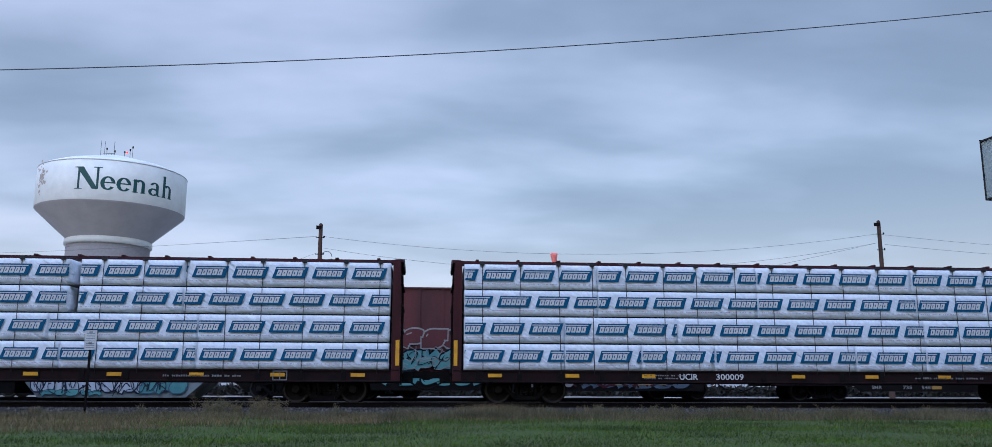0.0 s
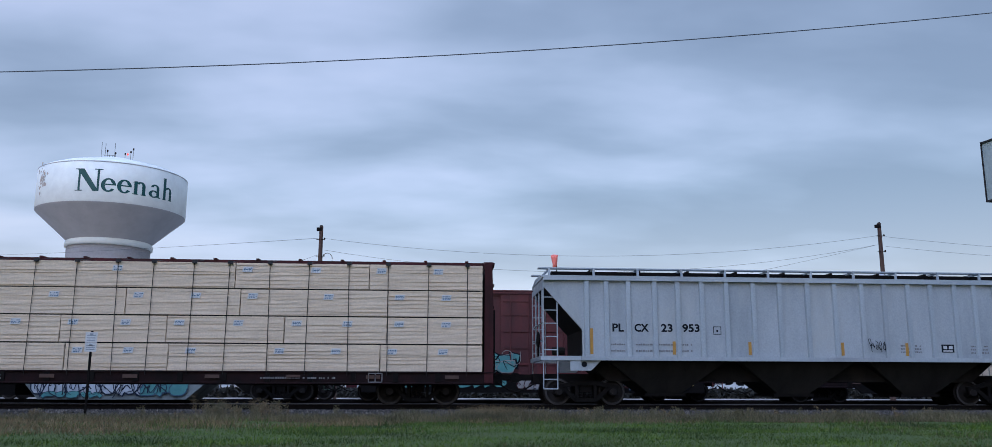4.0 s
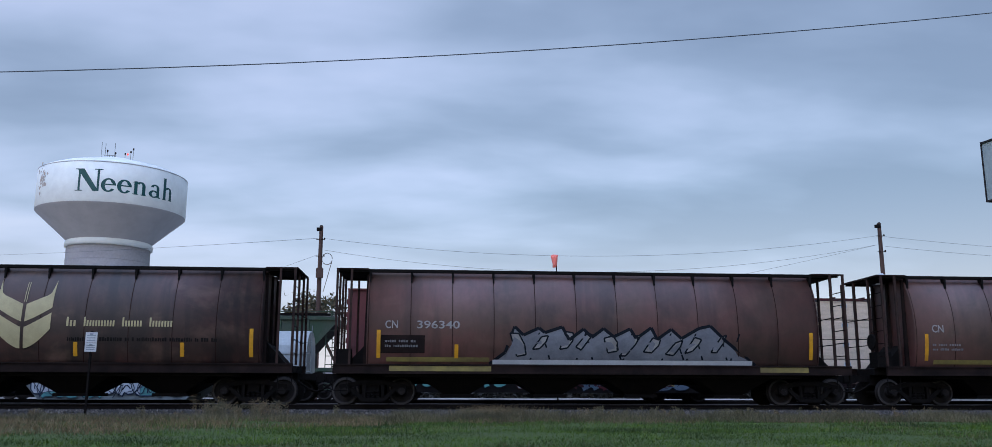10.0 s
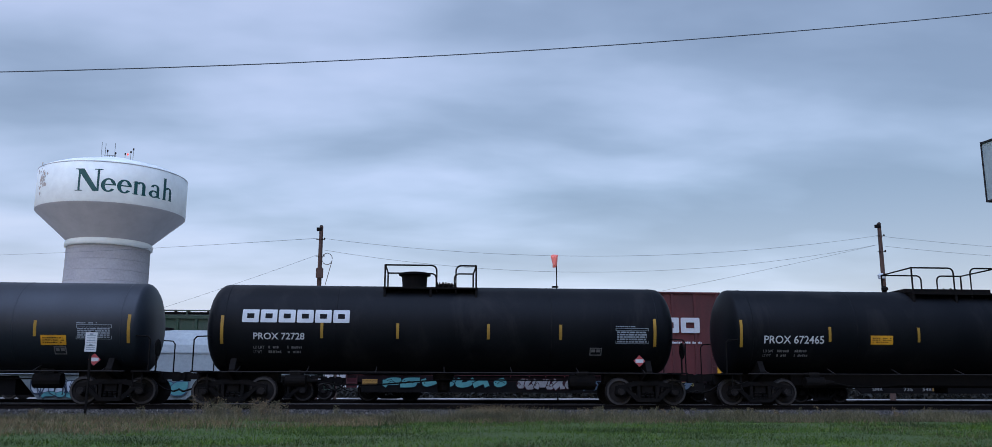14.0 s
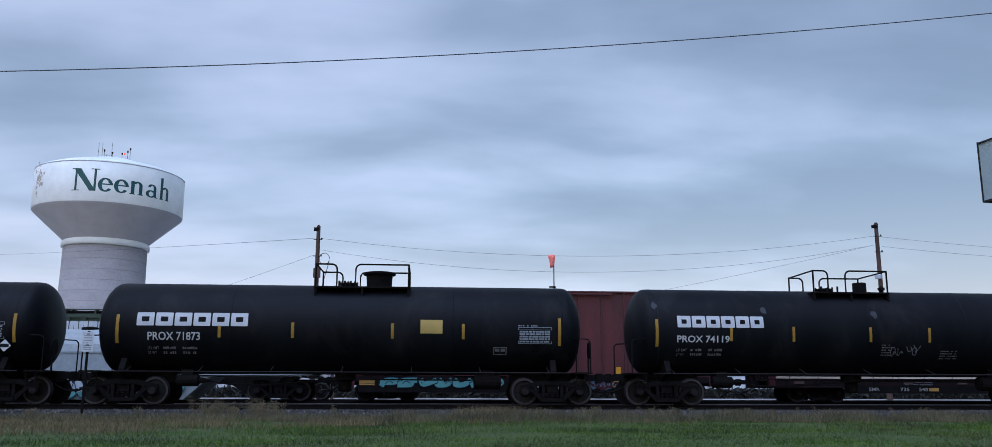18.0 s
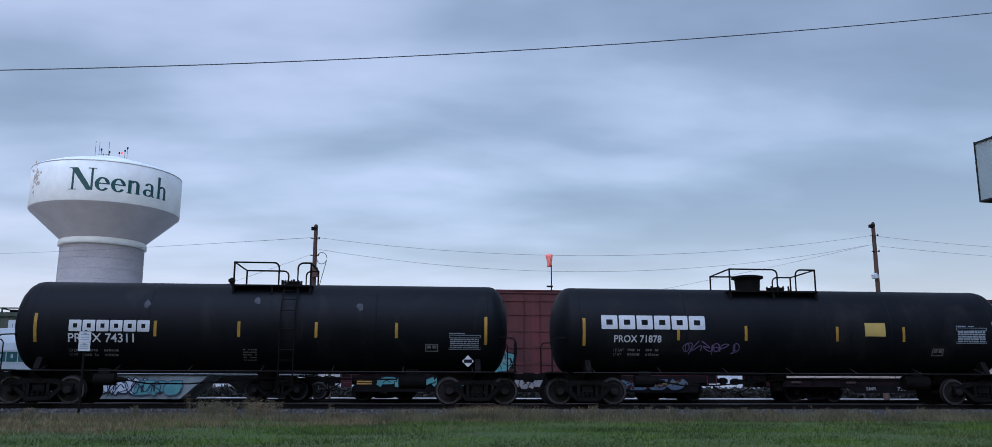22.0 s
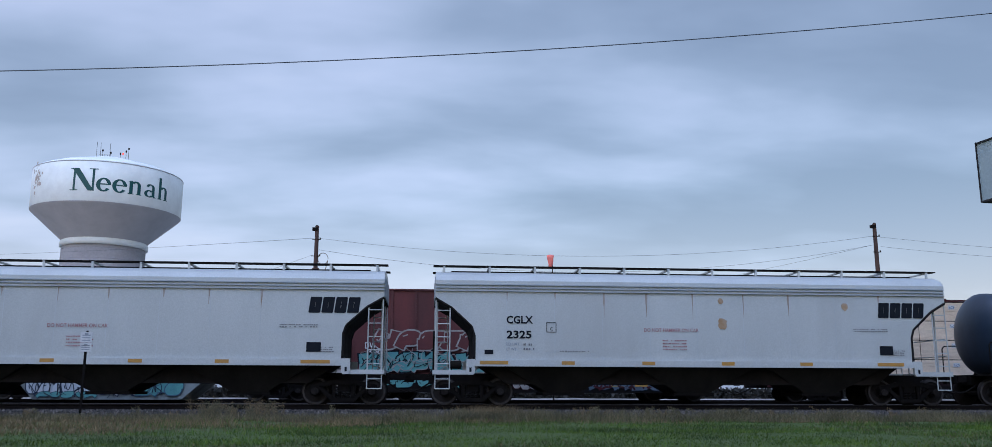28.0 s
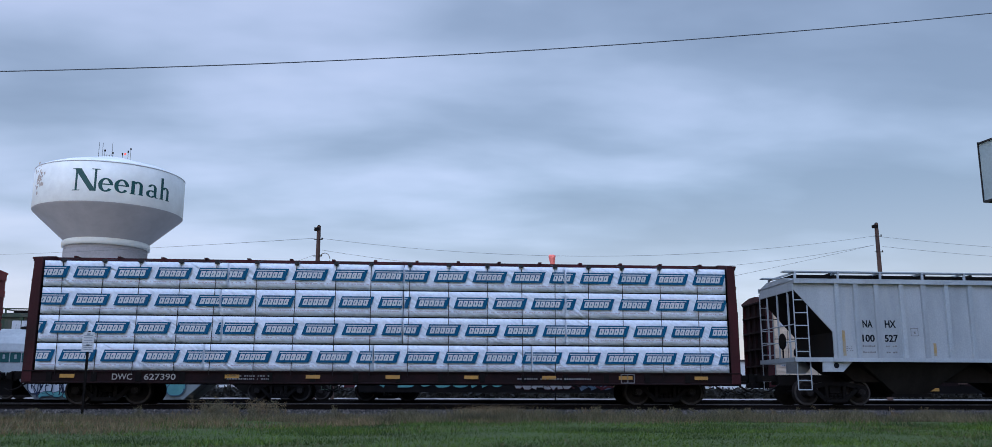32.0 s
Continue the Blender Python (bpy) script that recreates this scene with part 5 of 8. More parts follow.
    hopper_ends(car, half, half - 1.2, 1.06, 3.6, PALE, 2)
    f = lambda z: -w * bulge(z) - .012
    for words, a, b, z0, z1 in marks:
        lettering("reporting_mark", words, a, b, z0, z1, f, BLACKINK, car)
    brand_blocks(half - 2.45, half - .85, 2.84, 3.34, f, BLACKINK, car, 4, True, .06, "dark brand mark as plain blocks", 1)
    lettering("warning", "DO NOT HAMMER ON CAR", -1.75, .05, 2.32, 2.44, f, FADEDRED, car)
    bm = bmesh.new()
    small_print(bm, -1.15, -.35, 1.72, 2.10, 4, f, seed)
    tagged(part("red_stencils", bm, FADEDRED, car), kind="stuff")
    bm = bmesh.new()
    for q in ((-4.92, -4.60, 2.28, 2.30), (-4.92, -4.60, 2.58, 2.60), (-4.92, -4.90, 2.30, 2.58), (-4.62, -4.60, 2.30, 2.58)):
        decal(bm, *q, f)
    p = part("clearance_box", bm, BLACKINK, car)
    lettering("clearance_letter", "C", -4.80, -4.72, 2.34, 2.44, f, BLACKINK, p)
    for words, z in (("LD LMT", 1.86), ("LT WT", 1.70)):
        lettering("weight_wording", words, -6.2, -5.78 if words == "LD LMT" else -5.88, z, z + .09, f, SOFTINK, car)
    bm = bmesh.new()
    small_print(bm, half - 3.3, half - 2.1, 2.36, 2.50, 2, f, seed + 1)
    small_print(bm, -5.66, -5.3, 1.68, 1.97, 2, f, seed + 2)
    small_print(bm, half - 2.0, half - 1.6, 1.6, 1.8, 3, f, seed + 3)
    small_print(bm, -4.5, -3.5, 1.66, 1.72, 1, f, seed + 4)
    tagged(part("stencil_print", bm, FADED, car), kind="stuff")
    bm = bmesh.new()
    decal(bm, half - 2.45, half - 2.0, 1.62, 1.92, f)
    decal(bm, -6.9, -6.62, 1.58, 1.72, f)
    tagged(part("stencil_plate", bm, BLACKINK, car), kind="stuff")
    for k in range(6):
        bm = bmesh.new()
        x = -half + 1.5 + k * (2 * half - 4.1) / 5
        decal(bm, x, x + .42 if 0 < k < 5 else x + .9, 1.26, 1.37, flat(-1.567))
        part("sill_reflector", bm, STRIPE2, car)
    for x, z, r in rust:
        rnd = random.Random(x)
        bm = bmesh.new()
        c = bm.verts.new((x, f(z), z))
        rim = [bm.verts.new((x + r * math.cos(k * .524) * rnd.uniform(.7, 1.1), f(z), z + (r if k < 7 else 1.25 * r) * math.sin(k * .524) * rnd.uniform(.8, 1.1))) for k in range(12)]
        for k in range(12):
            bm.faces.new((c, rim[k], rim[(k + 1) % 12]))
        part("rust_stain", bm, RUST, body, "rust stain")
    CARS.append((car, mid))
    return car


def barrel_side(z):
    """Half width of the round-sided hopper at a height."""
    q = (z - 2.45) / 2.05
    return 1.53 * math.sqrt(max(1 - q * q * .82, .05))


def barrel_hopper(mid, label, number, half=8.35, seed=0, stripe=(), tags=(), piece=None, emblem=False, paint=None):
    car = thing("cylindrical_hopper", label, "hopper car", GROUP)
    running_gear(car, half - 1.25, half + .25)
    e = half - 1.02
    prof = [(-barrel_side(z), z) for z in (1.15, 1.35, 1.6, 1.9, 2.2, 2.5, 2.8, 3.1, 3.4, 3.7, 3.95, 4.1, 4.2)]
    ring = prof + [(-y, z) for y, z in reversed(prof)]
    bm = bmesh.new()
    rows = []
    for x, s in ((-e, 1.0), (-e * .5, 1.0), (0, 1.0), (e * .5, 1.0), (e, 1.0)):
        rows.append([bm.verts.new((x, y, z)) for y, z in ring])
    for a, b in zip(rows, rows[1:]):
        for i in range(len(ring)):
            bm.faces.new((a[i], a[(i + 1) % len(ring)], b[(i + 1) % len(ring)], b[i]))
    bm.faces.new(rows[0][::-1])
    bm.faces.new(rows[-1])
    body = part("body", bm, paint or BROWN, car, "", False)
    for poly in body.data.polygons:
        poly.use_smooth = abs(poly.normal.x) < .5
    for k in range(12):
        bm = bmesh.new()
        x = -e + .05 + k * (2 * e - .1) / 11
        a = [bm.verts.new((x - .011, y * 1.004, z)) for y, z in ring]
        b = [bm.verts.new((x + .011, y * 1.004, z)) for y, z in ring]
        a2 = [bm.verts.new((x - .018, y * .99, z)) for y, z in ring]
        b2 = [bm.verts.new((x + .018, y * .99, z)) for y, z in ring]
        n = len(ring)
        for i in range(n):
            j = (i + 1) % n
            bm.faces.new((a[i], a[j], b[j], b[i]))
            bm.faces.new((a2[i], a2[j], a[j], a[i]))
            bm.faces.new((b[i], b[j], b2[j], b2[i]))
        # the band's dark colour stands for the shadow line of the seam
        part("rib_band", bm, SEAM, body)
        for s in (-1, 1):
            bm = bmesh.new()
            y0 = s * 1.02
            block(bm, x - .035, x + .035, min(y0, y0 + s * .20), max(y0, y0 + s * .20), 4.06, 4.24)
            block(bm, x - .025, x + .025, min(y0 + s * .13, y0 + s * .20), max(y0 + s * .13, y0 + s * .20), 3.86, 4.06)
            part("roof_hook", bm, IRON, body)
    for s in (-1, 1):      # end bulkhead frames
        for y in (-1.0, 0, 1.0):
            bm = bmesh.new()
            prism(bm, [(s * e, 1.2), (s * (e + .12), 1.2), (s * (e + .06), 4.15), (s * e, 4.15)], y - .05, y + .05)
            part("end_stiffener", bm, BROWNDARK, body)
        bm = bmesh.new()
        block(bm, min(s * e, s * half), max(s * e, s * half), -1.25, 1.25, 4.26, 4.31)
        part("end_roof_platform", bm, BROWNDARK, car)
        for x, y in ((half - .05, -1.42), (half - .50, -1.44), (half - .05, -.5), (half - .05, .5), (half - .05, 1.42), (half - .5, 1.44)):
            bm = bmesh.new()
            xx = s * x
            block(bm, xx - .035, xx + .035, y - .035, y + .035, 1.24, 4.28)
            part("end_post", bm, ENDPOST, car)
        bm = bmesh.new()
        for z in [1.6 + .42 * k for k in range(6)]:
            rod(bm, (s * (half - .05), -1.42, z), (s * (half - .05), -.5, z), .016, 5)
        for z in (2.0, 2.9):
            rod(bm, (s * (half - .05), -.5, z), (s * (half - .05), 1.42, z), .016, 5)
        part("end_rungs", bm, BROWNDARK, car)
        bm = bmesh.new()
        for y in (-1.40, 1.40):
            pipe(bm, [(s * (half - .45), y, 1.0), (s * (half - .45), y, .45), (s * (half - .02), y, .45), (s * (half - .02), y, 1.0)], .018, 5)
        part("stirrup_step", bm, IRON, car)
        bm = bmesh.new()
        prism(bm, [(s * e, 1.0), (s * e, 2.0), (s * (e + .7), 1.25), (s * half, 1.2), (s * half, 1.0)], -.6, .6)
        part("end_slope_support", bm, IRON, car)
    bm = bmesh.new()
    block(bm, -half, -half + .5, -.9, -.35, 1.25, 1.75)
    lathe(bm, ((0, .26), (.03, .28), (.06, .26)), 16, "X", (-half - .04, -.6, 2.1))
    part("brake_gear", bm, IRON, car)
    for y in (-1.52, 1.40):
        bm = bmesh.new()
        block(bm, -half, half, y, y + .12, .96, 1.25)
        block(bm, -half, half, y - .03, y + .15, 1.22, 1.26)
        part("side_sill", bm, BROWNDARK, car)
    bm = bmesh.new()
    block(bm, -half, half, -.3, .3, .66, 1.0)
    block(bm, -half + 1.6, half - 1.6, -1.35, 1.35, .86, .98)
    part("centre_sill", bm, IRON, car)
    bm = bmesh.new()
    block(bm, -half + .2, half - .2, -.62, .62, 4.24, 4.30)
    part("roof_walk", bm, BROWNDARK, car)
    for y in (-1.20, 1.08):
        bm = bmesh.new()
        block(bm, -half + .1, half - .1, y, y + .12, 4.20, 4.29)
        part("roof_rail", bm, IRON, car)
    for k in range(10):
        bm = bmesh.new()
        x = -half + 1.6 + k * (2 * half - 3.2) / 9
        lathe(bm, ((4.28, .26), (4.36, .26), (4.39, .1)), 12, "Z", (x, 0, 0))
        block(bm, x - .03, x + .03, -.75, .75, 4.29, 4.33)
        part("hatch", bm, BROWNDARK, car)
    bays(car, (-4.45, -1.45, 1.50, 4.50), 1.35, .42, .34, .92, 1.30, IRON)
    f = lambda z: -barrel_side(z) - .014
    ink = FADED if emblem else FADEDWHITE
    lettering("reporting_mark", "CN", -6.75, -6.35, 2.37, 2.62, f, ink, car)
    if number and not emblem:
        bm = bmesh.new()
        decal(bm, -6.88, -5.50, 1.60, 2.16, lambda z: -barrel_side(z) - .008, 4)
        part("stencil_panel", bm, BROWNDARK, car, "dark repainted stencil panel")
    if number:
        lettering("car_number", number, -5.75, -4.40, 2.37, 2.62, f, ink, car)
    bm = bmesh.new()
    small_print(bm, -6.75, -5.7, 1.75, 2.05, 2, f, seed)
    tagged(part("stencil_print", bm, FADED, car), kind="stuff")
    for k, x in enumerate((-6.95, -4.5, -1.45, 1.75, 4.95, 7.05)):
        if piece and piece[0] < x < piece[1]:
            continue
        bm = bmesh.new()
        decal(bm, x - .06, x + .06, 1.45, 2.32 if k in (0, 5) else 1.88, f, 5)
        part("reflector", bm, YELLOW, car)
    for a, b in stripe:
        bm = bmesh.new()
        decal(bm, a, b, 1.04, 1.20, flat(-1.526))
        part("sill_stripe", bm, STRIPE, car, "faded yellow sill stripe")
    if stripe:
        bm = bmesh.new()
        decal(bm, -6.7, piece[0] if piece else 6.95, 1.34, 1.48, lambda z: -barrel_side(z) - .010, 3)
        part("side_stripe", bm, STRIPE, car, "faded olive-yellow stripe")
    for n, (a, b, z0, z1, tone) in enumerate(tags):
        scrawl("spray_tag", a, b, z0, z1, f, tone, car, seed * 7 + n, .024, max(2, int((b - a) / .19)), "sprayed tag")
    if piece:
        a, b, z0, z1 = piece
        bm = bmesh.new()
        top = [(a, z0), (a + .5, z0 + .3 * (z1 - z0))]
        rnd = random.Random(seed)
        x = a + .8
        peak = True
        while x < b - 1.7:
            top.append((x, z1 - (rnd.uniform(.03, .12) if peak else rnd.uniform(.2, .38)) * (z1 - z0)))
            x += rnd.uniform(.18, .35) if peak else rnd.uniform(.35, .6)
            peak = not peak
        top += [(b - 1.5, z1), (b - 1.0, z0 + .62 * (z1 - z0)), (b, z0)]
        for (ax, az), (bx, bz) in zip(top, top[1:]):
            for k in range(5):
                q = [(ax, z0 + (az - z0) * k / 5), (bx, z0 + (bz - z0) * k / 5), (bx, z0 + (bz - z0) * (k + 1) / 5), (ax, z0 + (az - z0) * (k + 1) / 5)]
                if abs(q[2][1] - q[1][1]) + abs(q[3][1] - q[0][1]) > 1e-4:
                    bm.faces.new([bm.verts.new((x, f(z), z)) for x, z in q])
        part("graffiti_fill", bm, SILVER, car, "silver sprayed graffiti piece")
        bm, bl = bmesh.new(), bmesh.new()
        for (ax, az), (bx, bz) in zip(top, top[1:]):
            d = Vector((bx - ax, bz - az)).normalized()
            nx, nz = -d.y * .05, d.x * .05
            patch(bm, [(ax - nx, az - nz), (bx - nx, bz - nz), (bx + nx, bz + nz), (ax + nx, az + nz)], lambda z: f(z) - .006)
        x = a + .9
        while x < b - 1.2:
            zc, hw, hh, t = z0 + (z1 - z0) * rnd.uniform(.40, .62), rnd.uniform(.10, .18), rnd.uniform(.16, .34), rnd.choice((-.35, .2, .45, .55))
            loop = [(x + px * hw + t * pz * hh * 1.3, min(max(zc + pz * hh + rnd.uniform(-.06, .06), z0 + .18), z1 - .14)) for px, pz in ((-1, -1), (.7, -1), (1.3, .1), (1, 1), (-.6, 1))]
            for i in range(5):
                (ax, az), (bx, bz) = loop[i], loop[(i + 1) % 5]
                d = Vector((bx - ax, bz - az))
                if d.length < .02:
                    continue
                d.normalize()
                nx, nz = -d.y * .025, d.x * .025
                patch(bm, [(ax - nx, az - nz), (bx - nx, bz - nz), (bx + nx, bz + nz), (ax + nx, az + nz)], lambda z: f(z) - .006)
            patch(bl, loop, lambda z: f(z) - .004)
            if rnd.random() < .6:
                patch(bm, [(x + hw, zc), (x + hw + .05, zc), (x + hw + .2, z0 + .16), (x + hw + .14, z0 + .16)], lambda z: f(z) - .006)
            if rnd.random() < .8:
                c = x + rnd.uniform(.25, .4)
                patch(bm, [(c, z0 + .15), (c + .06, z0 + .15), (c + .34, z1 - .25), (c + .29, z1 - .25)], lambda z: f(z) - .007)
            x += rnd.uniform(.55, .85)
        tagged(part("graffiti_highlight", bl, FADEDWHITE, car), kind="stuff")
        tagged(part("graffiti_outline", bm, BLACKINK, car), kind="stuff")
        bm = bmesh.new()
        decal(bm, a + .1, b - .1, z0, z0 + .14, lambda z: f(z) - .01, 2)
        part("graffiti_base", bm, WHITEINK, car)
    if emblem:
        bm = bmesh.new()
        for s in (-1, 1):
            for low, high in ((lambda q: 2.49 + .43 * q ** 1.2, lambda q: 3.03 + .36 * q + .40 * max(0, (q - .82) / .18) ** 2),
                              (lambda q: 1.67 + .60 * q ** 1.6, lambda q: 2.32 + .45 * q ** 1.1)):
                for i in range(8):
                    q0, q1 = i / 8, (i + 1) / 8
                    for k in range(4):
                        pts = [(q, low(q) + (high(q) - low(q)) * g) for q, g in ((q0, k / 4), (q1, k / 4), (q1, (k + 1) / 4), (q0, (k + 1) / 4))]
                        patch(bm, [(.15 + s * (.05 + .78 * q), z) for q, z in pts], lambda z: f(z) - .002)
            decal(bm, .15 + s * .03 - .01, .15 + s * .03 + .01, 3.1, 3.72, f, 3)
        part("wheat_emblem", bm, CREAM, car, "straw-coloured wheat leaf emblem")
        bm = bmesh.new()
        x = 1.45
        for w in (.32, .95, .62, .72):
            n = max(int(w / .085), 2)
            for k in range(n):
                decal(bm, x + k * w / n, x + (k + .62) * w / n, 2.36, 2.64 if k == 0 else 2.54, f, 2)
            x += w + .2
        tagged(part("brand_lettering", bm, CREAM, car, "straw-coloured brand wording as plain bars"), kind="stuff")
        bm = bmesh.new()
        small_print(bm, 1.5, 6.0, 1.85, 2.1, 1, f, 8, 2)
        tagged(part("faded_wording", bm, HOPPERDARK, car), kind="stuff")
    CARS.append((car, mid))
    return car


def box_car(label, paint, half=8.05, top=4.80, group="cars parked behind the moving train", seed=0):
    car = thing("box_car", label, "box car", group)
    running_gear(car, half - 1.8, half + .3)
    bm = bmesh.new()
    block(bm, -half, half, -1.45, 1.45, 1.02, top - .14)
    body = part("body", bm, paint, car)
    bm = bmesh.new()
    extrude_x(bm, [(-1.52, top - .16), (-1.52, top - .10), (0, top), (1.52, top - .10), (1.52, top - .16)], -half - .03, half + .03)
    part("roof", bm, paint, car)
    for k in range(17):
        x = -half + .04 + k * (2 * half - .16) / 16
        if abs(x) < 1.6:
            continue
        bm = bmesh.new()
        block(bm, x - .05, x + .05, -1.51, -1.44, 1.07, top - .17)
        part("rib", bm, paint, body)
    for y in (-1.53, 1.45):
        bm = bmesh.new()
        block(bm, -half, half, y, y + .08, .78, 1.06)
        part("side_sill", bm, SILLPAINT, car)
    for s in (-1, 1):
        bm = bmesh.new()
        block(bm, min(0, s * 1.55), max(0, s * 1.55), -1.56, -1.50, 1.08, top - .30)
        d = part("door", bm, paint, car)
        for z in (1.5, 2.2, 2.9, 3.6, 4.2):
            bm = bmesh.new()
            block(bm, min(s * .08, s * 1.45), max(s * .08, s * 1.45), -1.59, -1.56, z, z + .10)
            part("door_corrugation", bm, paint, d)
        bm = bmesh.new()
        for x in (s * .35, s * 1.15):
            rod(bm, (x, -1.62, 1.0), (x, -1.62, top - .35), .022, 6)
        part("lock_rod", bm, paint, d)
        for k in range(6):
            bm = bmesh.new()
            z = 1.3 + k * .55
            block(bm, min(s * half, s * (half + .07)), max(s * half, s * (half + .07)), -1.35, 1.35, z, z + .22)
            part("end_corrugation", bm, paint, body)
        ladder("corner_ladder", s * (half - .48), s * (half - .06), -1.56, .55, 2.4, .38, paint, car)
    bm = bmesh.new()
    for z in (1.06, top - .26):
        block(bm, -3.4, 3.4, -1.60, -1.53, z, z + .07)
    part("door_track", bm, paint, car)
    bm = bmesh.new()
    block(bm, -half, half, -.32, .32, .66, 1.0)
    block(bm, -1.2, .4, -.9, -.4, .5, .9)
    part("underframe", bm, IRON, car)
    return car


def white_tank_hopper(label):
    """Low pale car with a rounded top and a sprayed lower skirt."""
    car = thing("pressure_hopper", label, "hopper car", "cars parked behind the moving train")
    half = 8.3
    running_gear(car, half - 1.6, half + .25)
    r, zc = 1.40, 2.0
    ring = [(-r, 1.05)] + [(-r * math.cos(a), zc + (r - .43) * math.sin(a)) for a in (0, .3, .6, .9, 1.2, 1.571, 1.94, 2.24, 2.54, 2.84, 3.1416)] + [(r, 1.05)]
    bm = bmesh.new()
    extrude_x(bm, ring, -half + .55, half - .55)
    part("body", bm, PARKEDBODY, car)
    bm = bmesh.new()
    block(bm, -half + .5, half - .5, -r - .03, -r, 1.92, 1.98)
    part("side_seam", bm, PARKEDBODY, car)
    bm = bmesh.new()
    prism(bm, [(-3.85, 1.0), (4.0, 1.0), (2.9, .04), (-3.0, .04)], -1.30, 1.30)
    part("lower_skirt", bm, PARKEDWHITE, car)
    bm = bmesh.new()
    prism(bm, [(2.35, .99), (3.95, .99), (2.92, .06), (2.35, .06)], -1.312, -1.302)
    part("skirt_plate", bm, PARKEDWHITE, car, "bare pale end of the skirt")
    for s in (-1, 1):
        bm = bmesh.new()
        block(bm, min(s * (half - .6), s * half), max(s * (half - .6), s * half), -1.4, 1.4, .95, 1.05)
        part("end_platform", bm, IRON, car)
        ladder("end_ladder", s * (half - .75), s * (half - .35), -1.46, 1.0, 3.1, .4, PARKEDWHITE, car)
    for x in (-4, -1.5, 1.5, 4):
        bm = bmesh.new()
        lathe(bm, ((2.90, .35), (3.05, .35), (3.09, .1)), 14, "Z", (x, 0, 0))
        part("top_hatch", bm, IRON, car)
    # added dark block that fills the darkness left of the skirt
    bm = bmesh.new()
    block(bm, -8.0, -4.0, -1.1, 1.1, .22, 1.0)
    part("underframe", bm, IRON, car)
    graffiti(-3.35, 1.6, .10, .95, flat(-1.318), car, 5, TANKWHITE, BLUELINE, 7, .5)
    graffiti(1.2, 2.9, .12, .85, flat(-1.350), car, 15, AQUA, DULLBLUE, 3, .4)
    graffiti(-2.8, -.4, .07, .40, flat(-1.352), car, 16, AQUA, BLUELINE, 5, .4)
    scrawl("graffiti_line", -3.1, 2.2, .10, .90, flat(-1.384), BLUELINE, car, 4, .035, 12)
    brand_blocks(-4.55, -2.70, 1.52, 1.98, flat(-r - .012), TOWERGREEN, car, 4, True, 0.0, "dark green brand mark as plain blocks", 1)
    return car

# ---- ground, ballast and rails ----
TRACK_Y = 29.45
SIDING_Y = 39.0
FAR_Y = 46.5


def ground_height(y):
    """Grass verge that rises towards the line; beyond it the yard lies level."""
    pts = ((-400, -1.6), (2, -1.55), (9, -1.05), (15, -.62), (20, -.50), (25.5, -.42), (27, -.44), (31.2, -.44), (33, -.14), (36, -.07), (60, -.07), (120, -.25), (4000, -.30))
    for (a, za), (b, zb) in zip(pts, pts[1:]):
        if y <= b:
            f = (y - a) / (b - a)
            return za + (zb - za) * max(f, 0)
    return -.3


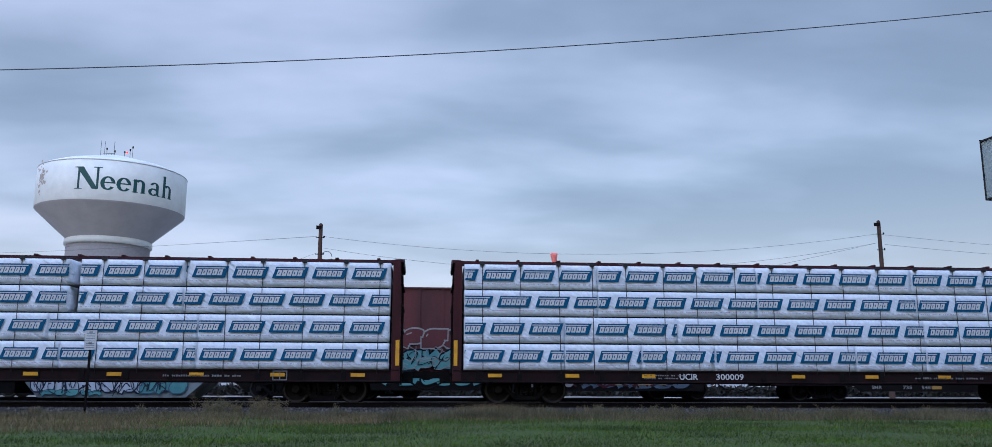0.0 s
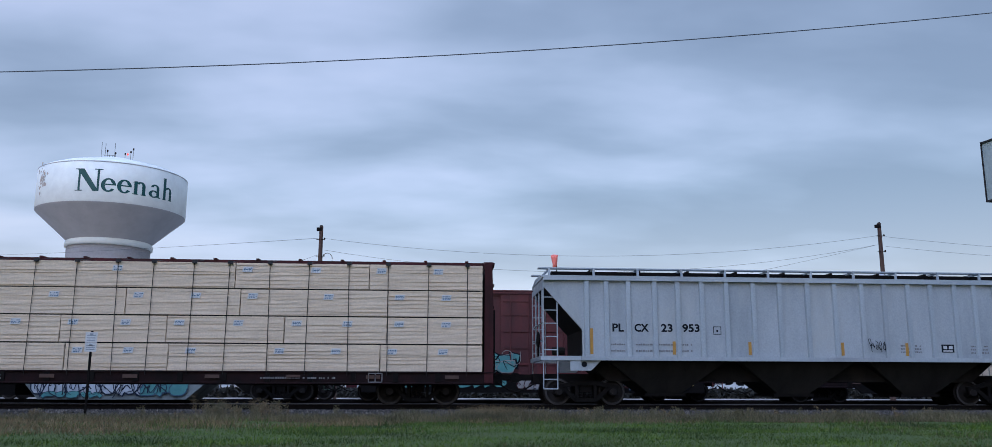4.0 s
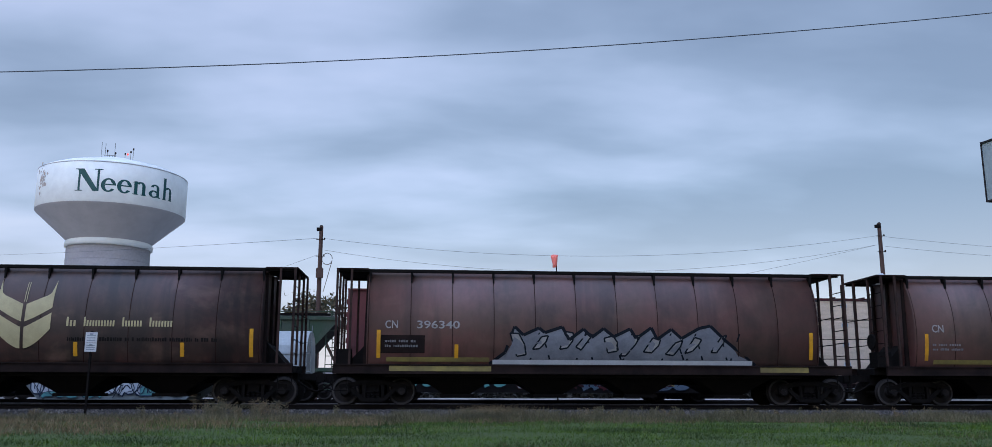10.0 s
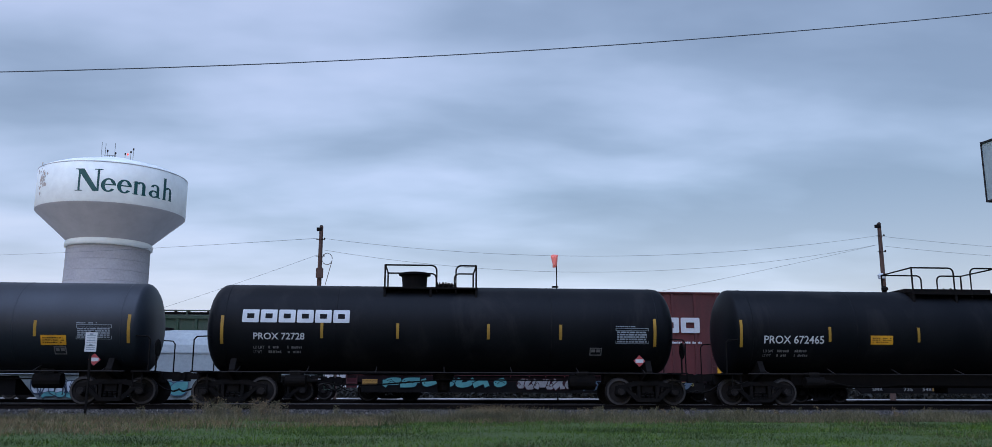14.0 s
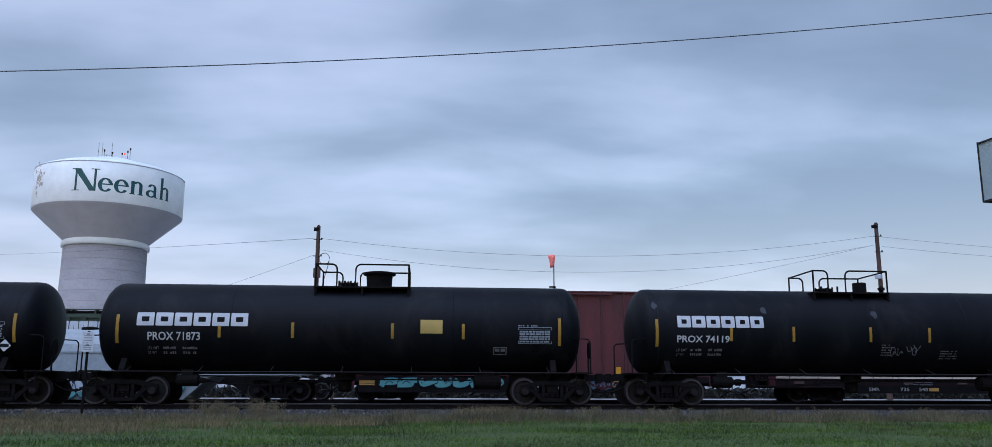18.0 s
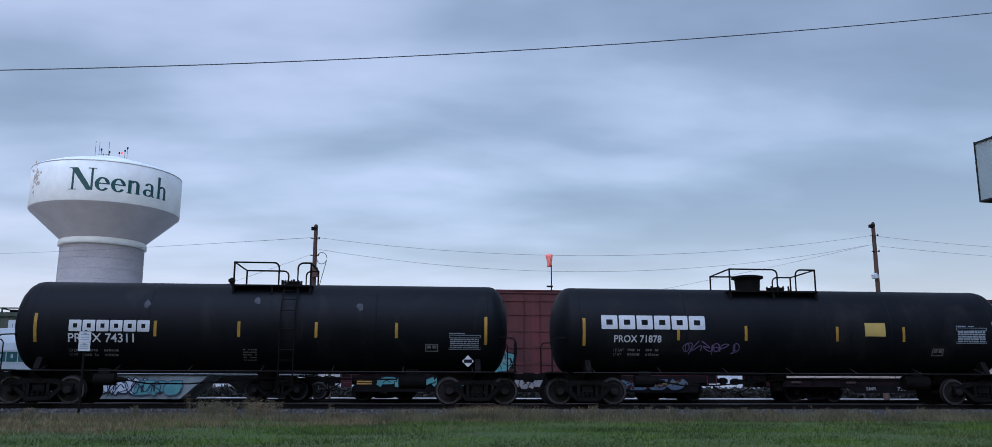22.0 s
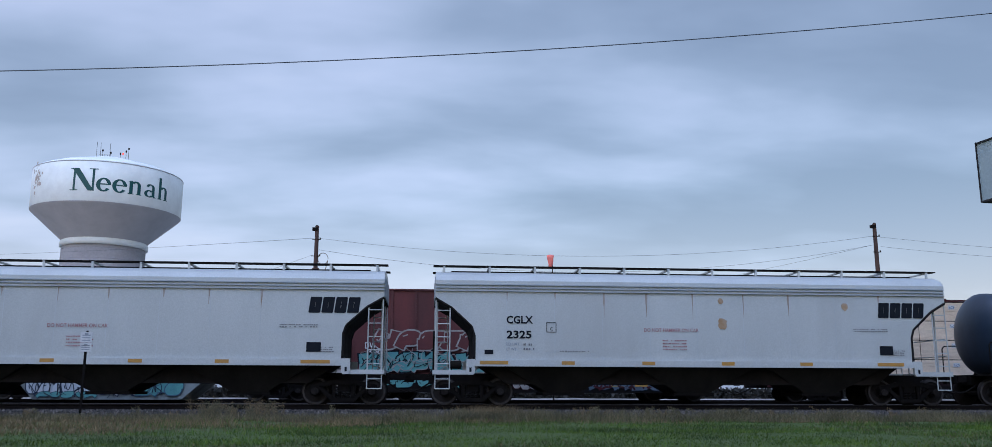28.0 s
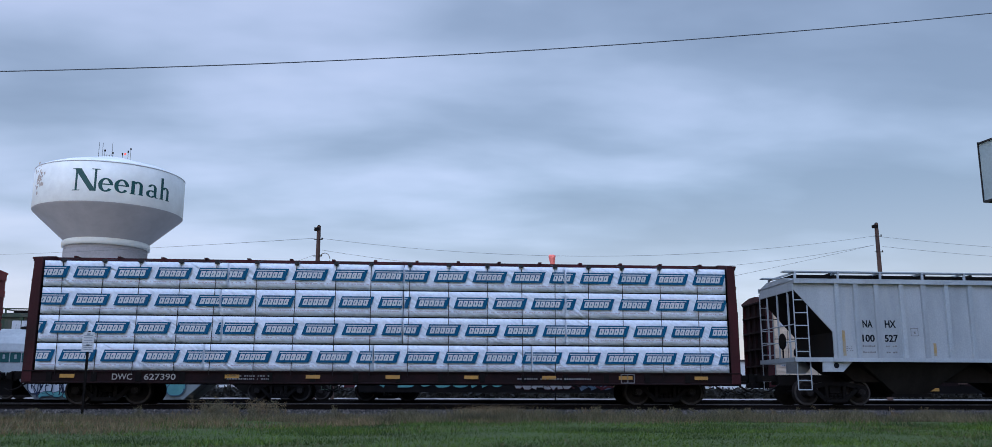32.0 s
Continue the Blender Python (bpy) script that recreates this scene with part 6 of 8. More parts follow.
def build_ground():
    grass = bpy.data.materials.new("verge_and_yard")
    grass.use_nodes = True
    node, link = graph(grass.node_tree)
    co = node("ShaderNodeTexCoord")
    sep = node("ShaderNodeSeparateXYZ")
    link(co.outputs["Object"], sep.inputs[0])
    wide = node("ShaderNodeTexNoise", Scale=.35, Detail=6.0, Roughness=.65)
    link(co.outputs["Object"], wide.inputs["Vector"])
    fine = node("ShaderNodeTexNoise", Scale=9.0, Detail=6.0, Roughness=.7)
    link(co.outputs["Object"], fine.inputs["Vector"])
    green = ramp(node, link, fine.outputs[0], ((.3, (.022, .042, .004)), (.55, (.044, .074, .008)), (.75, (.078, .098, .020))))
    straw = ramp(node, link, fine.outputs[0], ((.3, (.045, .038, .022)), (.7, (.120, .100, .060))))
    verge = mix_colour(node, link, ramp(node, link, wide.outputs[0], ((.52, (0, 0, 0)), (.72, (.6, .6, .6)))), green, straw)
    dust = ramp(node, link, fine.outputs[0], ((.3, (.27, .255, .245)), (.7, (.38, .36, .34))))
    stretch = node("ShaderNodeMapping", Scale=(.30, .05, 1.0))
    link(co.outputs["Object"], stretch.inputs[0])
    growth = node("ShaderNodeTexNoise", Scale=1.0, Detail=3.0, Roughness=.55)
    link(stretch.outputs[0], growth.inputs["Vector"])
    dust = mix_colour(node, link, ramp(node, link, growth.outputs[0], ((.46, (0, 0, 0)), (.56, (.85, .85, .85)))), dust, (.035, .034, .026))
    where = math_node(node, link, "ADD", sep.outputs[1], math_node(node, link, "MULTIPLY", wide.outputs[0], 1.5))
    cinder = ramp(node, link, fine.outputs[0], ((.3, (.018, .017, .017)), (.7, (.050, .047, .045))))
    bed = math_node(node, link, "GREATER_THAN", where, 30.5)
    yard = math_node(node, link, "GREATER_THAN", where, 42.0)
    colour = mix_colour(node, link, yard, mix_colour(node, link, bed, verge, cinder), dust)
    bsdf = node("ShaderNodeBsdfPrincipled", Roughness=.9)
    link(colour, bsdf.inputs["Base Color"])
    bp = node("ShaderNodeBump", Strength=.6, Distance=.05)
    link(fine.outputs[0], bp.inputs["Height"])
    link(bp.outputs[0], bsdf.inputs["Normal"])
    out = node("ShaderNodeOutputMaterial")
    link(bsdf.outputs[0], out.inputs[0])
    xs = [-3000, -1200, -600, -300, -150, -80] + [-60 + 2 * k for k in range(61)] + [80, 150, 300, 600, 1200, 3000]
    ys = [-400, -150, -60, -20, -5, 2, 5, 7] + [9 + .5 * k for k in range(40)] + [29, 30.2, 31.2, 32, 33, 34.5, 36, 42, 50, 60, 80, 120, 250, 600, 1500, 4000]
    verts = []
    for y in ys:
        for x in xs:
            bump = noise.noise(Vector((x * .35, y * .6, 0))) * (.06 if 8 < y < 27 else .015)
            verts.append((x, y, ground_height(y) + bump))
    w = len(xs)
    faces = [(j * w + i, j * w + i + 1, (j + 1) * w + i + 1, (j + 1) * w + i) for j in range(len(ys) - 1) for i in range(w - 1)]
    me = bpy.data.meshes.new("ground")
    me.from_pydata(verts, [], faces)
    me.materials.append(grass)
    me.shade_smooth()
    tagged(new("ground", me), "green grass verge and pale gravel yard", "ground", kind="structure")


build_ground()


def build_track(name, y, z, reach, near):
    base = thing(name, "steel rails on timber ties in grey ballast", "railway track", kind="structure")
    bm = bmesh.new()
    extrude_x(bm, [(y - 2.6, z - .60), (y - 1.75, z - .20), (y + 1.75, z - .20), (y + 2.6, z - .60)], -reach, reach)
    part("ballast_bed", bm, STONE, base)
    for s in (-1, 1):
        bm = bmesh.new()
        c = y + s * .755
        extrude_x(bm, [(c - .07, z - .17), (c - .07, z - .155), (c - .012, z - .135), (c - .012, z - .045), (c - .036, z - .035), (c - .036, z - .004), (c - .03, z),
                       (c + .03, z), (c + .036, z - .004), (c + .036, z - .035), (c + .012, z - .045), (c + .012, z - .135), (c + .07, z - .155), (c + .07, z - .17)], -reach, reach)
        r = part("rail", bm, RAIL, base)
        bm = bmesh.new()
        block(bm, -reach, reach, c - .030, c + .030, z + .0005, z + .005)
        part("rail_tread", bm, RAILTOP if name == "track_main" else RAIL, r)
    tie = bpy.data.meshes.new("tie")
    bm = bmesh.new()
    block(bm, -.11, .11, -1.3, 1.3, -.34, -.165)
    bm.to_mesh(tie)
    bm.free()
    tie.materials.append(TIE)
    n = int(near / .52)
    for k in range(-n, n + 1):
        t = part("tie", tie, TIE, base)
        t.location = (k * .52, y, z)
    return base


build_track("track_main", TRACK_Y, 0.0, 640, 26)
build_track("track_siding", SIDING_Y, .03, 200, 24)
build_track("track_far", FAR_Y, .03, 200, 12)


def scatter_stones():
    """Loose ballast on the near shoulder."""
    rng = np.random.default_rng(5)
    base = np.array([(1, 0, 0), (-1, 0, 0), (0, 1, 0), (0, -1, 0), (0, 0, 1), (0, 0, -1)], float)
    tris = np.array([(0, 2, 4), (2, 1, 4), (1, 3, 4), (3, 0, 4), (2, 0, 5), (1, 2, 5), (3, 1, 5), (0, 3, 5)])
    n = 30000
    x = rng.uniform(-19, 24, n)
    y = TRACK_Y - 1.2 - 2.2 * rng.random(n) ** 1.2
    d = TRACK_Y - y
    z = np.where(d < 1.75, -.19, -.19 - (d - 1.75) / .85 * .40)
    z = np.maximum(z, np.array([ground_height(v) for v in y]) + .01)
    size = rng.uniform(.022, .062, n)
    v = base[None] * size[:, None, None] * rng.uniform(.6, 1.2, (n, 6, 1)) + np.stack([x, y, z], 1)[:, None]
    f = tris[None] + (np.arange(n) * 6)[:, None, None]
    me = bpy.data.meshes.new("loose_ballast")
    me.from_pydata(v.reshape(-1, 3).tolist(), [], f.reshape(-1, 3).tolist())
    me.materials.append(leaf_shade("loose_stone", (.018, .0155, .014), (.050, .044, .040), (.15, .132, .118), .72))
    tagged(new("loose_ballast", me), "loose grey ballast stones beside the rails", "gravel", kind="stuff")


def blades(name, label, material, n, xr, yr, height, width, lean, seed, weight=None):
    """Grass and weeds: bent blades in tufts, one sheet of stuff."""
    rng = np.random.default_rng(seed)
    x = rng.uniform(xr[0], xr[1], n)
    y = rng.uniform(yr[0], yr[1], n)
    if weight is not None:
        keep = rng.random(n) < weight(x, y)
        x, y = x[keep], y[keep]
        n = len(x)
    z = np.array([ground_height(v) for v in y]) - .02
    on_bed = y > TRACK_Y - 2.6
    z = np.where(on_bed, -.62 + (y - (TRACK_Y - 2.6)) / .85 * .40, z)
    h = height * rng.uniform(.45, 1.25, n)
    a = rng.uniform(0, 6.283, n)
    dx, dy = np.cos(a) * width / 2, np.sin(a) * width / 2
    b = rng.uniform(0, 6.283, n)
    l = h * lean * rng.uniform(.2, 1, n)
    lx, ly = np.cos(b) * l, np.sin(b) * l
    p = np.stack
    v = np.stack([p([x - dx, y - dy, z], 1), p([x + dx, y + dy, z], 1), p([x - dx * .7 + lx * .4, y - dy * .7 + ly * .4, z + h * .6], 1),
                  p([x + dx * .7 + lx * .4, y + dy * .7 + ly * .4, z + h * .6], 1), p([x + lx, y + ly, z + h], 1)], 1)
    i = (np.arange(n) * 5)[:, None]
    quads = (i + np.array([0, 1, 3, 2])).tolist()
    tips = (i + np.array([2, 3, 4])).tolist()
    me = bpy.data.meshes.new(name)
    me.from_pydata(v.reshape(-1, 3).tolist(), [], quads + tips)
    me.materials.append(material)
    return tagged(new(name, me), label, "grass", kind="stuff")


def leaf_shade(name, a, b, c, mid=.5, patch_scale=0.0, patch_low=.5):
    m = bpy.data.materials.new(name)
    m.use_nodes = True
    node, link = graph(m.node_tree)
    geo = node("ShaderNodeNewGeometry")
    colour = ramp(node, link, geo.outputs["Random Per Island"], ((0, a), (mid, b), (1, c)))
    if patch_scale:      # paler and deeper patches across the stand
        co = node("ShaderNodeTexCoord")
        wide = node("ShaderNodeTexNoise", Scale=patch_scale, Detail=4.0, Roughness=.6)
        link(co.outputs["Object"], wide.inputs["Vector"])
        tone = ramp(node, link, wide.outputs[0], ((.36, (patch_low, patch_low, patch_low * .8)), (.64, (1.25, 1.15, .95))))
        colour = mix_colour(node, link, 1.0, colour, tone, "MULTIPLY")
    bsdf = node("ShaderNodeBsdfPrincipled", Roughness=.75)
    link(colour, bsdf.inputs["Base Color"])
    out = node("ShaderNodeOutputMaterial")
    link(bsdf.outputs[0], out.inputs[0])
    return m


scatter_stones()
LAWN = leaf_shade("grass_blade", (.025, .069, .003), (.054, .127, .006), (.112, .168, .013), .5, .45, .40)
DRY = leaf_shade("dry_weed", (.080, .062, .032), (.175, .130, .074), (.285, .208, .128), .5, .6, .6)
WEED = leaf_shade("grey_green_weed", (.050, .055, .026), (.110, .104, .056), (.205, .172, .112), .5, .7, .6)


def clumps(seed, scale, low, high):
    def weight(x, y):
        v = np.array([noise.noise(Vector((a * scale, b * scale * 1.6, seed))) for a, b in zip(x, y)])
        return np.clip((v - low) / (high - low), 0, 1)
    return weight


def verge_edge(x):
    """Where along the depth the mown grass gives way to rough growth."""
    return 24.4 - 4.6 / (1 + np.exp((x + 3.0) * 1.1)) + .5 * np.sin(x * .9) + .3 * np.sin(x * 2.3 + 1)


def mown(x, y):
    return np.clip(.15 + (verge_edge(x) + 1.2 - y) / 1.6, .12, 1)


def straw_patch(x, y):
    """Dry growth: thick along one stretch, one brown clump, thin elsewhere."""
    base = clumps(7, .33, -.35, .35)(x, y)
    reach = np.clip((y - verge_edge(x) + .8) / 1.4, 0, 1)
    return np.clip(reach * base * np.where(x < -1.2, 1.0, .34) + .8 * reach * np.exp(-((x - 2.0) / 1.1) ** 2), 0, 1)


blades("lawn", "mown green verge grass", LAWN, 190000, (-17, 20), (13.5, 26.8), .062, .016, 1.1, 1, mown)
blades("olive_grass", "olive and yellowed patches in the verge grass", WEED, 40000, (-17, 20), (16, 26.6), .08, .014, .9, 11, clumps(5, .22, .05, .5))
blades("verge_tufts", "longer green grass tufts on the verge", LAWN, 30000, (-17, 20), (19, 26.9), .15, .013, .8, 2, clumps(3, .45, -.15, .35))
blades("weeds", "grey-green weeds along the ballast foot", WEED, 120000, (-18, 22), (24.6, 27.3), .23, .010, .8, 4, clumps(9, .75, -.35, .4))
blades("dry_grass", "dry straw-coloured grass along the ballast foot", DRY, 210000, (-18, 22), (18.5, 27.1), .15, .010, .9, 3, straw_patch)
blades("rough_tufts", "rough grey-green tufts at the ballast foot", WEED, 60000, (-1, 22), (25.2, 27.25), .34, .009, .7, 21, clumps(15, .6, -.1, .45))
blades("brown_clump", "tall brown clump of dry grass", DRY, 14000, (-.6, 4.6), (26.0, 27.1), .42, .008, .7, 13, lambda x, y: np.exp(-((x - 2.05) / .75) ** 2))


def tall_weed(x, y, h, seed):
    """One bushy weed gone to seed: leaning stems inside soft ragged plumes."""
    rnd = random.Random(seed)
    w = thing("tall_weed", "tall grey-green weed gone to seed at the ballast foot", "weed", "tall weeds along the line")
    stems, tips = bmesh.new(), bmesh.new()
    for _ in range(rnd.choice((3, 4, 5, 6))):
        tall = h * rnd.uniform(.55, 1.05)
        foot = Vector((rnd.gauss(0, .07), rnd.gauss(0, .05), 0))
        lean = Vector((rnd.gauss(0, .28), rnd.gauss(0, .15), 1)) * tall
        rod(stems, foot, foot + lean, .005, 4, .002)
        wide = tall * rnd.uniform(.13, .24)
        for k in range(75):
            f = rnd.random() ** .7
            a, d = rnd.uniform(0, 6.28), wide * (.35 + 1.1 * f * (1.15 - f) * 2) * rnd.random() ** .6
            p = foot + lean * (.12 + .88 * f) + Vector((math.cos(a) * d, math.sin(a) * d * .7, 0))
            q = p + Vector((rnd.gauss(0, .030), rnd.gauss(0, .02), rnd.uniform(.005, .055)))
            t = Vector((rnd.uniform(.003, .008), 0, rnd.uniform(-.004, .004)))
            tips.faces.new([tips.verts.new(v) for v in (p - t, p + t, q)])
    tagged(part("stalks", stems, WEED, w), kind="stuff")
    tagged(part("seed_head", tips, WEED if seed % 3 else DRY, w), kind="stuff")
    w.location = (x, y, -.47)


rw = random.Random(12)
for k in range(120):
    cx = rw.choice((-5.9, -5.4, -5.0, -4.6, -5.2, -6.4, 1.4, 2.0, 2.6, -8.5, 7.5, 5.2, 12.0, -2.6, 3.9, 9.5, 14.5, -11.5))
    tall_weed(cx + rw.gauss(0, .5), rw.uniform(26.0, 26.9), rw.uniform(.45, .78) if -6 < cx < -4.5 else rw.uniform(.22, .48), k)


# ---- water tower ----
def serif_name(bm):
    """The town name in roman letters with thick and thin strokes, from x 0 to 1 and 0 to 1 high."""
    XH = .60

    def quad(*pts):
        bm.faces.new([bm.verts.new((x, 0, z)) for x, z in pts])

    def bar(x0, x1, z0, z1):
        quad((x0, z0), (x1, z0), (x1, z1), (x0, z1))

    def serif(x, z, w, up=False):
        h = .035
        bar(x - w, x + w, z - h if up else z, z if up else z + h)

    def bow(cx, cz, a, b, thick, thin, t0, t1, n=18):
        """Part of an oval ring: thick at its sides, thin above and below."""
        ring = []
        for k in range(n + 1):
            t = radians(t0 + (t1 - t0) * k / n)
            c, q = math.cos(t), math.sin(t)
            ring.append(((cx + a * c, cz + b * q), (cx + (a - thick) * c, cz + (b - thin) * q)))
        for (o0, i0), (o1, i1) in zip(ring, ring[1:]):
            quad(o0, o1, i1, i0)
    # N
    bar(.024, .045, 0, 1.0)
    bar(.205, .226, 0, 1.0)
    quad((.008, 1.0), (.076, 1.0), (.226, .0), (.170, .0))
    serif(.035, 0, .038)
    serif(.215, 1.0, .040, True)
    serif(.020, 1.0, .028, True)
    # e, e
    for c in (.312, .459):
        bow(c, XH / 2, .069, XH / 2 + .012, .038, .065, 20, 325, 24)
        bar(c - .045, c + .066, XH * .50, XH * .50 + .055)
        bow(c, XH / 2, .069, XH / 2 + .012, .030, .065, 0, 22, 4)
    # n
    bar(.550, .584, 0, XH)
    serif(.566, 0, .028)
    quad((.534, XH - .06), (.560, XH - .05), (.580, XH + .02), (.560, XH))
    bow(.614, XH - .19, .050, .20, .034, .075, 0, 150, 14)
    bar(.630, .664, 0, XH - .18)
    serif(.646, 0, .028)
    # a
    bar(.786, .818, .06, XH - .16)
    quad((.792, .06), (.818, .06), (.842, .0), (.808, .0))
    bow(.768, XH - .17, .050, .18, .032, .06, 0, 165, 14)
    bow(.757, .160, .056, .170, .034, .055, 40, 325, 20)
    # h
    bar(.869, .902, 0, 1.0)
    quad((.856, .95), (.880, .955), (.899, 1.02), (.880, 1.0))
    serif(.885, 0, .026)
    bow(.932, XH - .19, .050, .20, .033, .075, 0, 150, 14)
    bar(.949, .982, 0, XH - .18)
    serif(.965, 0, .026)


def water_tower(x, y):
    tower = thing("water_tower", "white water tower on a grey concrete shaft with green lettering", "water tower")
    g = -.3
    bm = bmesh.new()
    lathe(bm, ((g, 5.95), (20.95, 5.72)), 72, "Z")
    shaft = part("shaft", bm, CONCRETE, tower, "grey concrete shaft", True)
    for k in range(13):
        bm = bmesh.new()
        z = 2.2 + k * 1.5
        r = 5.95 - .23 * z / 21
        lathe(bm, ((z, r + .001), (z + .02, r + .012), (z + .07, r + .012), (z + .09, r + .001)), 72, "Z")
        part("form_joint", bm, CONCRETE, shaft, "", True)
    bm = bmesh.new()
    lathe(bm, ((20.7, 5.7), (20.75, 6.02), (21.3, 6.05), (21.55, 5.9), (21.7, 5.7)), 72, "Z")
    part("collar", bm, TOWERWHITE, tower, "", True)
    # the bowl's underside shade is painted in as grey
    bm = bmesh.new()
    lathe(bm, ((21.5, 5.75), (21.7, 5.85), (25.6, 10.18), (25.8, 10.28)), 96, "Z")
    part("cone", bm, TOWERSHADE, tower, "conical bowl with underside shade painted grey", True)
    bm = bmesh.new()
    lathe(bm, ((25.75, 10.22), (25.9, 10.33), (31.3, 10.33), (31.5, 10.2)), 128, "Z")
    wall = part("tank_wall", bm, TOWERWHITE, tower, "", True)
    bm = bmesh.new()
    lathe(bm, ((31.45, 10.2), (31.8, 9.8), (32.5, 8.0), (33.2, 5.5), (34.0, 2.8), (34.3, .5)), 96, "Z")
    roof = part("roof", bm, TOWERWHITE, tower, "", True)
    # rim and drip rings take the same grey for the faint shadow line
    bm = bmesh.new()
    lathe(bm, ((31.36, 10.33), (31.38, 10.35), (31.46, 10.35), (31.48, 10.30)), 96, "Z")
    part("rim_band", bm, TOWERSHADE, wall, "", True)
    bm = bmesh.new()
    lathe(bm, ((25.72, 10.24), (25.74, 10.29), (25.80, 10.29), (25.82, 10.24)), 96, "Z")
    part("drip_band", bm, TOWERSHADE, wall, "", True)
    for px, h, knob in ((-1.50, 2.55, 0), (-.95, 2.45, 0), (-.62, 1.45, 1), (.42, 2.5, 0), (.55, 1.1, 1), (1.95, 1.0, 1), (2.75, 1.35, 1), (3.10, 1.75, 1), (-.3, .7, 0), (.1, .6, 0)):
        bm = bmesh.new()
        rod(bm, (px, -2.2, 33.4), (px, -2.2, 33.75 + h), .026, 6)
        if knob:
            lathe(bm, ((33.75 + h - .34, .03), (33.75 + h - .30, .11), (33.75 + h - .05, .12), (33.75 + h, .05)), 8, "Z", (px, -2.2, 0))
        part("antenna", bm, TREAD, roof)
    bm = bmesh.new()
    rod(bm, (-1.1, -2.2, 34.35), (.6, -2.2, 34.35), .025, 6)
    part("antenna_bar", bm, TREAD, roof)
    bm = bmesh.new()
    lathe(bm, ((34.3, .05), (34.35, .12), (34.55, .12), (34.6, .05)), 10, "Z", (2.45, -2.6, 0))
    part("beacon", bm, glowing("red_beacon", (1.0, .05, .04), 3.0), roof, "red aviation light")
    # lettering wrapped round the tank wall, serif town name
    bm = bmesh.new()
    serif_name(bm)
    for k in range(1, 40):
        bmesh.ops.bisect_plane(bm, geom=bm.verts[:] + bm.edges[:] + bm.faces[:], plane_co=(k / 40, 0, 0), plane_no=(1, 0, 0))
    a0, a1, rr = TEXT_ARC
    for v in bm.verts:
        a = a0 + (a1 - a0) * v.co.x
        z = 27.2 + v.co.z * 3.1
        r = 10.36 - v.co.y * 10
        v.co = (r * math.sin(a), -r * math.cos(a), z)
    part("town_name", bm, TOWERGREEN, tower, "green town name lettering")
    # worn leaf emblem at the edge of view
    bm = bmesh.new()
    rnd = random.Random(4)
    for k in range(46):
        a, z, s = -.78 + rnd.gauss(0, .06), 29.3 + rnd.gauss(0, .95), rnd.uniform(.10, .30)
        pts = []
        for i in range(6):
            q = i * 1.047
            b = a + s * math.cos(q) / 10.3
            pts.append((10.36 * math.sin(b), -10.36 * math.cos(b), z + s * math.sin(q)))
        bm.faces.new([bm.verts.new(p) for p in pts])
    tagged(part("leaf_emblem", bm, RUSTLEAF, tower, "faded brown leaf emblem"), kind="stuff")
    tower.location = (x, y, 0)
    tower.scale = (.987, .987, 1.0)
    return tower


TEXT_ARC = (-.15, 1.20, 10.36)
water_tower(-46.92, 130.0)


# ---- poles, wires, windsock, signs ----
def pole(x, y, top, label, box=False):
    p = thing("utility_pole", label, "utility pole", "utility poles behind the yard")
    bm = bmesh.new()
    rod(bm, (0, 0, -.4), (0, 0, top), .20, 12, .13)
    part("shaft", bm, TIMBER, p)
    bm = bmesh.new()
    block(bm, -.30, .06, -.15, .10, top - .34, top - .12)
    rod(bm, (0, 0, top - .2), (0, 0, top + .06), .08, 8)
    part("lamp_head", bm, IRON, p)
    for z in (top - .95, top - 2.1):
        bm = bmesh.new()
        rod(bm, (-.3, -.1, z), (.3, -.1, z), .03, 6)
        rod(bm, (.25, -.1, z), (.25, -.1, z + .12), .05, 6)
        part("insulator_bracket", bm, IRON, p)
    bm = bmesh.new()
    if box:
        block(bm, -.20, .26, -.34, -.10, top - 3.6, top - 2.95)
        pipe(bm, [(.5 + .35 * math.cos(a), -.2, top - 2.3 + .4 * math.sin(a)) for a in [k * .5 for k in range(13)]] + [(.45, -.2, top - 4.0), (.3, -.2, top - 4.6)], .02, 4)
        part("cable_box", bm, TIMBER, p)
    else:
        lathe(bm, ((-.18, .05), (-.15, .22), (.1, .25), (.22, .1)), 12, "Z", (-.22, -.15, top - 3.9))
        part("globe_lamp", bm, TANKWHITE, p)
    p.location = (x, y, 0)
    return p


def cable(name, p, q, sag, r, label, n=24):
    p, q = Vector(p), Vector(q)
    bm = bmesh.new()
    pts = []
    for k in range(n + 1):
        f = k / n
        v = p.lerp(q, f)
        v.z -= 4 * sag * f * (1 - f)
        pts.append(v)
    tube(bm, pts, r, 5)
    ob = part(name, bm, WIRE if name == "near_wire" else FARWIRE, None)
    return tagged(ob, label, "wire", "overhead wires")


pole(-7.6, 60, 11.62, "weathered wooden utility pole with a cable box", True)
pole(32.2, 60, 12.5, "weathered wooden utility pole with a globe lamp")
cable("overhead_wire", (-7.4, 59.9, 10.75), (31.9, 59.9, 11.55), 1.35, .010, "thin dark wire sagging between two poles")
cable("overhead_wire", (-7.4, 59.9, 9.95), (31.9, 59.9, 10.9), 1.75, .010, "thin dark wire sagging between two poles")
cable("overhead_wire", (-7.8, 59.9, 10.75), (-115.6, 200, 29.8), .5, .014, "thin dark wire running off from a pole")
cable("overhead_wire", (32.5, 59.9, 11.5), (75, 60, 11.2), .9, .010, "thin dark wire running off from a pole")
cable("overhead_wire", (32.5, 59.9, 10.8), (75, 60, 10.6), .9, .010, "thin dark wire running off from a pole")
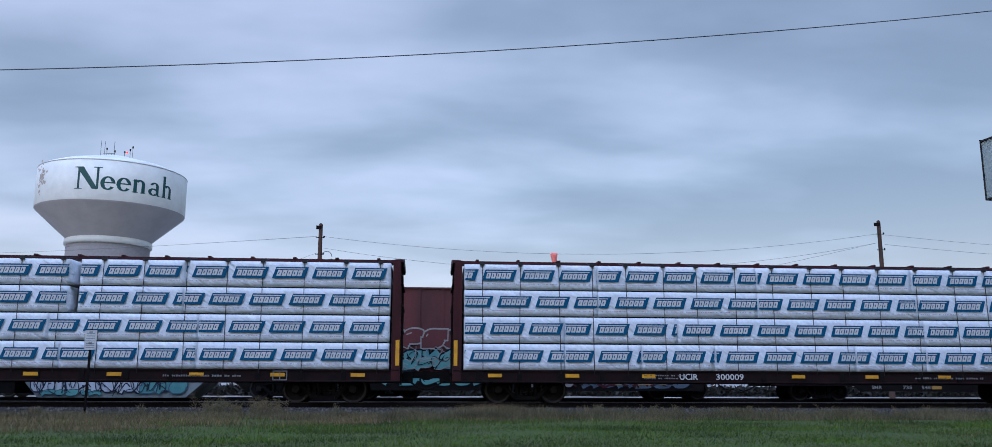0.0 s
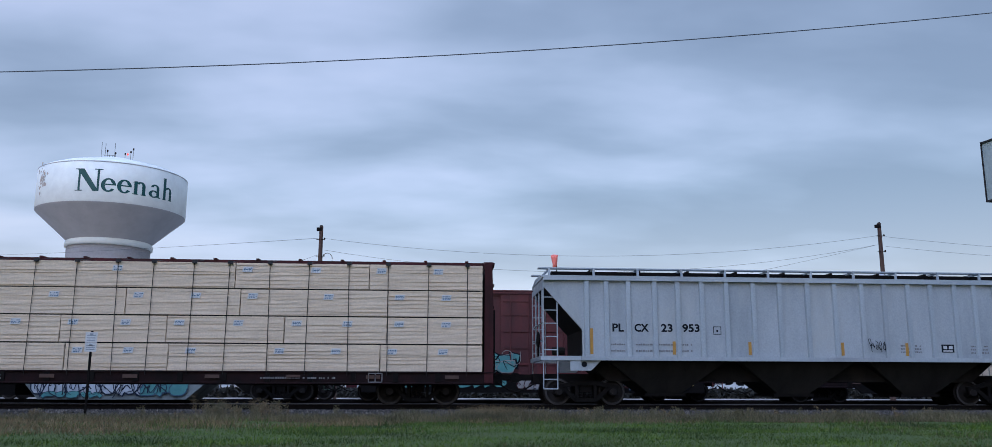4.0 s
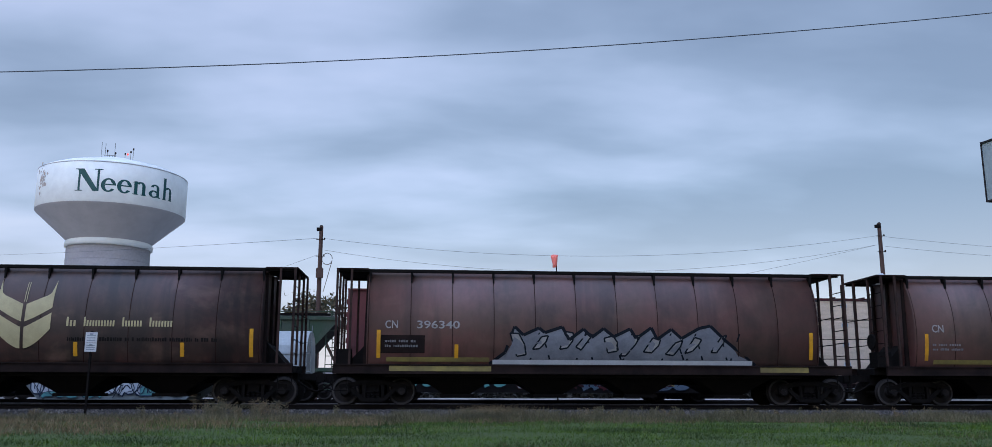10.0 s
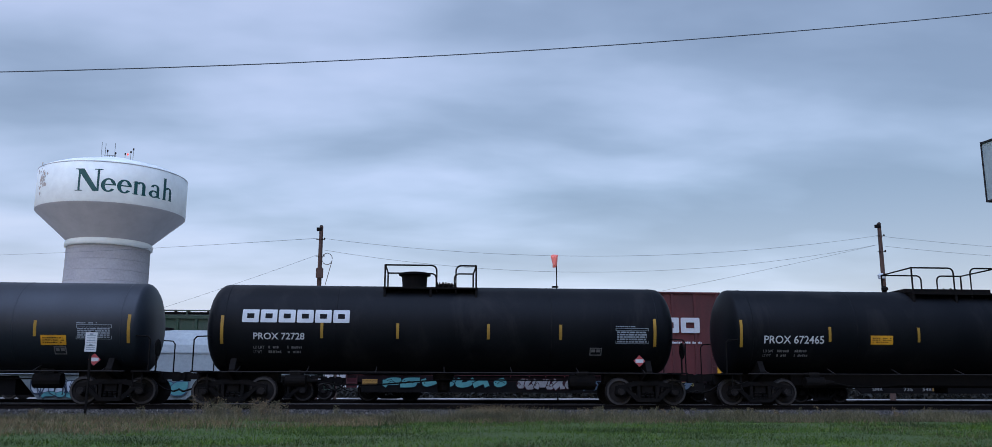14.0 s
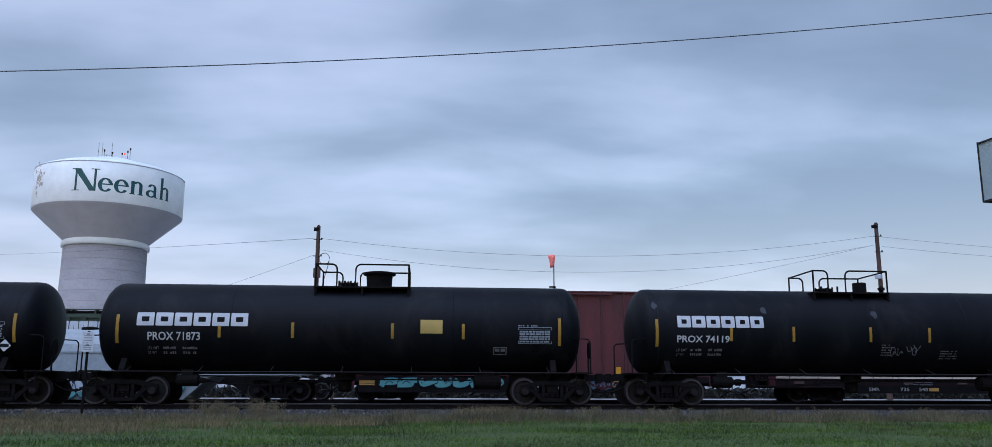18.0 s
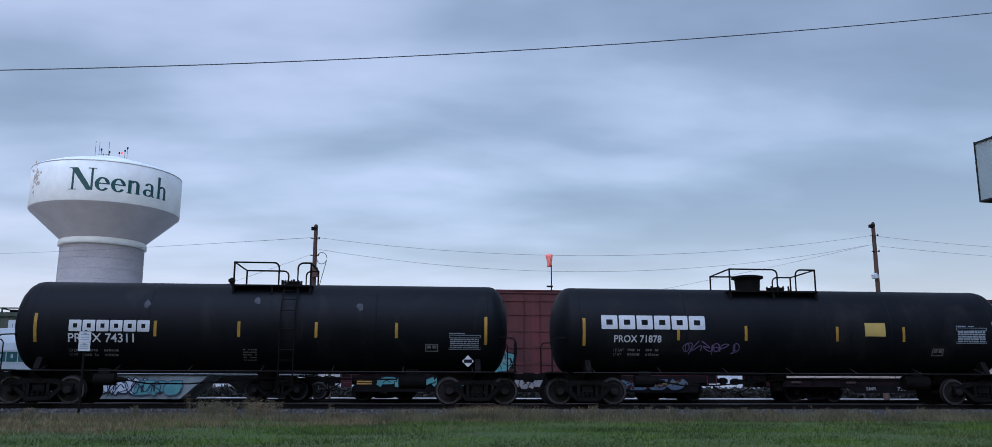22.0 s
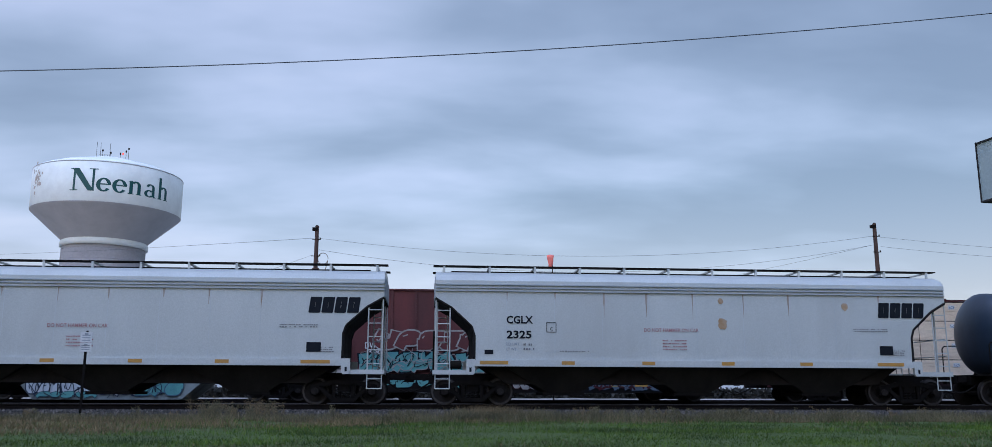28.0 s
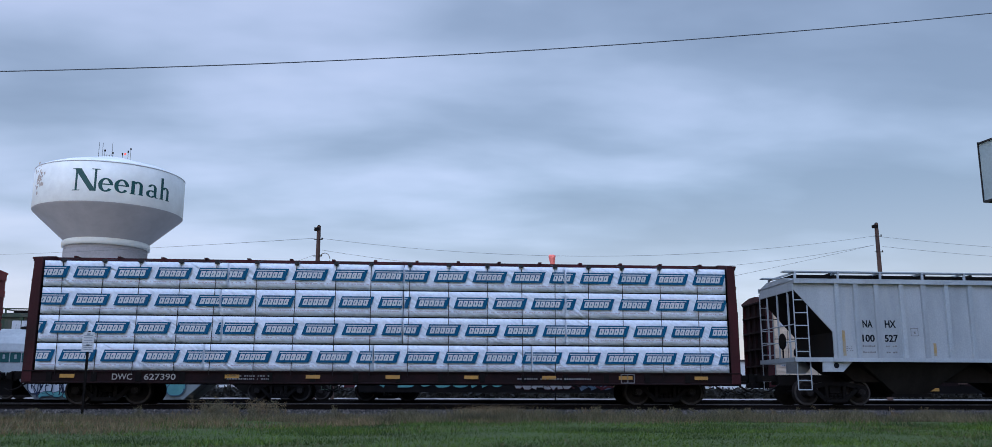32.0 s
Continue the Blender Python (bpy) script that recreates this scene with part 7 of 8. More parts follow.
cable("guy_wire", (-7.8, 59.9, 9.6), (-20.5, 60, 5.0), .1, .009, "thin guy wire slanting down from a pole")
cable("guy_wire", (31.9, 59.9, 10.9), (13.5, 60, 6.9), .1, .009, "thin service wire slanting down from a pole")
cable("near_wire", (-26, 20, 7.21), (28, 20, 12.22), 1.29, .0125, "dark overhead wire crossing close by", 60)
pole(-26, 20.15, 7.9, "wooden pole carrying the near wire")
pole(28, 20.15, 12.9, "wooden pole carrying the near wire")


def windsock(x, y, top):
    w = thing("windsock", "limp bright orange-red windsock on a thin mast", "windsock")
    bm = bmesh.new()
    rod(bm, (0, 0, -.4), (0, 0, top), .05, 8, .03)
    block(bm, -.3, .1, -.06, .06, top - 2.1, top - 2.0)
    part("mast", bm, IRON, w)
    bm = bmesh.new()
    lathe(bm, ((top - .80, .10), (top - .6, .14), (top - .45, .17), (top - .2, .22), (top - .05, .24), (top, .20)), 14, "Z", (-.12, 0, 0))
    for v in bm.verts:
        v.co.x += .05 * noise.noise(v.co * 3)
        v.co.y += .05 * noise.noise(v.co * 3 + Vector((5, 5, 5)))
    part("sock", bm, SOCK, w, "orange-red fabric sock", True)
    w.location = (x, y, 0)


windsock(7.95, 55, 9.05)


def line_sign(x, y):
    s = thing("trackside_sign", "small white sign on a dark post beside the track", "sign")
    bm = bmesh.new()
    block(bm, -.03, .03, -.025, .025, 0, 2.62)
    part("post", bm, IRON, s)
    for name, z0, z1 in (("upper_plate", 2.28, 2.58), ("lower_plate", 2.02, 2.27)):
        bm = bmesh.new()
        block(bm, -.165, .165, -.040, -.028, z0, z1)
        p = part(name, bm, WHITEINK, s, "white plate with small dark print")
        bm = bmesh.new()
        for k in range(3):
            z = z0 + .05 + k * (z1 - z0 - .08) / 3
            decal(bm, -.12, .12, z, z + .025, flat(-.043))
        decal(bm, -.05, .05, z1 - .09, z1 - .03, flat(-.043))
        part("plate_print", bm, SOFTINK, p)
    s.location = (x, y, -.50)


line_sign(-9.83, 26.5)


def pole_sign(x, y):
    """Cabinet sign whose edge shows; its mast stands beyond."""
    s = thing("cabinet_sign", "dark-framed grey cabinet sign on a tall mast", "sign")
    bm = bmesh.new()
    block(bm, 0, 3.2, -.16, .16, 5.48, 7.12)
    part("cabinet", bm, SIGNFACE, s, "dull grey sign face")
    for z in (5.46, 7.08):
        bm = bmesh.new()
        block(bm, -.02, 3.22, -.19, .19, z, z + .045)
        part("frame_rail", bm, STRAP, s)
    for xx in (-.04, 3.18):
        bm = bmesh.new()
        block(bm, xx + .02, xx + .05, -.19, .19, 5.48, 7.14)
        part("frame_post", bm, STRAP, s)
    bm = bmesh.new()
    rod(bm, (1.6, 0, -.6), (1.6, 0, 5.5), .14, 12)
    part("mast", bm, IRON, s)
    s.location = (x, y, -.02)
    s.rotation_euler = (0, 0, radians(-81))


pole_sign(15.03, 22.0)


# ---- far things ----
def bare_tree(x, y, h, seed, label):
    rnd = random.Random(seed)
    t = thing("tree", label, "tree", "trees behind the yard")
    bm, leaves = bmesh.new(), bmesh.new()

    def grow(p, way, l, r, depth):
        q = p + way * l
        rod(bm, p, q, r, 5, r * .65)
        if depth == 0:
            for _ in range(26):
                c = q + Vector((rnd.gauss(0, .38), rnd.gauss(0, .38), rnd.gauss(0, .32)))
                s = rnd.uniform(.06, .15)
                leaves.faces.new([leaves.verts.new(c + Vector((rnd.gauss(0, s), rnd.gauss(0, s), rnd.gauss(0, s)))) for _ in range(4)])
            return
        for k in range(rnd.choice((2, 3, 3))):
            a = rnd.uniform(0, 6.28)
            d = (way + Vector((math.cos(a) * .6, math.sin(a) * .6, rnd.uniform(-.1, .3)))).normalized()
            grow(q, d, l * rnd.uniform(.62, .8), r * .6, depth - 1)
    grow(Vector((0, 0, -.3)), Vector((0, 0, 1)), h * .34, h * .018, 4)
    part("trunk", bm, TIMBER, t)
    part("crown", leaves, CROWN, t)
    t.location = (x, y, 0)


CROWN = leaf_shade("autumn_leaf", (.030, .040, .016), (.065, .055, .025), (.120, .080, .035))
bare_tree(-6.9, 66, 8.0, 3, "half-bare autumn tree behind the parked cars")
bare_tree(-4.5, 72, 7.6, 5, "half-bare autumn tree behind the parked cars")


def shed(x0, x1, y, h, label, paint):
    b = thing("warehouse", label, "building", "low buildings beyond the yard")
    bm = bmesh.new()
    block(bm, x0, x1, y, y + 25, -.4, h)
    w = part("wall", bm, paint, b)
    bm = bmesh.new()
    block(bm, x0 - .3, x1 + .3, y - .3, y + 25.3, h, h + .35)
    part("roof_edge", bm, STRAP, b)
    n = int((x1 - x0) / 9)
    for k in range(n):
        bm = bmesh.new()
        x = x0 + 3 + k * 9
        block(bm, x, x + 3.6, y - .05, y + .02, -.3, 3.4)
        part("dock_door", bm, TANKWHITE, b)


shed(20, 110, 160, 6.2, "long low pale warehouse beyond the yard", TANKWHITE)
shed(-120, -6, 190, 5.2, "long low grey warehouse beyond the yard", CONCRETE)


def hedge():
    """Low dark scrub along the far edge of the yard."""
    rng = np.random.default_rng(3)
    n = 42000
    x = rng.uniform(-100, 130, n)
    top = np.array([1.05 + .15 * noise.noise(Vector((a * .2, 0, 4))) for a in x])
    c = np.stack([x, 100 + rng.uniform(0, 2.5, n), -.2 + rng.uniform(0, 1, n) * top], 1)
    v = c[:, None] + rng.normal(0, .21, (n, 3, 3))
    me = bpy.data.meshes.new("scrub")
    me.from_pydata(v.reshape(-1, 3).tolist(), [], np.arange(n * 3).reshape(-1, 3).tolist())
    me.materials.append(leaf_shade("dark_scrub", (.005, .006, .004), (.009, .010, .007), (.016, .015, .010)))
    tagged(new("scrub", me), "low dark scrub along the yard's far edge", "bushes", kind="stuff")


hedge()


def treeline():
    rng = np.random.default_rng(8)
    n = 22000
    x = rng.uniform(-420, 480, n)
    top = np.array([8 + 4 * noise.noise(Vector((a * .03, 0, 0))) + 2.2 * noise.noise(Vector((a * .15, 3, 0))) for a in x])
    z = rng.uniform(0, 1, n) * top
    y = 420 + rng.uniform(0, 12, n)
    c = np.stack([x, y, z], 1)
    v = c[:, None] + rng.normal(0, .9, (n, 3, 3))
    me = bpy.data.meshes.new("far_trees")
    me.from_pydata(v.reshape(-1, 3).tolist(), [], np.arange(n * 3).reshape(-1, 3).tolist())
    me.materials.append(CROWN)
    tagged(new("far_trees", me), "distant low line of trees", "trees", kind="stuff")


treeline()


def near_belt():
    """Added dense dark tree belt behind the camera, never in view; blocks low sky light."""
    rng = np.random.default_rng(18)
    n = 26000
    x = rng.uniform(-150, 150, n)
    top = np.array([11 + 4 * noise.noise(Vector((a * .06, 5, 0))) + 2.0 * noise.noise(Vector((a * .3, 8, 0))) for a in x])
    z = -1.6 + rng.uniform(0, 1, n) * top
    c = np.stack([x, -32 + rng.uniform(-4, 4, n) * (1.2 - z / 14), z], 1)
    v = c[:, None] + rng.normal(0, .55, (n, 3, 3))
    me = bpy.data.meshes.new("tree_belt")
    me.from_pydata(v.reshape(-1, 3).tolist(), [], np.arange(n * 3).reshape(-1, 3).tolist())
    me.materials.append(leaf_shade("dark_belt_leaf", (.012, .020, .008), (.026, .036, .014), (.050, .046, .022)))
    tagged(new("tree_belt", me), "added unseen belt of dark trees that blocks low sky light", "trees", kind="stuff")


near_belt()

# ---- parked cars ----
box = box_car("oxide red box car with sprayed graffiti, parked on the siding", BOXRED)
box.location = (4.55, SIDING_Y, .03)
graffiti(-7.4, -.9, 1.08, 2.15, flat(-1.60), box, 21, AQUA, BLACKINK, 8, .6)
graffiti(-7.2, -1.0, 1.12, 1.75, flat(-1.634), box, 26, AQUA, FADEDWHITE, 9, .6)
scrawl("graffiti_line", -7.3, -.9, 1.08, 2.05, flat(-1.668), BLACKINK, box, 31, .03, 11)
scrawl("graffiti_line", -7.3, -.9, 1.4, 2.3, flat(-1.674), FADEDWHITE, box, 36, .022, 8)
graffiti(-6.6, -2.2, 2.0, 3.05, flat(-1.545), box, 22, BOXRED, FADEDWHITE, 5, .2)
graffiti(-6.5, -1.2, .50, 1.03, flat(-1.56), box, 23, AQUA, BLACKINK, 7, .3)
graffiti(-.9, 1.6, .42, 1.0, flat(-1.56), box, 24, FADEDWHITE, MAROON, 6, .7)
graffiti(1.9, 6.6, .40, 1.0, flat(-1.56), box, 25, SLATEPAINT, BLACKINK, 6, .18)
bm = bmesh.new()
decal(bm, 4.35, 4.9, .62, .74, flat(-1.585))
part("yellow_label", bm, STRIPE2, box)
scrawl("graffiti_line", 1.2, 6.4, .50, .95, flat(-1.579), MAROON, box, 32, .08, 9)
scrawl("graffiti_line", 1.6, 5.9, .50, .90, flat(-1.581), DULLBLUE, box, 33, .03, 8)
scrawl("graffiti_line", 3.4, 6.6, .55, .95, flat(-1.583), STRIPE, box, 34, .03, 4)
bm = bmesh.new()
for k in range(3):
    decal(bm, -7.35, -6.72, .66 + k * .09, .72 + k * .09, flat(-1.57))
tagged(part("yellow_label", bm, STRIPE2, box), kind="stuff")
bm = bmesh.new()
decal(bm, -8.0, -7.55, .55, .95, flat(-1.565))
part("sill_patch", bm, MAROON, box, "dull red patch")
lettering("reporting_mark", "DWC", -7.1, -6.46, 2.16, 2.43, flat(-1.55), WHITEINK, box)
lettering("car_number", "409", -7.0, -6.4, 1.84, 2.10, flat(-1.55), WHITEINK, box)
brand_blocks(5.32, 7.15, 2.92, 3.58, flat(-1.53), WHITEINK, box, 2, True, label="white brand mark as plain blocks", n=1)
bm = bmesh.new()
small_print(bm, 4.9, 7.2, 2.42, 2.60, 1, flat(-1.53), 3)
part("brand_wording", bm, WHITEINK, box)
bm = bmesh.new()
block(bm, -7.4, 7.2, -1.55, -1.45, .36, .80)
part("fishbelly_sill", bm, IRON, box)
for x in (-7.9, 3.6, 7.9):
    bm = bmesh.new()
    decal(bm, x - .10, x + .10, 1.1, 1.45, flat(-1.57))
    part("reflector", bm, YELLOW, box)
wt = white_tank_hopper("dull white round-topped hopper with a sprayed skirt, parked on the siding")
wt.location = (-12.9, SIDING_Y - .05, .03)
bn = rib_hopper(0, "faded green covered hopper parked on the far track", BNGREEN, [], 8.3, 77, False, None, (-7.4, -1.9, 3.22, 3.78))
bn.location = (-13.0, FAR_Y, .03)
lt = lumber_car(0, "centre-beam car of raw lumber parked on the siding", "boards", [(-5.6, -.4, 5.2)], [], seed=9, moving=False)
lt.location = (25.95, SIDING_Y, .0)
bm = bmesh.new()
prism(bm, [(-7.6, .72), (-7.2, .40), (7.2, .40), (7.6, .72)], -1.475, -1.40)
part("fishbelly_sill", bm, IRON, lt)
for words, a, b in (("SMR", -6.72, -6.25), ("735", -5.3, -4.9), ("548", -4.45, -4.05)):
    lettering("reporting_mark", words, a, b, .50, .65, flat(-1.485), FADEDWHITE, lt)
bm = bmesh.new()
decal(bm, -4.0, -3.55, .50, .64, flat(-1.485))
part("sill_reflector", bm, STRIPE2, lt)

# ---- the moving train, front to back ----
TL = "centre-beam car loaded with white bundles printed with slanted blue panels"
lumber_car(267.69, TL, "panels", [(-7.6, -5.1, -2.7, 2.0, 4.4), (-7.6, -3.9, 4.4), (-6.5, -1.2, 4.2), (-6.5, -1.2, 4.1)], [("UCIR", -3.9, -3.3), ("300009", -2.7, -1.8)], TEAL, True, seed=1)
lumber_car(243.70, TL, "panels", [(.8, 4.9), (.4, 4.9), (1.2, 4.4), (1.2, 4.4)], [("DWC", -7.3, -6.8), ("626", -6.1, -5.7), ("703", -5.4, -5.0)], TEAL, True, gap=1.2, seed=2)
rib_hopper(222.65, "light grey ribbed covered hopper with dark lettering", GREY, [("PL", -6.12, -5.74, 2.32, 2.58), ("WX", -5.42, -4.92, 2.32, 2.58), ("23", -4.53, -4.15, 2.32, 2.58), ("434", -3.83, -3.26, 2.32, 2.58)], seed=3)
rib_hopper(204.57, "light grey ribbed covered hopper with dark lettering", GREY, [("PL", -6.12, -5.74, 2.32, 2.58), ("CX", -5.40, -4.93, 2.32, 2.58), ("23", -4.53, -4.15, 2.32, 2.58), ("953", -3.83, -3.26, 2.32, 2.58)], seed=4, extra_tag=(2.3, 2.9, 1.7, 2.15, BLACKINK))
lumber_car(183.45, "centre-beam car loaded with raw sawn lumber bundles", "boards", [(-4.9, -2.0, 1.1, 4.1, 7.6), (-5.6, -2.2, 1.0, 4.6, 7.8), (-5.6, -.3, 3.2, 7.8), (-5.6, 3.0, 7.2)], [("WRWK", -8.75, -8.05), ("562738", -7.6, -6.75)], seed=5)
lumber_car(159.10, "centre-beam car loaded with white bundles printed with green emblems", "houses", [(-5.8, .25, 6.3)], [("DWC", -7.15, -6.55), ("626", -5.75, -5.3), ("854", -4.8, -4.3)], seed=6)
barrel_hopper(138.05, "rusty brown cylindrical covered hopper with faint tags", "395940", seed=1, paint=BROWNOLD, tags=((-5.4, -3.6, 1.45, 2.2, SCUFF), (-3.9, -2.2, 1.4, 2.3, SCUFF), (-5.2, -1.0, 1.42, 1.9, BLACKINK), (1.05, 1.25, 1.6, 2.2, WHITEINK), (3.2, 3.9, 1.55, 1.9, WHITEINK)))
barrel_hopper(120.14, "rusty brown cylindrical covered hopper with a yellow sill stripe", "", seed=2, stripe=((-4.1, -1.9), (-.8, .15), (1.2, 3.0)))
barrel_hopper(102.22, "brown cylindrical covered hopper with silver graffiti", "396340", seed=3, piece=(-3.45, 5.2, 1.27, 2.52), stripe=((-6.6, -3.4), (5.3, 6.9)))
barrel_hopper(84.29, "brown cylindrical covered hopper with a straw-coloured wheat emblem", "395259", seed=4, emblem=True, paint=BROWNDULL, tags=((-4.7, -3.3, 1.6, 2.15, WHITEINK),))
BT = "black tank car with white lettering and yellow reflectors"
ST = "slate-grey tank car with white lettering and yellow reflectors"
tank_car(66.99, 7.67, "grey tank car with black touch-up patches and white lettering", SLATE, brand=(-5.88, -2.33, 2.33, 2.78), mark=("PROX 74549", -5.88, -4.26, 1.99, 2.23), strips=(-4.06, -1.47, 1.16, 3.86), tall=(-7.11, 6.95), table=(5.73, 6.78, 2.01, 2.52), placard=(6.25, 1.31), rect=(4.75, 5.13, 1.6, 1.84), rails=((-1.18, -.92, "L"), (-.29, .99, "R")), loops=True, rail_top=4.42, vents=(1.41,), hatch=(.40, .92, 4.22), ladder_at=(-0.88, -0.37), patches=((-5.04, 3.1, .31, .17), (-3.68, 3.18, .32, .34), (-2.83, 3.13, .42, .35), (-1.39, 2.86, .27, .66), (.7, 2.77, .18, .6), (2.24, 3.05, .41, .6), (3.63, 2.97, .44, .54), (5.78, 2.61, .24, .23), (-6.8, 2.06, .38, .16)), low_band=((-4.37, 7.2, 1.80), (-4.37, -.6, 1.93), (.85, 4.3, 2.49), (4.3, 4.95, 1.92)), rust_top=((-6.6, 6.85, 3.36),), seed=10)
tank_car(49.96, 7.79, BT, BLACK, head=.36, pan=True, mark=("PROX 672465", -6.68, -4.67, 1.98, 2.24), strips=(-4.47, -1.44, 1.81, 4.51), tall=(-7.44, 7.3), table=(6.03, 7.11, 1.56, 2.11), placard=(5.39, 1.17), diamond=((4.98, 1.46), (5.81, 1.70)), stencils=((1.2, 2.1, 1.56, 1.64), (2.42, 2.62, 1.68, 1.84)), rect=(5.13, 5.58, 1.58, 1.88), rails=((-1.26, .22, "L"), (.82, 1.73, "R")), rail_top=4.60, deck=True, vents=(-1.71,), panels=((-3.09, -2.33, 1.97, 2.26),), seed=11)
tank_car(32.88, 7.62, BT, BLACK, brand=(-6.36, -2.98, 2.53, 2.94), mark=("PROX 72728", -5.97, -4.39, 2.0, 2.21), strips=(-3.86, -1.49, 1.39, 3.71), tall=(-6.94, 6.78), table=(5.5, 6.57, 1.94, 2.44), placard=(6.3, 1.4), rect=(4.67, 5.06, 1.57, 1.81), rails=((-1.95, -.28, "L"), (.35, 1.01, "R")), hatch=(-1.44, -.58, 4.34), seed=12)
tank_car(16.33, 7.28, "dark blue-grey tank car with white lettering", NAVY, head=.42, brand=(-5.62, -2.67, 2.35, 2.75), mark=("PROX 70228", -5.66, -3.73, 1.9, 2.16), strips=(-3.67, -1.26, 0.96, 3.98), tall=(-6.78, 6.78), table=(5.21, 6.28, 1.97, 2.42), placard=(5.74, 1.36), rect=(4.53, 4.9, 1.51, 1.75), rails=((-1.21, -.41, "L"), (.25, 1.05, "R")), ladder_at=(-0.33, 0.07), panels=((4.16, 4.92, 1.79, 2.09),), seed=13)
tank_car(-1.00, 8.30, BT, BLACK, mark=("TCBX 28629", -6.3, -4.2, 2.0, 2.24), strips=(-5.0, -1.95, 1.42, 4.51), tall=(-7.6, 7.62), table=(6.38, 7.46, 2.14, 2.63), placard=(6.93, 1.45), rails=((-.69, -.48, "L"), (.07, 1.17, "R")), loops=True, hatch=(.40, 1.15, 4.30), ladder_at=(-0.51, -0.09), panels=((1.82, 2.44, 1.58, 2.1), (3.4, 4.18, 2.12, 2.51)), seed=14)
t15 = tank_car(-18.09, 7.74, BT, BLACK, scuffs=((-7.1, 3.2), (-3.46, 3.06), (.3, 2.97)), brand=(-6.41, -3.49, 2.48, 2.86), mark=("PROX 74119", -6.41, -4.67, 2.0, 2.22), stencils=((0.48, 0.85, 1.60, 2.00), (2.52, 3.13, 1.50, 1.81),), strips=(-4.61, -2.52, 0.09, 2.11, 4.44), tall=(-7.07, 6.83), table=(5.14, 6.23, 1.89, 2.41), rect=(5.17, 5.59, 1.49, 1.73), rails=((-1.55, -1.04, "L"), (-.43, 1.02, "R")), vents=(1.34,), hatch=(.32, .78, 4.18), seed=15)
tank_car(-35.23, 7.73, BT, BLACK, brand=(-6.34, -2.91, 2.4, 2.81), mark=("PROX 71873", -5.97, -4.38, 1.96, 2.21), strips=(-3.8, -1.55, 1.56, 3.8), tall=(-6.89, 6.89), table=(5.56, 6.64, 1.92, 2.44), rect=(4.77, 5.2, 1.57, 1.81), rails=((-.95, -.28, "L"), (.32, 2.03, "R")), hatch=(.59, 1.47, 4.34), panels=((2.44, 3.14, 2.22, 2.65),), seed=16)
t17 = tank_car(-52.17, 7.72, BT, BLACK, brand=(-5.76, -2.17, 2.36, 2.83), mark=("PROX 77012", -5.76, -4.2, 1.97, 2.21), strips=(-3.7, -1.37, 1.58, 3.85), tall=(-6.9, 6.99), table=(5.62, 6.7, 1.97, 2.48), rect=(4.82, 5.22, 1.61, 1.85), diamond=(6.74, 1.76), rails=((-1.39, .27, "L"), (.89, 1.57, "R")), vents=(-1.75,), hatch=(-.93, -.42, 4.22), scuffs=((-3.45, 2.96), (-.27, 2.94), (3.36, 2.95)), seed=17)
t18 = tank_car(-69.14, 7.74, BT, BLACK, brand=(-6.31, -2.87, 2.39, 2.84), mark=("PROX 71849", -5.93, -4.31, 1.97, 2.2), strips=(-3.68, -1.4, 1.58, 3.84), tall=(-6.84, 6.94), table=(5.61, 6.7, 1.97, 2.47), rect=(4.8, 5.21, 1.61, 1.85), rails=((-1.88, -.22, "L"), (.41, 1.07, "R")), hatch=(-1.31, -.46, 4.36), panels=((2.47, 3.18, 2.21, 2.64),), seed=18)
t19 = tank_car(-86.12, 7.72, BT, BLACK, brand=(-6.3, -2.83, 2.39, 2.84), mark=("PROX 71878", -5.86, -4.31, 1.97, 2.2), strips=(-3.75, -1.5, 1.58, 3.86), tall=(-6.84, 7.0), table=(5.69, 6.75, 2.01, 2.53), rect=(4.88, 5.28, 1.6, 1.84), rails=((-1.81, -.17, "L"), (.47, 1.14, "R")), hatch=(-1.27, -.40, 4.36), panels=((2.53, 3.23, 2.22, 2.66),), seed=19)
tank_car(-103.12, 7.78, BT, BLACK, brand=(-5.87, -3.42, 2.19, 2.54), mark=("PROX 74311", -5.87, -3.9, 1.86, 2.13), stencils=((-0.61, -0.18, 1.32, 1.71),), strips=(-3.27, -0.73, 1.65, 4.16), tall=(-6.85, 6.99), table=(5.82, 6.83, 1.71, 2.16), rect=(5.08, 5.48, 1.64, 1.88), diamond=(6.44, 1.35), rails=((-1.06, .35, "L"), (.95, 1.36, "R")), vents=(-1.34,), ladder_at=(0.55, 1.0), scuffs=((-3.6, 3.06), (-.24, 3.2), (2.99, 3.04)), seed=20)
tank_car(-119.97, 7.68, "black tank car with a rust-streaked top and yellow panels", BLACK, mark=("TILX 263775", -6.02, -4.02, 2.15, 2.4), stencils=((1.64, 2.51, 1.42, 1.86), (2.84, 3.47, 1.70, 1.89), (3.55, 4.54, 1.61, 1.85),), strips=(-3.77, -1.23, 1.87, 4.41), tall=(-7.05, 7.1), table=(5.95, 6.98, 2.2, 2.7), rect=(5.41, 5.85, 1.64, 1.9), placard=(6.51, 1.33), rails=((-1.25, -1.05, "L"), (-.46, .82, "R")), loops=True, hatch=(-.28, .61, 4.36), panels=((2.38, 3.09, 2.04, 2.43), (-2.46, -1.75, 1.59, 1.89)), rust_top=((-6.9, 6.9, 3.66),), seed=21)
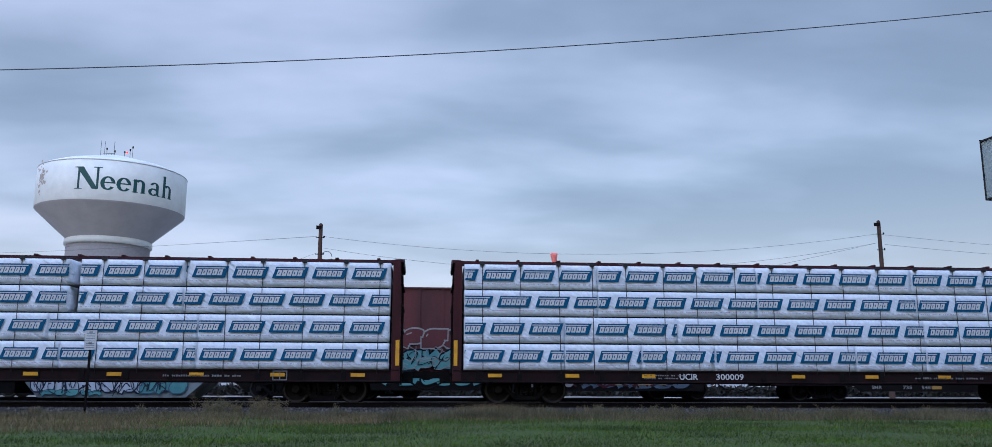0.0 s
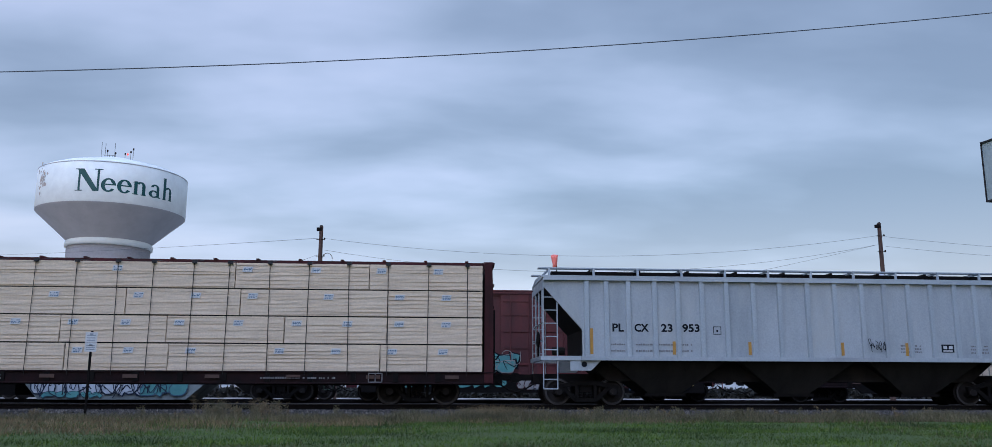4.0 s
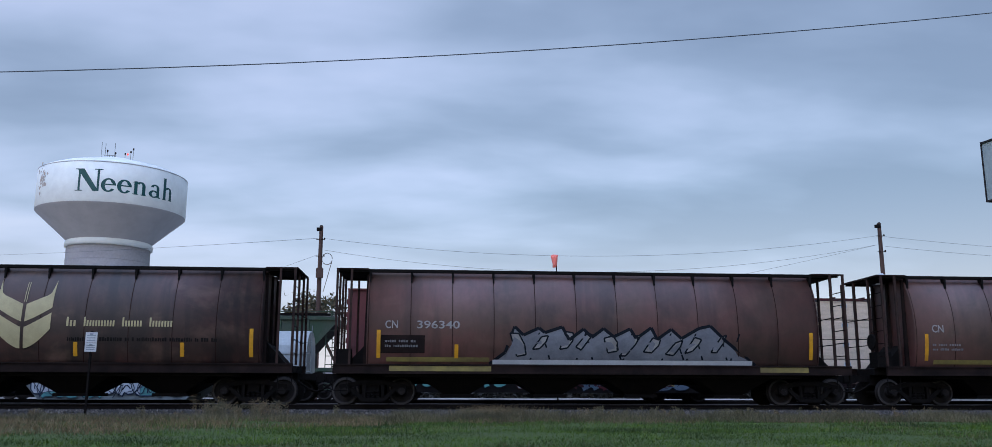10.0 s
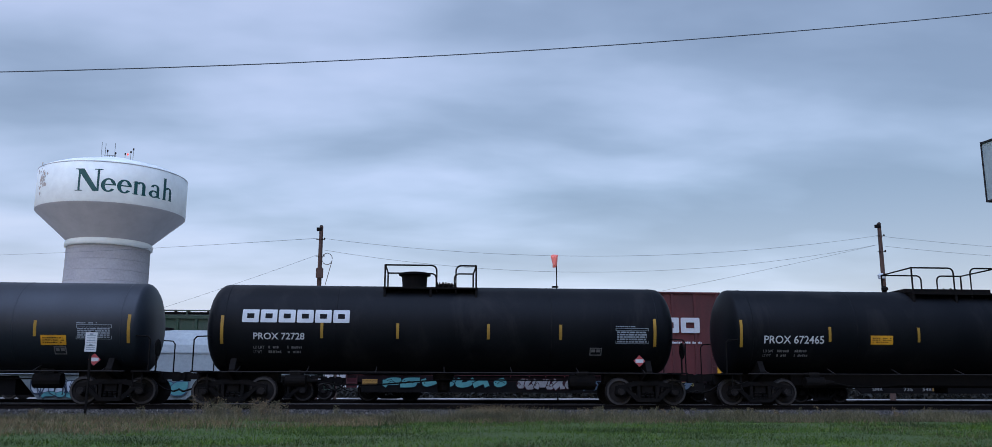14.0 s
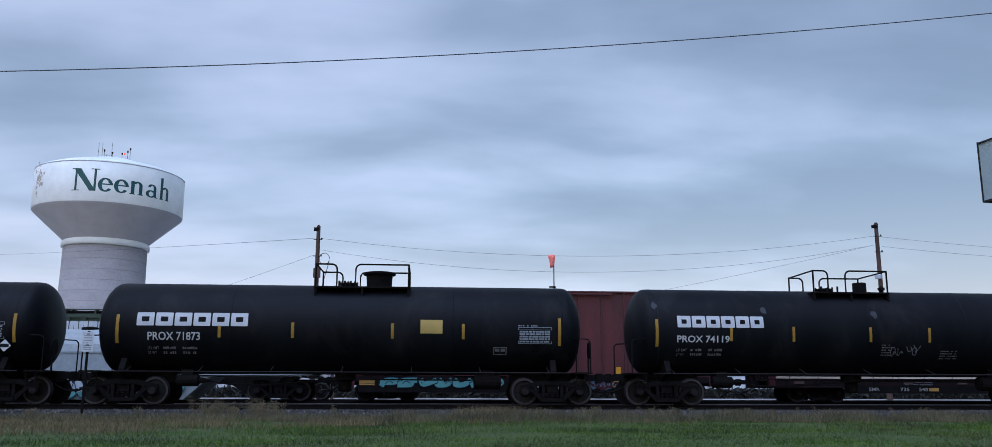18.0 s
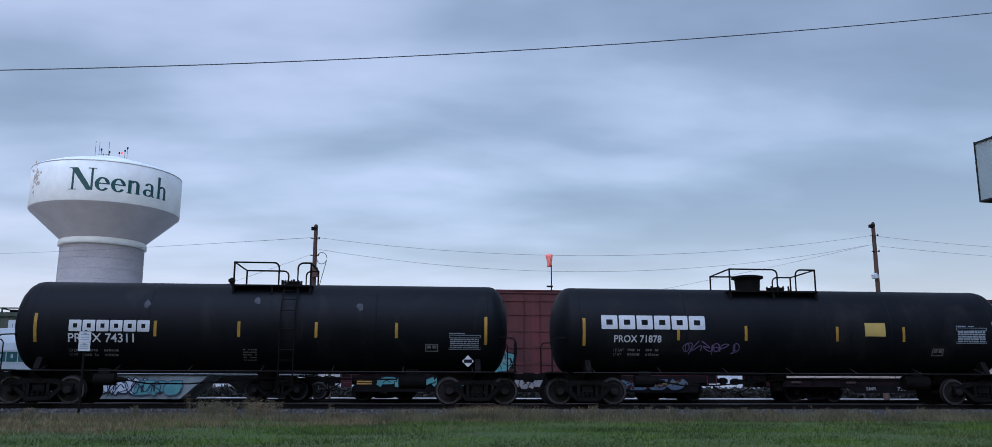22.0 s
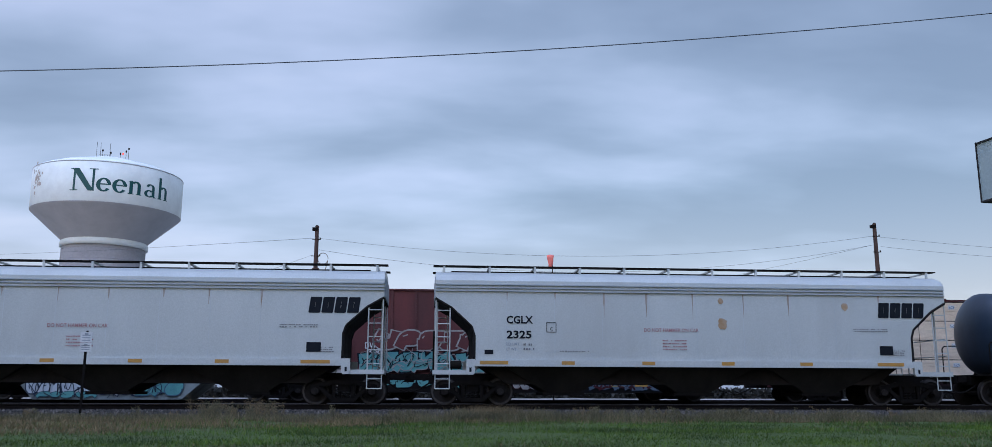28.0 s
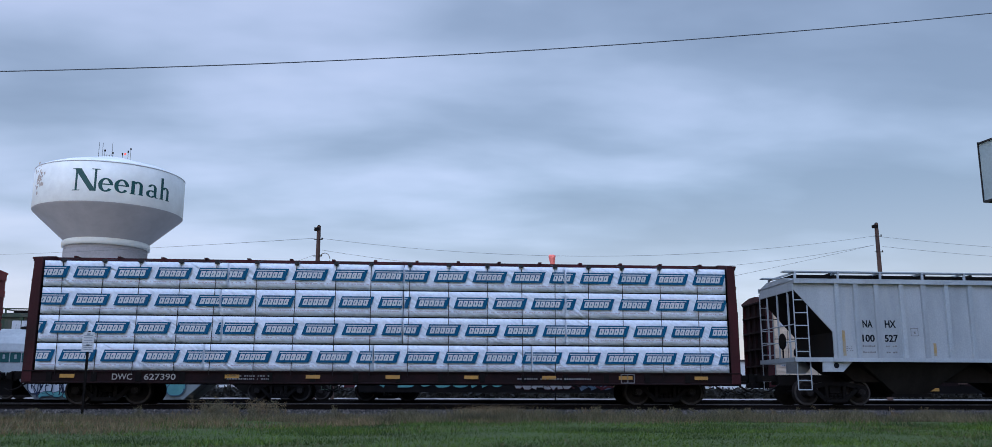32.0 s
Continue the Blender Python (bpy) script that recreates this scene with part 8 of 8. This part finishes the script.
tank_car(-136.88, 7.68, ST, SLATE, brand=(-6.45, -2.94, 2.36, 2.82), mark=("PROX 76515", -6.24, -4.48, 2.01, 2.25), stencils=((1.74, 2.38, 1.65, 1.89), (3.59, 4.27, 1.63, 1.85), (-0.77, -0.08, 1.63, 1.67),), strips=(-3.87, -1.49, 1.36, 3.82), tall=(-7.06, 6.91), table=(5.28, 6.42, 1.89, 2.42), placard=(6.28, 1.37), rails=((-1.06, .22, "L"), (.82, 1.07, "R")), loops=True, vents=(-1.59,), ladder_at=(0.24, 0.69), panels=((2.49, 3.25, 1.77, 2.07),), patches=((-1.7, 3.1, .22, .35),), seed=22)
tank_car(-153.85, 7.75, "navy tank car with white lettering", NAVY, mark=("PROX 230969", -6.08, -3.8, 1.96, 2.25), strips=(-3.69, -1.54, 1.2, 3.63), tall=(-7.18, 7.09), table=(5.79, 6.88, 1.98, 2.48), placard=(6.4, 1.3), rails=((-1.25, -.40, "L"), (.10, 1.15, "R")), loops=True, hatch=(-.70, .0, 4.34), panels=((1.61, 2.35, 1.98, 2.29),), seed=23)
tank_car(-170.75, 7.65, ST, SLATE, brand=(-6.55, -3.01, 2.34, 2.79), mark=("PROX 230921", -6.27, -4.39, 1.97, 2.22), stencils=((0.76, 1.56, 1.48, 1.77), (3.42, 4.15, 1.50, 1.73),), strips=(-4.11, -1.41, 1.25, 3.93), tall=(-7.19, 6.96), table=(5.33, 6.46, 1.88, 2.41), placard=(6.37, 1.29), rails=((-1.51, -.83, "L"), (-.16, .52, "R")), loops=True, vents=(1.03,), hatch=(-.24, .44, 4.37), ladder_at=(-0.79, -0.28), seed=24)
tf = round_side(R_TANK, Z_TANK)
scrawl("spray_tag", .75, 1.75, 1.55, 1.98, tf, SILVER, t15, 3, .022, 4, "pale sprayed tag")
scrawl("spray_tag", 1.66, 3.5, 1.85, 2.35, tf, FADEDWHITE, t17, 5, .042, 9, "pale sprayed tag")
scrawl("spray_tag", -2.8, -2.0, 1.6, 2.0, tf, SCUFF, t18, 6, .04, 4, "faint sprayed tag")
scrawl("spray_tag", .7, 1.4, 1.6, 2.05, tf, SCUFF, t18, 7, .04, 4, "faint sprayed tag")
scrawl("spray_tag", -3.65, -1.65, 1.6, 2.05, tf, VIOLETINK, t19, 8, .03, 6, "faint violet sprayed tag")
smooth_hopper(-188.53, "pale smooth-sided covered hopper with rust stains", [("CGLX", -6.2, -5.35, 2.55, 2.80), ("2325", -6.2, -5.40, 2.08, 2.33)], seed=31, rust=((.85, 2.62, .18), (.82, 3.35, .10), (5.0, 3.2, .12)))
smooth_hopper(-207.10, "pale smooth-sided covered hopper with dark lettering", [("CGLX", -6.2, -5.35, 2.55, 2.80), ("2374", -6.2, -5.40, 2.08, 2.33)], seed=32)
rib_hopper(-225.35, "light grey ribbed covered hopper with stacked dark lettering", GREY, [("NA", -6.12, -5.78, 2.52, 2.76), ("HX", -5.36, -4.98, 2.52, 2.76), ("100", -6.16, -5.74, 2.05, 2.29), ("841", -5.40, -4.94, 2.05, 2.29)], 8.5, 33, stacked=True)
rib_hopper(-243.70, "light grey ribbed covered hopper with a small green tag", GREY, [("NA", -6.12, -5.78, 2.52, 2.76), ("HX", -5.36, -4.98, 2.52, 2.76), ("100", -6.16, -5.74, 2.05, 2.29), ("527", -5.40, -4.94, 2.05, 2.29)], 8.5, 34, True, (5.6, 6.4, 1.72, 2.15, GREENINK), stacked=True)
lumber_car(-265.17, TL, "panels", [(-5.8, -.6, 4.4), (-5.3, .3, 5.5), (-5.4, .3, 5.5), (-5.2, .3, 5.5)], [("DWC", -8.5, -7.9), ("627390", -7.55, -6.6)], TEAL, seed=35)
red = box_car("bright red box car", BRIGHTRED, 8.05, 4.45, GROUP)
CARS.append((red, -286.5))


def motions():
    """The train runs along the line at a little over sixteen metres a second; wheels roll only near the camera."""
    def gone(t):
        return 16.24578 * (t - 16) + .0161719 * (t - 16) ** 2
    times = [0.5 * k for k in range(65)]
    place = {}
    for car, mid in CARS:
        place[car] = mid
        walk(car, [(t, pose(mid + gone(t), TRACK_Y, 0)) for t in times])
    # wheels turn only within 30 m of the camera, around the time in view
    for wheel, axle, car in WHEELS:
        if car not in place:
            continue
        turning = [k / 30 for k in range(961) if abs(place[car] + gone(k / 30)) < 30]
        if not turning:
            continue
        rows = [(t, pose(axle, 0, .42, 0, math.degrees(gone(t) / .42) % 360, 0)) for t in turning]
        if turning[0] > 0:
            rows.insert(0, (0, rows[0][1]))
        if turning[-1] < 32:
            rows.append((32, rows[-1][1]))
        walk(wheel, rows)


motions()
